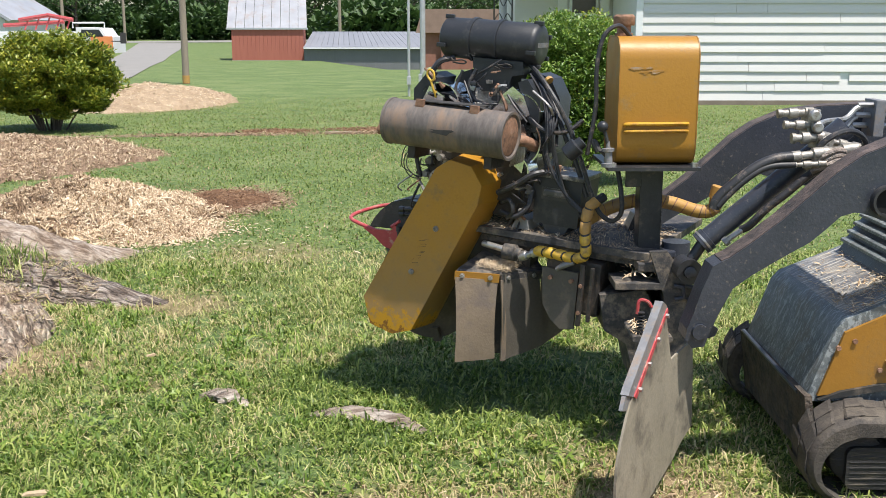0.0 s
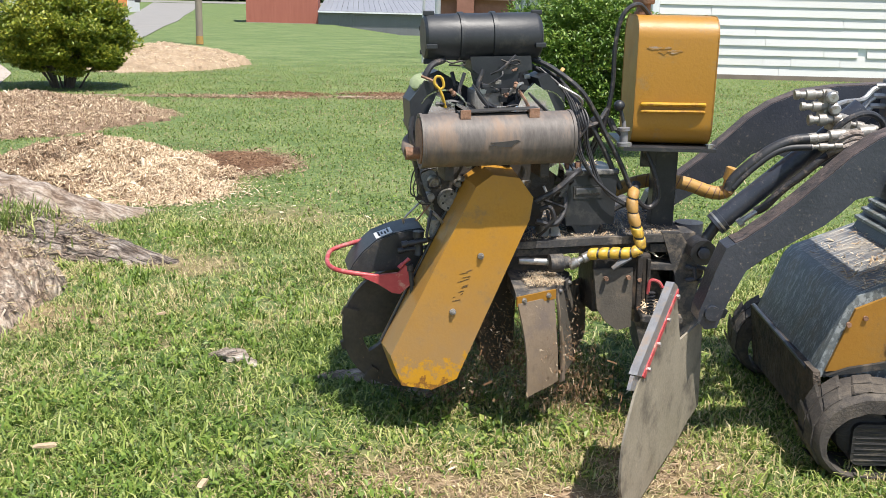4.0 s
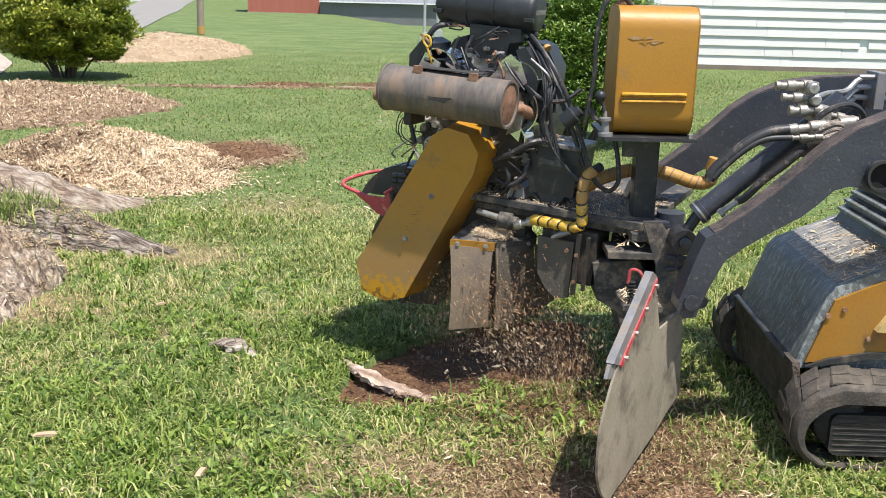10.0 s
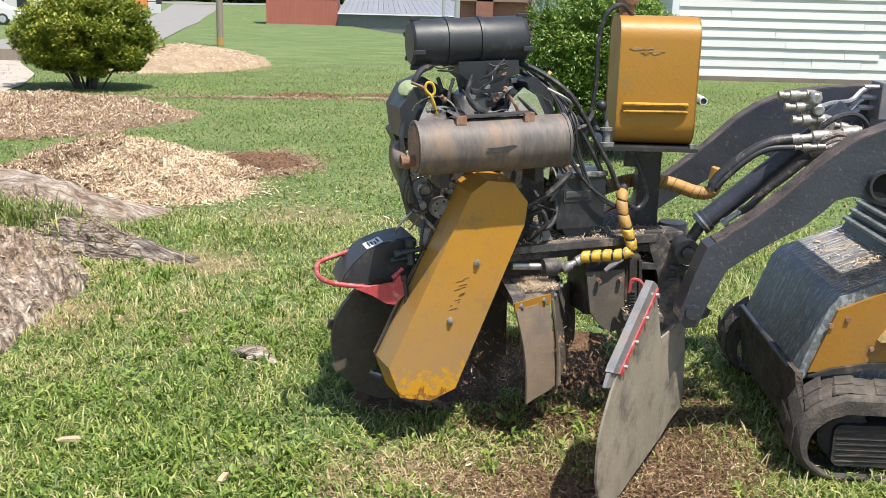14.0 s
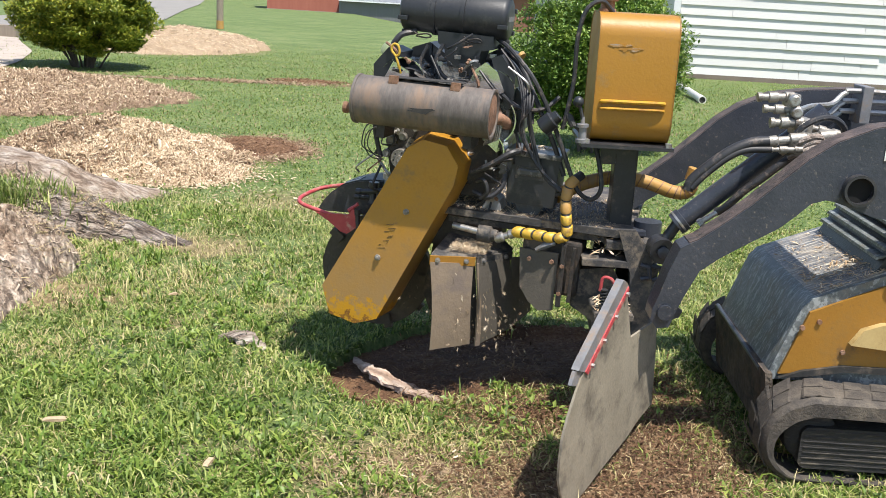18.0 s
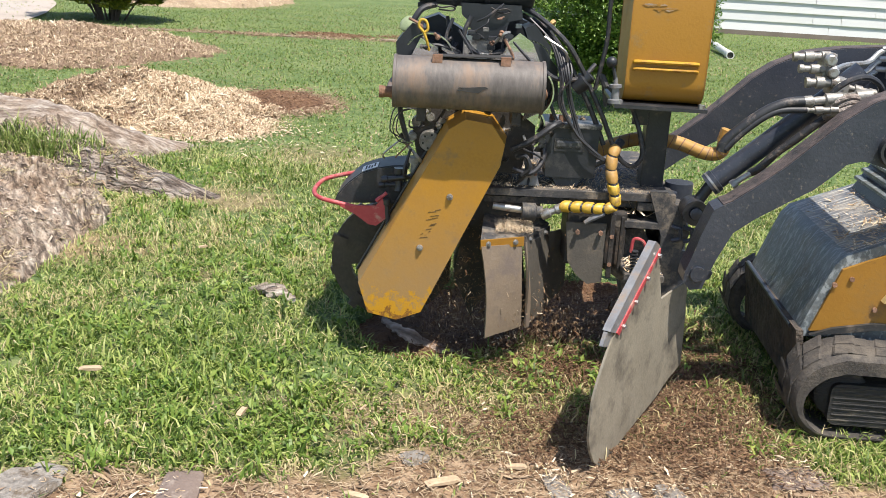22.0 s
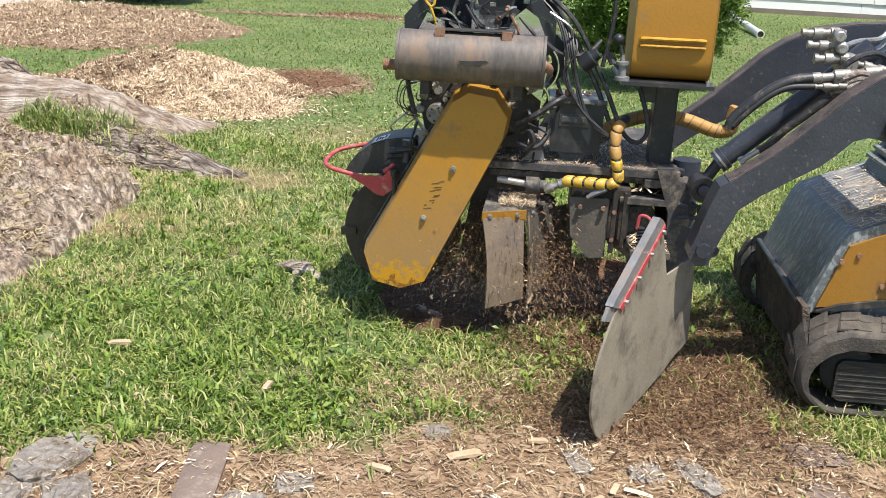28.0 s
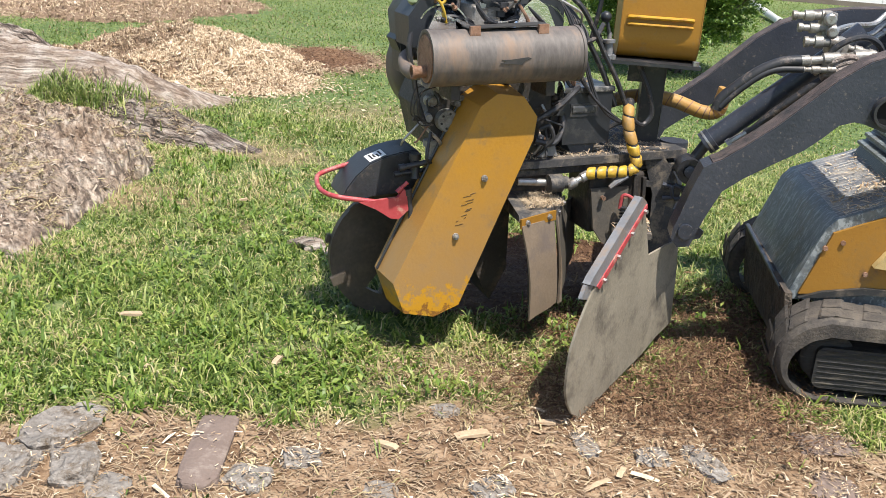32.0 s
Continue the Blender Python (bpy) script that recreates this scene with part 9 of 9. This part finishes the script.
tagged(blade_mesh("dry_grass", x[q], y[q], 0.05, 0.0050, STRAW, 92, 1.5), "dry straw-coloured blades in the lawn", "grass", kind="stuff")
keep = (rng.random(len(x2)) < np.clip((1 - bareness(x2, y2)) * (0.75 + 0.4 * fbm(x2, y2, 3.0, 1)), 0, 1) * np.clip((27 - y2) / 9, 0, 1)) & free(x2, y2)
xf, yf = x2[keep], y2[keep]
dry2 = rng.random(len(xf)) < 0.10 + 0.30 * np.clip(fbm(xf, yf, 0.9, 4), 0, 1)
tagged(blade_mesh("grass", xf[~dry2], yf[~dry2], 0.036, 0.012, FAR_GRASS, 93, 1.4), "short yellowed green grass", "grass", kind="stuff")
tagged(blade_mesh("dry_grass", xf[dry2], yf[dry2], 0.034, 0.009, STRAW_OLD, 94, 1.4), "dry straw-coloured blades in the lawn", "grass", kind="stuff")

# dead grass lying flat on the bare ground
sx, sy = scatter(70000, 2.15, 4.4)
keep = (rng.random(len(sx)) < bareness(sx, sy) * 0.42) & ~dug(sx, sy) & free(sx, sy)
tagged(blade_mesh("straw", sx[keep], sy[keep], 0.032, 0.003, STRAW_OLD, 98, 1.45, lying=True), "dead grass lying on bare soil", "dead grass", kind="stuff")
# tussocks of broad crabgrass
tx, ty = scatter(1500, 2.3, 6.8)
keep = (bareness(tx, ty) < 0.75) & free(tx, ty) & ~dug(tx, ty) & ((fbm(tx, ty, 2.1, 6) > 0.0) | (ty < 3.2)) & ((tx < -0.45) | (ty > 4.6) | (rng.random(len(tx)) < 0.25))
tx, ty = tx[keep], ty[keep]
bx = np.repeat(tx, 24) + rng.normal(0, 0.022, len(tx) * 24)
by = np.repeat(ty, 24) + rng.normal(0, 0.022, len(tx) * 24)
tagged(blade_mesh("crabgrass", bx, by, 0.068, 0.0105, WEED, 95, 1.5), "tussocks of broad light green crabgrass", "grass", kind="stuff")
# grass on the stump
gx, gy = rng.normal(-3.15, 0.32, 5200), rng.normal(6.0, 0.11, 5200)
i = np.clip(((gx - SX[0, 0]) / RES).round().astype(int), 0, SX.shape[1] - 1)
j = np.clip(((gy - SY[0, 0]) / RES).round().astype(int), 0, SX.shape[0] - 1)
tagged(blade_mesh("stump_grass", gx, gy, 0.075, 0.008, GRASS_PALE, 96, 0.8, SH[j, i]), "grass growing in the hollow of the stump", "grass", kind="stuff")
# dry litter caught on the stump
lx, ly = rng.uniform(-4.2, -2.0, 9000), rng.uniform(3.6, 6.1, 9000)
i = np.clip(((lx - SX[0, 0]) / RES).round().astype(int), 0, SX.shape[1] - 1)
j = np.clip(((ly - SY[0, 0]) / RES).round().astype(int), 0, SX.shape[0] - 1)
k = (SH[j, i] > 0.03) & (fbm(lx, ly, 4.0, 3) + 0.5 * fbm(lx, ly, 13.0, 5) > -0.22)
chip_field("stump_litter", np.stack([lx[k], ly[k], SH[j, i][k] + 0.006], 1), 0.020, CHIP_DARK, 57, "dry leaves and chips caught on the stump", 0.5)
fx, fy = rng.uniform(-4.2, -2.0, 15000), rng.uniform(3.5, 6.35, 15000)
i2 = np.clip(((fx - SX[0, 0]) / RES).round().astype(int), 0, SX.shape[1] - 1)
j2 = np.clip(((fy - SY[0, 0]) / RES).round().astype(int), 0, SX.shape[0] - 1)
k2 = SH[j2, i2] > 0.04
chip_field("bark_flakes", np.stack([fx[k2], fy[k2], SH[j2, i2][k2] + 0.002], 1), 0.022, BARK_FLAKE, 59, "flakes of grey-brown bark on the stump", 0.45)
tagged(blade_mesh("stump_straw", lx[k], ly[k], 0.07, 0.0045, STRAW, 58, 1.4, SH[j, i][k], True), "dead grass caught on the stump", "dead grass", kind="stuff")
# broad-leaved weeds
wx, wy = scatter(2600, 2.4, 8.0)
keep = (bareness(wx, wy) < 0.5) & free(wx, wy) & ~dug(wx, wy) & (fbm(wx, wy, 3.0, 9) > 0.15)
wx, wy = wx[keep], wy[keep]
wp = np.stack([np.repeat(wx, 5) + rng.normal(0, 0.02, len(wx) * 5), np.repeat(wy, 5) + rng.normal(0, 0.02, len(wx) * 5), np.repeat(terrain(wx, wy), 5) + rng.uniform(0.015, 0.045, len(wx) * 5)], 1)
tagged(leaves("clover", wp, 0.03, WEED, 97), "small broad-leaved weeds among the grass", "weeds", kind="stuff")

# turf over the old root: plugs of sod that the wheel grinds away as it swings and creeps forward
turf_pieces = []
ang = np.degrees(np.arctan2(-(y - 3.66), -(x - 0.72)))
rad = np.hypot(x - 0.72, y - 3.66)
PX, PY = np.meshgrid(np.arange(-0.86, 0.74, 0.02), np.arange(3.50, 4.84, 0.02))
PA, PR = np.degrees(np.arctan2(-(PY - 3.66), -(PX - 0.72))), np.hypot(PX - 0.72, PY - 3.66)
BANDS = [(0.0, 1.19, None), (1.19, 1.25, 12.6), (1.25, 1.32, 15.6), (1.32, 1.39, 26.2), (1.39, 1.8, 30.3)]
for r0, r1, when in BANDS:
    for k, (a0, a1) in enumerate(zip(range(-96, 36, 6), range(-90, 42, 6))):
        q = inside & (ang >= a0) & (ang < a1) & (rad >= r0) & (rad < r1)
        cell = (pit(PX, PY) > -0.03) & (PA >= a0 - 0.8) & (PA < a1 + 0.8) & (PR >= r0 - 0.012) & (PR < r1 + 0.012)
        if q.sum() < 6 or cell.sum() < 6:
            continue
        sod = height_thing("turf", PX, PY, np.where(cell, 0.001, 0.0), GROUND, "plug of turf that the cutter wheel grinds away", "turf", 0.0005)
        tagged(sod, group="turf over the root")
        c = (sod.location.x, sod.location.y, 0.0)
        ob = blade_mesh("grass_tuft", x[q], y[q], 0.05, 0.0078, GRASS, 100 + k, 1.4)
        ob.data.transform(Matrix.Translation((-c[0], -c[1], 0)))
        ob.parent = sod
        tagged(ob, kind="stuff")
        turf_pieces.append((sod, c, (a0 + a1) / 2, when))

# soil and chips lying in the ground hole
X, Y = np.meshgrid(np.arange(-0.85, 0.74, 0.02), np.arange(3.45, 4.85, 0.02))
inside2 = np.clip((pit(X, Y) + 0.02) / 0.08, 0, 1)
Hs = np.where(inside2 > 0, 0.004 + 0.030 * inside2 + 0.010 * fbm(X, Y, 12.0) + 0.007 * fbm(X, Y, 40.0), 0)
Hs = Hs + 0.05 * np.exp(-((X - 0.28) / 0.18) ** 2 - ((Y - 4.1) / 0.2) ** 2) * inside2
soil_pile = height_thing("soil_mound", X, Y, np.where(inside2 > 0, Hs + 1.0, 0.0), SOIL, "red-brown soil and sawdust thrown up by the cutter", "soil", 0.003)
Hs = Hs - hollow(X, Y)
co = np.zeros(len(soil_pile.data.vertices) * 3, dtype=np.float32)
soil_pile.data.vertices.foreach_get("co", co)
co = co.reshape(-1, 3)
co[:, 2] = np.where(co[:, 2] > 0.5, co[:, 2] - 1.0, -0.03) - hollow(co[:, 0] + soil_pile.location.x, co[:, 1] + soil_pile.location.y)
soil_pile.data.vertices.foreach_set("co", co.ravel())
SOIL_BASE = tuple(soil_pile.location)
k = np.argwhere(inside2 > 0.3)
k = k[rng.choice(len(k), 5000)]
cp = np.stack([X[k[:, 0], k[:, 1]] + rng.uniform(-.01, .01, 5000) - SOIL_BASE[0], Y[k[:, 0], k[:, 1]] + rng.uniform(-.01, .01, 5000) - SOIL_BASE[1], Hs[k[:, 0], k[:, 1]] + 0.006], 1)
ob = chip_field("soil_litter", cp, 0.012, SOIL_CHIP, 120, "", 0.4)
del ob["category"]
ob.parent = soil_pile

# chips lying on the machine
def machine_chips(parent, lo, hi, n, size, seed):
    g = np.random.default_rng(seed)
    b = base_of[parent]
    p = np.stack([g.uniform(lo[i], hi[i], n) - b[i] for i in range(3)], 1)
    c = chip_field("chip_litter", p, size, CHIP, seed, "pale chips lying on the machine", 0.5)
    del c["category"]
    c.parent = parent


machine_chips(head, (-0.06, 3.38, 0.622), (0.07, 3.54, 0.645), 5200, 0.0045, 130)
machine_chips(head, (-0.15, 3.47, 0.764), (0.50, 3.62, 0.770), 1800, 0.006, 131)
machine_chips(head, (-0.15, 3.62, 0.764), (0.54, 3.95, 0.770), 2600, 0.009, 135)
machine_chips(head, (0.14, 3.56, 0.991), (0.24, 3.66, 0.994), 60, 0.014, 132)
machine_chips(grinder, (0.40, 3.28, 0.528), (0.52, 3.42, 0.54), 200, 0.018, 133)
machine_chips(grinder, (0.40, 3.46, 0.668), (0.56, 3.60, 0.735), 70, 0.02, 134)

# straw and chips lying on the sloping hood
g = np.random.default_rng(140)
hx = g.uniform(1.18, 1.50, 900)
hy = np.where(g.random(900) < 0.6, g.normal(3.56, 0.09, 900), g.uniform(3.45, 4.10, 900)).clip(3.45, 4.12)
hz = np.interp(hx, [1.172, 1.40, 1.515], [0.606, 0.705, 0.739]) + 0.006
ob = chip_field("chip_litter", np.stack([hx, hy, hz], 1) - np.array(LB), 0.014, CHIP, 141, "pale chips and straw lying on the hood", 0.35)
del ob["category"]
ob.parent = loader

# ---- flying chips
def flying_chips():
    out = []
    g = random.Random(7)
    for k in range(48):
        s = g.choice([0.006, 0.008, 0.010, 0.014])
        bm = BM()
        prism(bm, [(-s, -s * 0.2), (-s * 0.2, s * 0.25), (s, s * 0.1), (s * 0.5, -s * 0.25)], -s * 0.18, s * 0.18)
        ob = solid("flying_chip", bm, CHIP if k % 3 else CHIP_DARK, (0, 0, 0), "wood chip thrown by the cutter wheel", "wood chip", "flying wood chips")
        out.append(ob)
    return out


flyers = flying_chips()


SPRAY_CHIP = material("spray_chip", [(0.10, 0.05, 0.024), (0.24, 0.13, 0.064), (0.50, 0.33, 0.19)], 6, 0.9, island=True)


def spray_puffs():
    """Loose clusters of small chips and crumbs in the air."""
    out = []
    for k in range(72):
        g = np.random.default_rng(200 + k)
        n = 400
        p = g.normal(size=(n, 3)) * np.array([0.10, 0.08, 0.075])
        ob = chip_field("chip_spray", p, 0.006 if k % 3 else 0.010, SPRAY_CHIP if k % 5 else CHIP, 250 + k, "spray of brown chips and soil thrown by the cutter", 0.9)
        out.append(ob)
    return out


puffs = spray_puffs()

# mulch thrown over the grass before the deflector
g = np.random.default_rng(300)
x, y = np.concatenate([g.normal(0.25, 0.22, 5000), g.normal(0.72, 0.2, 11000), g.normal(0.86, 0.13, 8000), g.normal(0.32, 0.2, 9000)]), np.concatenate([g.normal(3.1, 0.14, 5000), g.normal(3.2, 0.24, 11000), g.normal(3.75, 0.25, 8000), g.normal(3.66, 0.14, 9000)])
keep = (y > 2.75) & (x < 1.1)
x, y = x[keep], y[keep]
mulch = chip_field("thrown_mulch", np.stack([x, y, terrain(x, y) + g.uniform(0.0, 0.035, len(x))], 1), 0.013, SOIL_CHIP, 301, "brown mulch thrown over the grass", 0.4)


# =====================================================================  what moves
def at_time(t):
    rows = np.array(MACHINE_ROWS)
    return [float(np.interp(t, rows[:, 0], rows[:, i])) for i in range(1, 6)]


GRIND = [(2.3, 0), (2.6, .35), (3.2, .6), (4.7, .85), (5.5, .7), (6.2, .1), (7.3, .1), (7.8, .95), (10.1, .95), (10.6, .1), (11.6, .1), (12, .5), (13.5, .5), (14.3, .2), (15.5, .5), (16.2, .9), (16.6, .8), (16.9, .03),
         (18.4, .03), (18.7, 1), (19.3, .9), (19.6, .03), (21.2, .1), (21.7, .9), (23.8, .9), (24.5, .2), (26.3, .2), (27, 1), (28.3, .8), (28.8, .1), (30, .1), (30.4, 1), (32, .9)]


def grinding(t):
    """How hard the wheel bites at t seconds, 0 to 1."""
    return float(np.interp(t, [a for a, b in GRIND], [b for a, b in GRIND]))


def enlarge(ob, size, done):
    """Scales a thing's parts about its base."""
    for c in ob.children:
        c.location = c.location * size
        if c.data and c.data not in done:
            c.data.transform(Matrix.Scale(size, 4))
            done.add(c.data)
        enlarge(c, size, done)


# enlarged to fit the camera's view; the deflector alone keeps its drawn size
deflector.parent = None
enlarge(grinder, GRINDER_VIEW_SCALE, set())
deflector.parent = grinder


def motions():
    walk(loader, [(t, pose(LB[0] + x, LB[1] + y, 0)) for t, x, y, z, a, h in MACHINE_ROWS])
    e, b, d = GRINDER_VIEW_SCALE, GRINDER_VIEW_SHIFT, deflector.location.copy() - GRINDER_VIEW_SHIFT
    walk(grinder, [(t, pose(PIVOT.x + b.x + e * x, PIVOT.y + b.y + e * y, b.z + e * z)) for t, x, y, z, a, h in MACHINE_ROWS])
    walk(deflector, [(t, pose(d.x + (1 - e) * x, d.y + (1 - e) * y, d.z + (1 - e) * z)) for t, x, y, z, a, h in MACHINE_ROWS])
    lean = Matrix.Rotation(radians(8.48), 4, "X") @ Matrix.Rotation(radians(-2.50), 4, "Y")  # the swing axis leans
    o = Matrix.Translation((0, 0, 0.6 * e))
    walk(head, [(t, pose(0, 0, h * e) @ o @ lean @ Matrix.Rotation(radians(a), 4, "Z") @ lean.inverted() @ o.inverted()) for t, x, y, z, a, h in MACHINE_ROWS])
    p = ARM_PIVOT - Vector(LB)
    for arm in (near_arm, far_arm):  # the arms sink and rise with the attachment
        walk(arm, [(t, pose(p.x, p.y, p.z, 0, math.degrees(z / 1.8), 0)) for t, x, y, z, a, h in MACHINE_ROWS])
    w = (WHEEL - PIVOT) * GRINDER_VIEW_SCALE
    walk(cutter_wheel, [(0.1 * k, pose(w.x, w.y, w.z, 0, -76.0 * k, 0)) for k in range(321)])
    # turf goes as the wheel first grinds over it
    for ob, c, a, when in turf_pieces:
        t = when or float(np.interp(a, [-60, -33, -20, -8, 0, 6, 12, 18], [9.5, 9.1, 8.8, 8.4, 7.9, 7.3, 6.3, 5.9]))
        t += 0.02 * (a + 20) if when else 0.0
        walk(ob, [(0.0, pose(c[0], c[1], 0)), (t - 0.7, pose(c[0], c[1], 0)), (t, pose(c[0], c[1], -0.08)), (t + 0.5, pose(c[0], c[1], -0.17)), (32.0, pose(c[0], c[1], -0.17))])
    x, y, z = SOIL_BASE
    walk(soil_pile, [(0.0, pose(x, y, -0.03)), (2.6, pose(x, y, -0.03)), (5.0, pose(x, y, -0.02)), (9.2, pose(x, y, 0.0)), (20.0, pose(x, y, 0.006)), (32.0, pose(x, y, 0.010))])
    # chips: thrown from under the wheel towards the deflector, then lost in the soil
    g = random.Random(21)
    for k, ob in enumerate(flyers):
        rows = [(0.0, pose(-0.2, 3.9, -0.15))]
        t = 2.35 + g.uniform(0, 0.9)
        rows.append((t - 0.12, pose(-0.2, 3.9, -0.15)))
        while t < 30.9:
            if g.random() > grinding(t + 0.2):
                t += 0.25
                continue
            rows.append((t - 0.1, pose(rows[-1][1].translation.x, rows[-1][1].translation.y, -0.15)))
            dx, dy, dz, a, h = at_time(t)
            ca, sa = math.cos(radians(a)), math.sin(radians(a))
            lx, ly = WHEEL.x - PIVOT.x + g.uniform(0.0, 0.32), WHEEL.y - PIVOT.y + g.uniform(-0.14, 0.10)
            px, py = PIVOT.x + GRINDER_VIEW_SHIFT.x + dx + (ca * lx - sa * ly) * GRINDER_VIEW_SCALE, PIVOT.y + GRINDER_VIEW_SHIFT.y + dy + (sa * lx + ca * ly) * GRINDER_VIEW_SCALE
            v, vy = g.uniform(0.5, 1.9), g.uniform(-0.75, 0.35)
            vx, vy = ca * v - sa * vy, sa * v + ca * vy
            z0, vz = g.uniform(0.02, 0.22), g.uniform(0.5, 2.0)
            life = (vz + math.sqrt(vz * vz + 19.6 * (z0 + 0.03))) / 9.8
            limit = (0.22 + dx - px) / vx if vx > 0.2 else life
            n = 4
            spin = [g.uniform(-60, 60) for _ in range(3)]
            for i in range(n + 1):
                s = life * i / n
                e = min(s, max(0.02, limit))
                rows.append((t + s, pose(px + vx * e, py + vy * e, max(-0.06, z0 + vz * s - 4.9 * s * s), spin[0] * i, spin[1] * i, spin[2] * i)))
            t += life
            rows.append((t + 0.1, pose(px * 0.5, py, -0.15, spin[0] * n, spin[1] * n, spin[2] * n)))
            t += 0.2 + g.uniform(0, 0.35)
        rows.append((32.0, pose(-0.2, 3.7, 0.12 if k % 4 == 0 else -0.1)))
        clean, last = [], -1
        for r in rows:  # one row a frame at most
            if frame(r[0]) > last:
                clean.append(r)
                last = frame(r[0])
        walk(ob, clean)
    x, y, z = cut_root.location
    walk(cut_root, [(0.0, pose(x, y, -0.14)), (8.5, pose(x, y, -0.14)), (8.95, pose(x, y, 0.0)), (20.5, pose(x, y, -0.012)), (23.0, pose(x, y, -0.05)), (32.0, pose(x, y, -0.06))])
    x, y, z = old_root.location
    walk(old_root, [(0.0, pose(x, y, 0.0)), (8.4, pose(x, y, 0.0)), (8.9, pose(x, y, -0.16)), (32.0, pose(x, y, -0.16))])
    walk(mulch, [(0.0, pose(0, 0, -0.06)), (3.0, pose(0, 0, -0.06)), (9.5, pose(0, 0, -0.014)), (22.0, pose(0, 0, -0.004)), (32.0, pose(0, 0, 0.004))])
    # clusters of crumbs sweep from the wheel to the deflector again and again
    g = random.Random(33)
    for k, ob in enumerate(puffs):
        rows = [(0.0, pose(0.0, 3.8, -0.4))]
        t = 2.4 + 0.6 * k / len(puffs)
        while t < 31.2:
            if g.random() > grinding(t + 0.3):
                t += 0.25
                continue
            rows.append((t - 0.1, pose(rows[-1][1].translation.x, rows[-1][1].translation.y, -0.4)))
            dx, dy, dz, a, h = at_time(t)
            ca, sa = math.cos(radians(a)), math.sin(radians(a))
            lx, ly = WHEEL.x - PIVOT.x + g.uniform(0.05, 0.30), WHEEL.y - PIVOT.y + g.uniform(-0.12, 0.10)
            px, py = PIVOT.x + GRINDER_VIEW_SHIFT.x + dx + (ca * lx - sa * ly) * GRINDER_VIEW_SCALE, PIVOT.y + GRINDER_VIEW_SHIFT.y + dy + (sa * lx + ca * ly) * GRINDER_VIEW_SCALE
            ex, ey = 0.34 + dx + g.uniform(-0.28, 0.0), 3.70 + g.uniform(-0.16, 0.2)
            z0, top, turn = g.uniform(0.03, 0.14), g.choice([0.12, 0.2, 0.28, 0.36, 0.46]), g.uniform(-50, 50)
            life = g.uniform(0.3, 0.5)
            rows.append((t, pose(px, py, -0.35)))
            for i in range(5):
                e = i / 4
                rows.append((t + 0.1 + life * e, pose(px + (ex - px) * e, py + (ey - py) * e, z0 + top * 4 * e * (1 - e) * 0.8, turn * e, 0, turn * e)))
            t += 0.2 + life
            rows.append((t, pose(ex, ey, -0.35)))
            t += g.uniform(0.05, 0.2)
        rows.append((32.0, pose(0.0, 3.7, -0.4)))
        clean, last = [], -1
        for r in rows:
            if frame(r[0]) > last:
                clean.append(r)
                last = frame(r[0])
        walk(ob, clean)


motions()
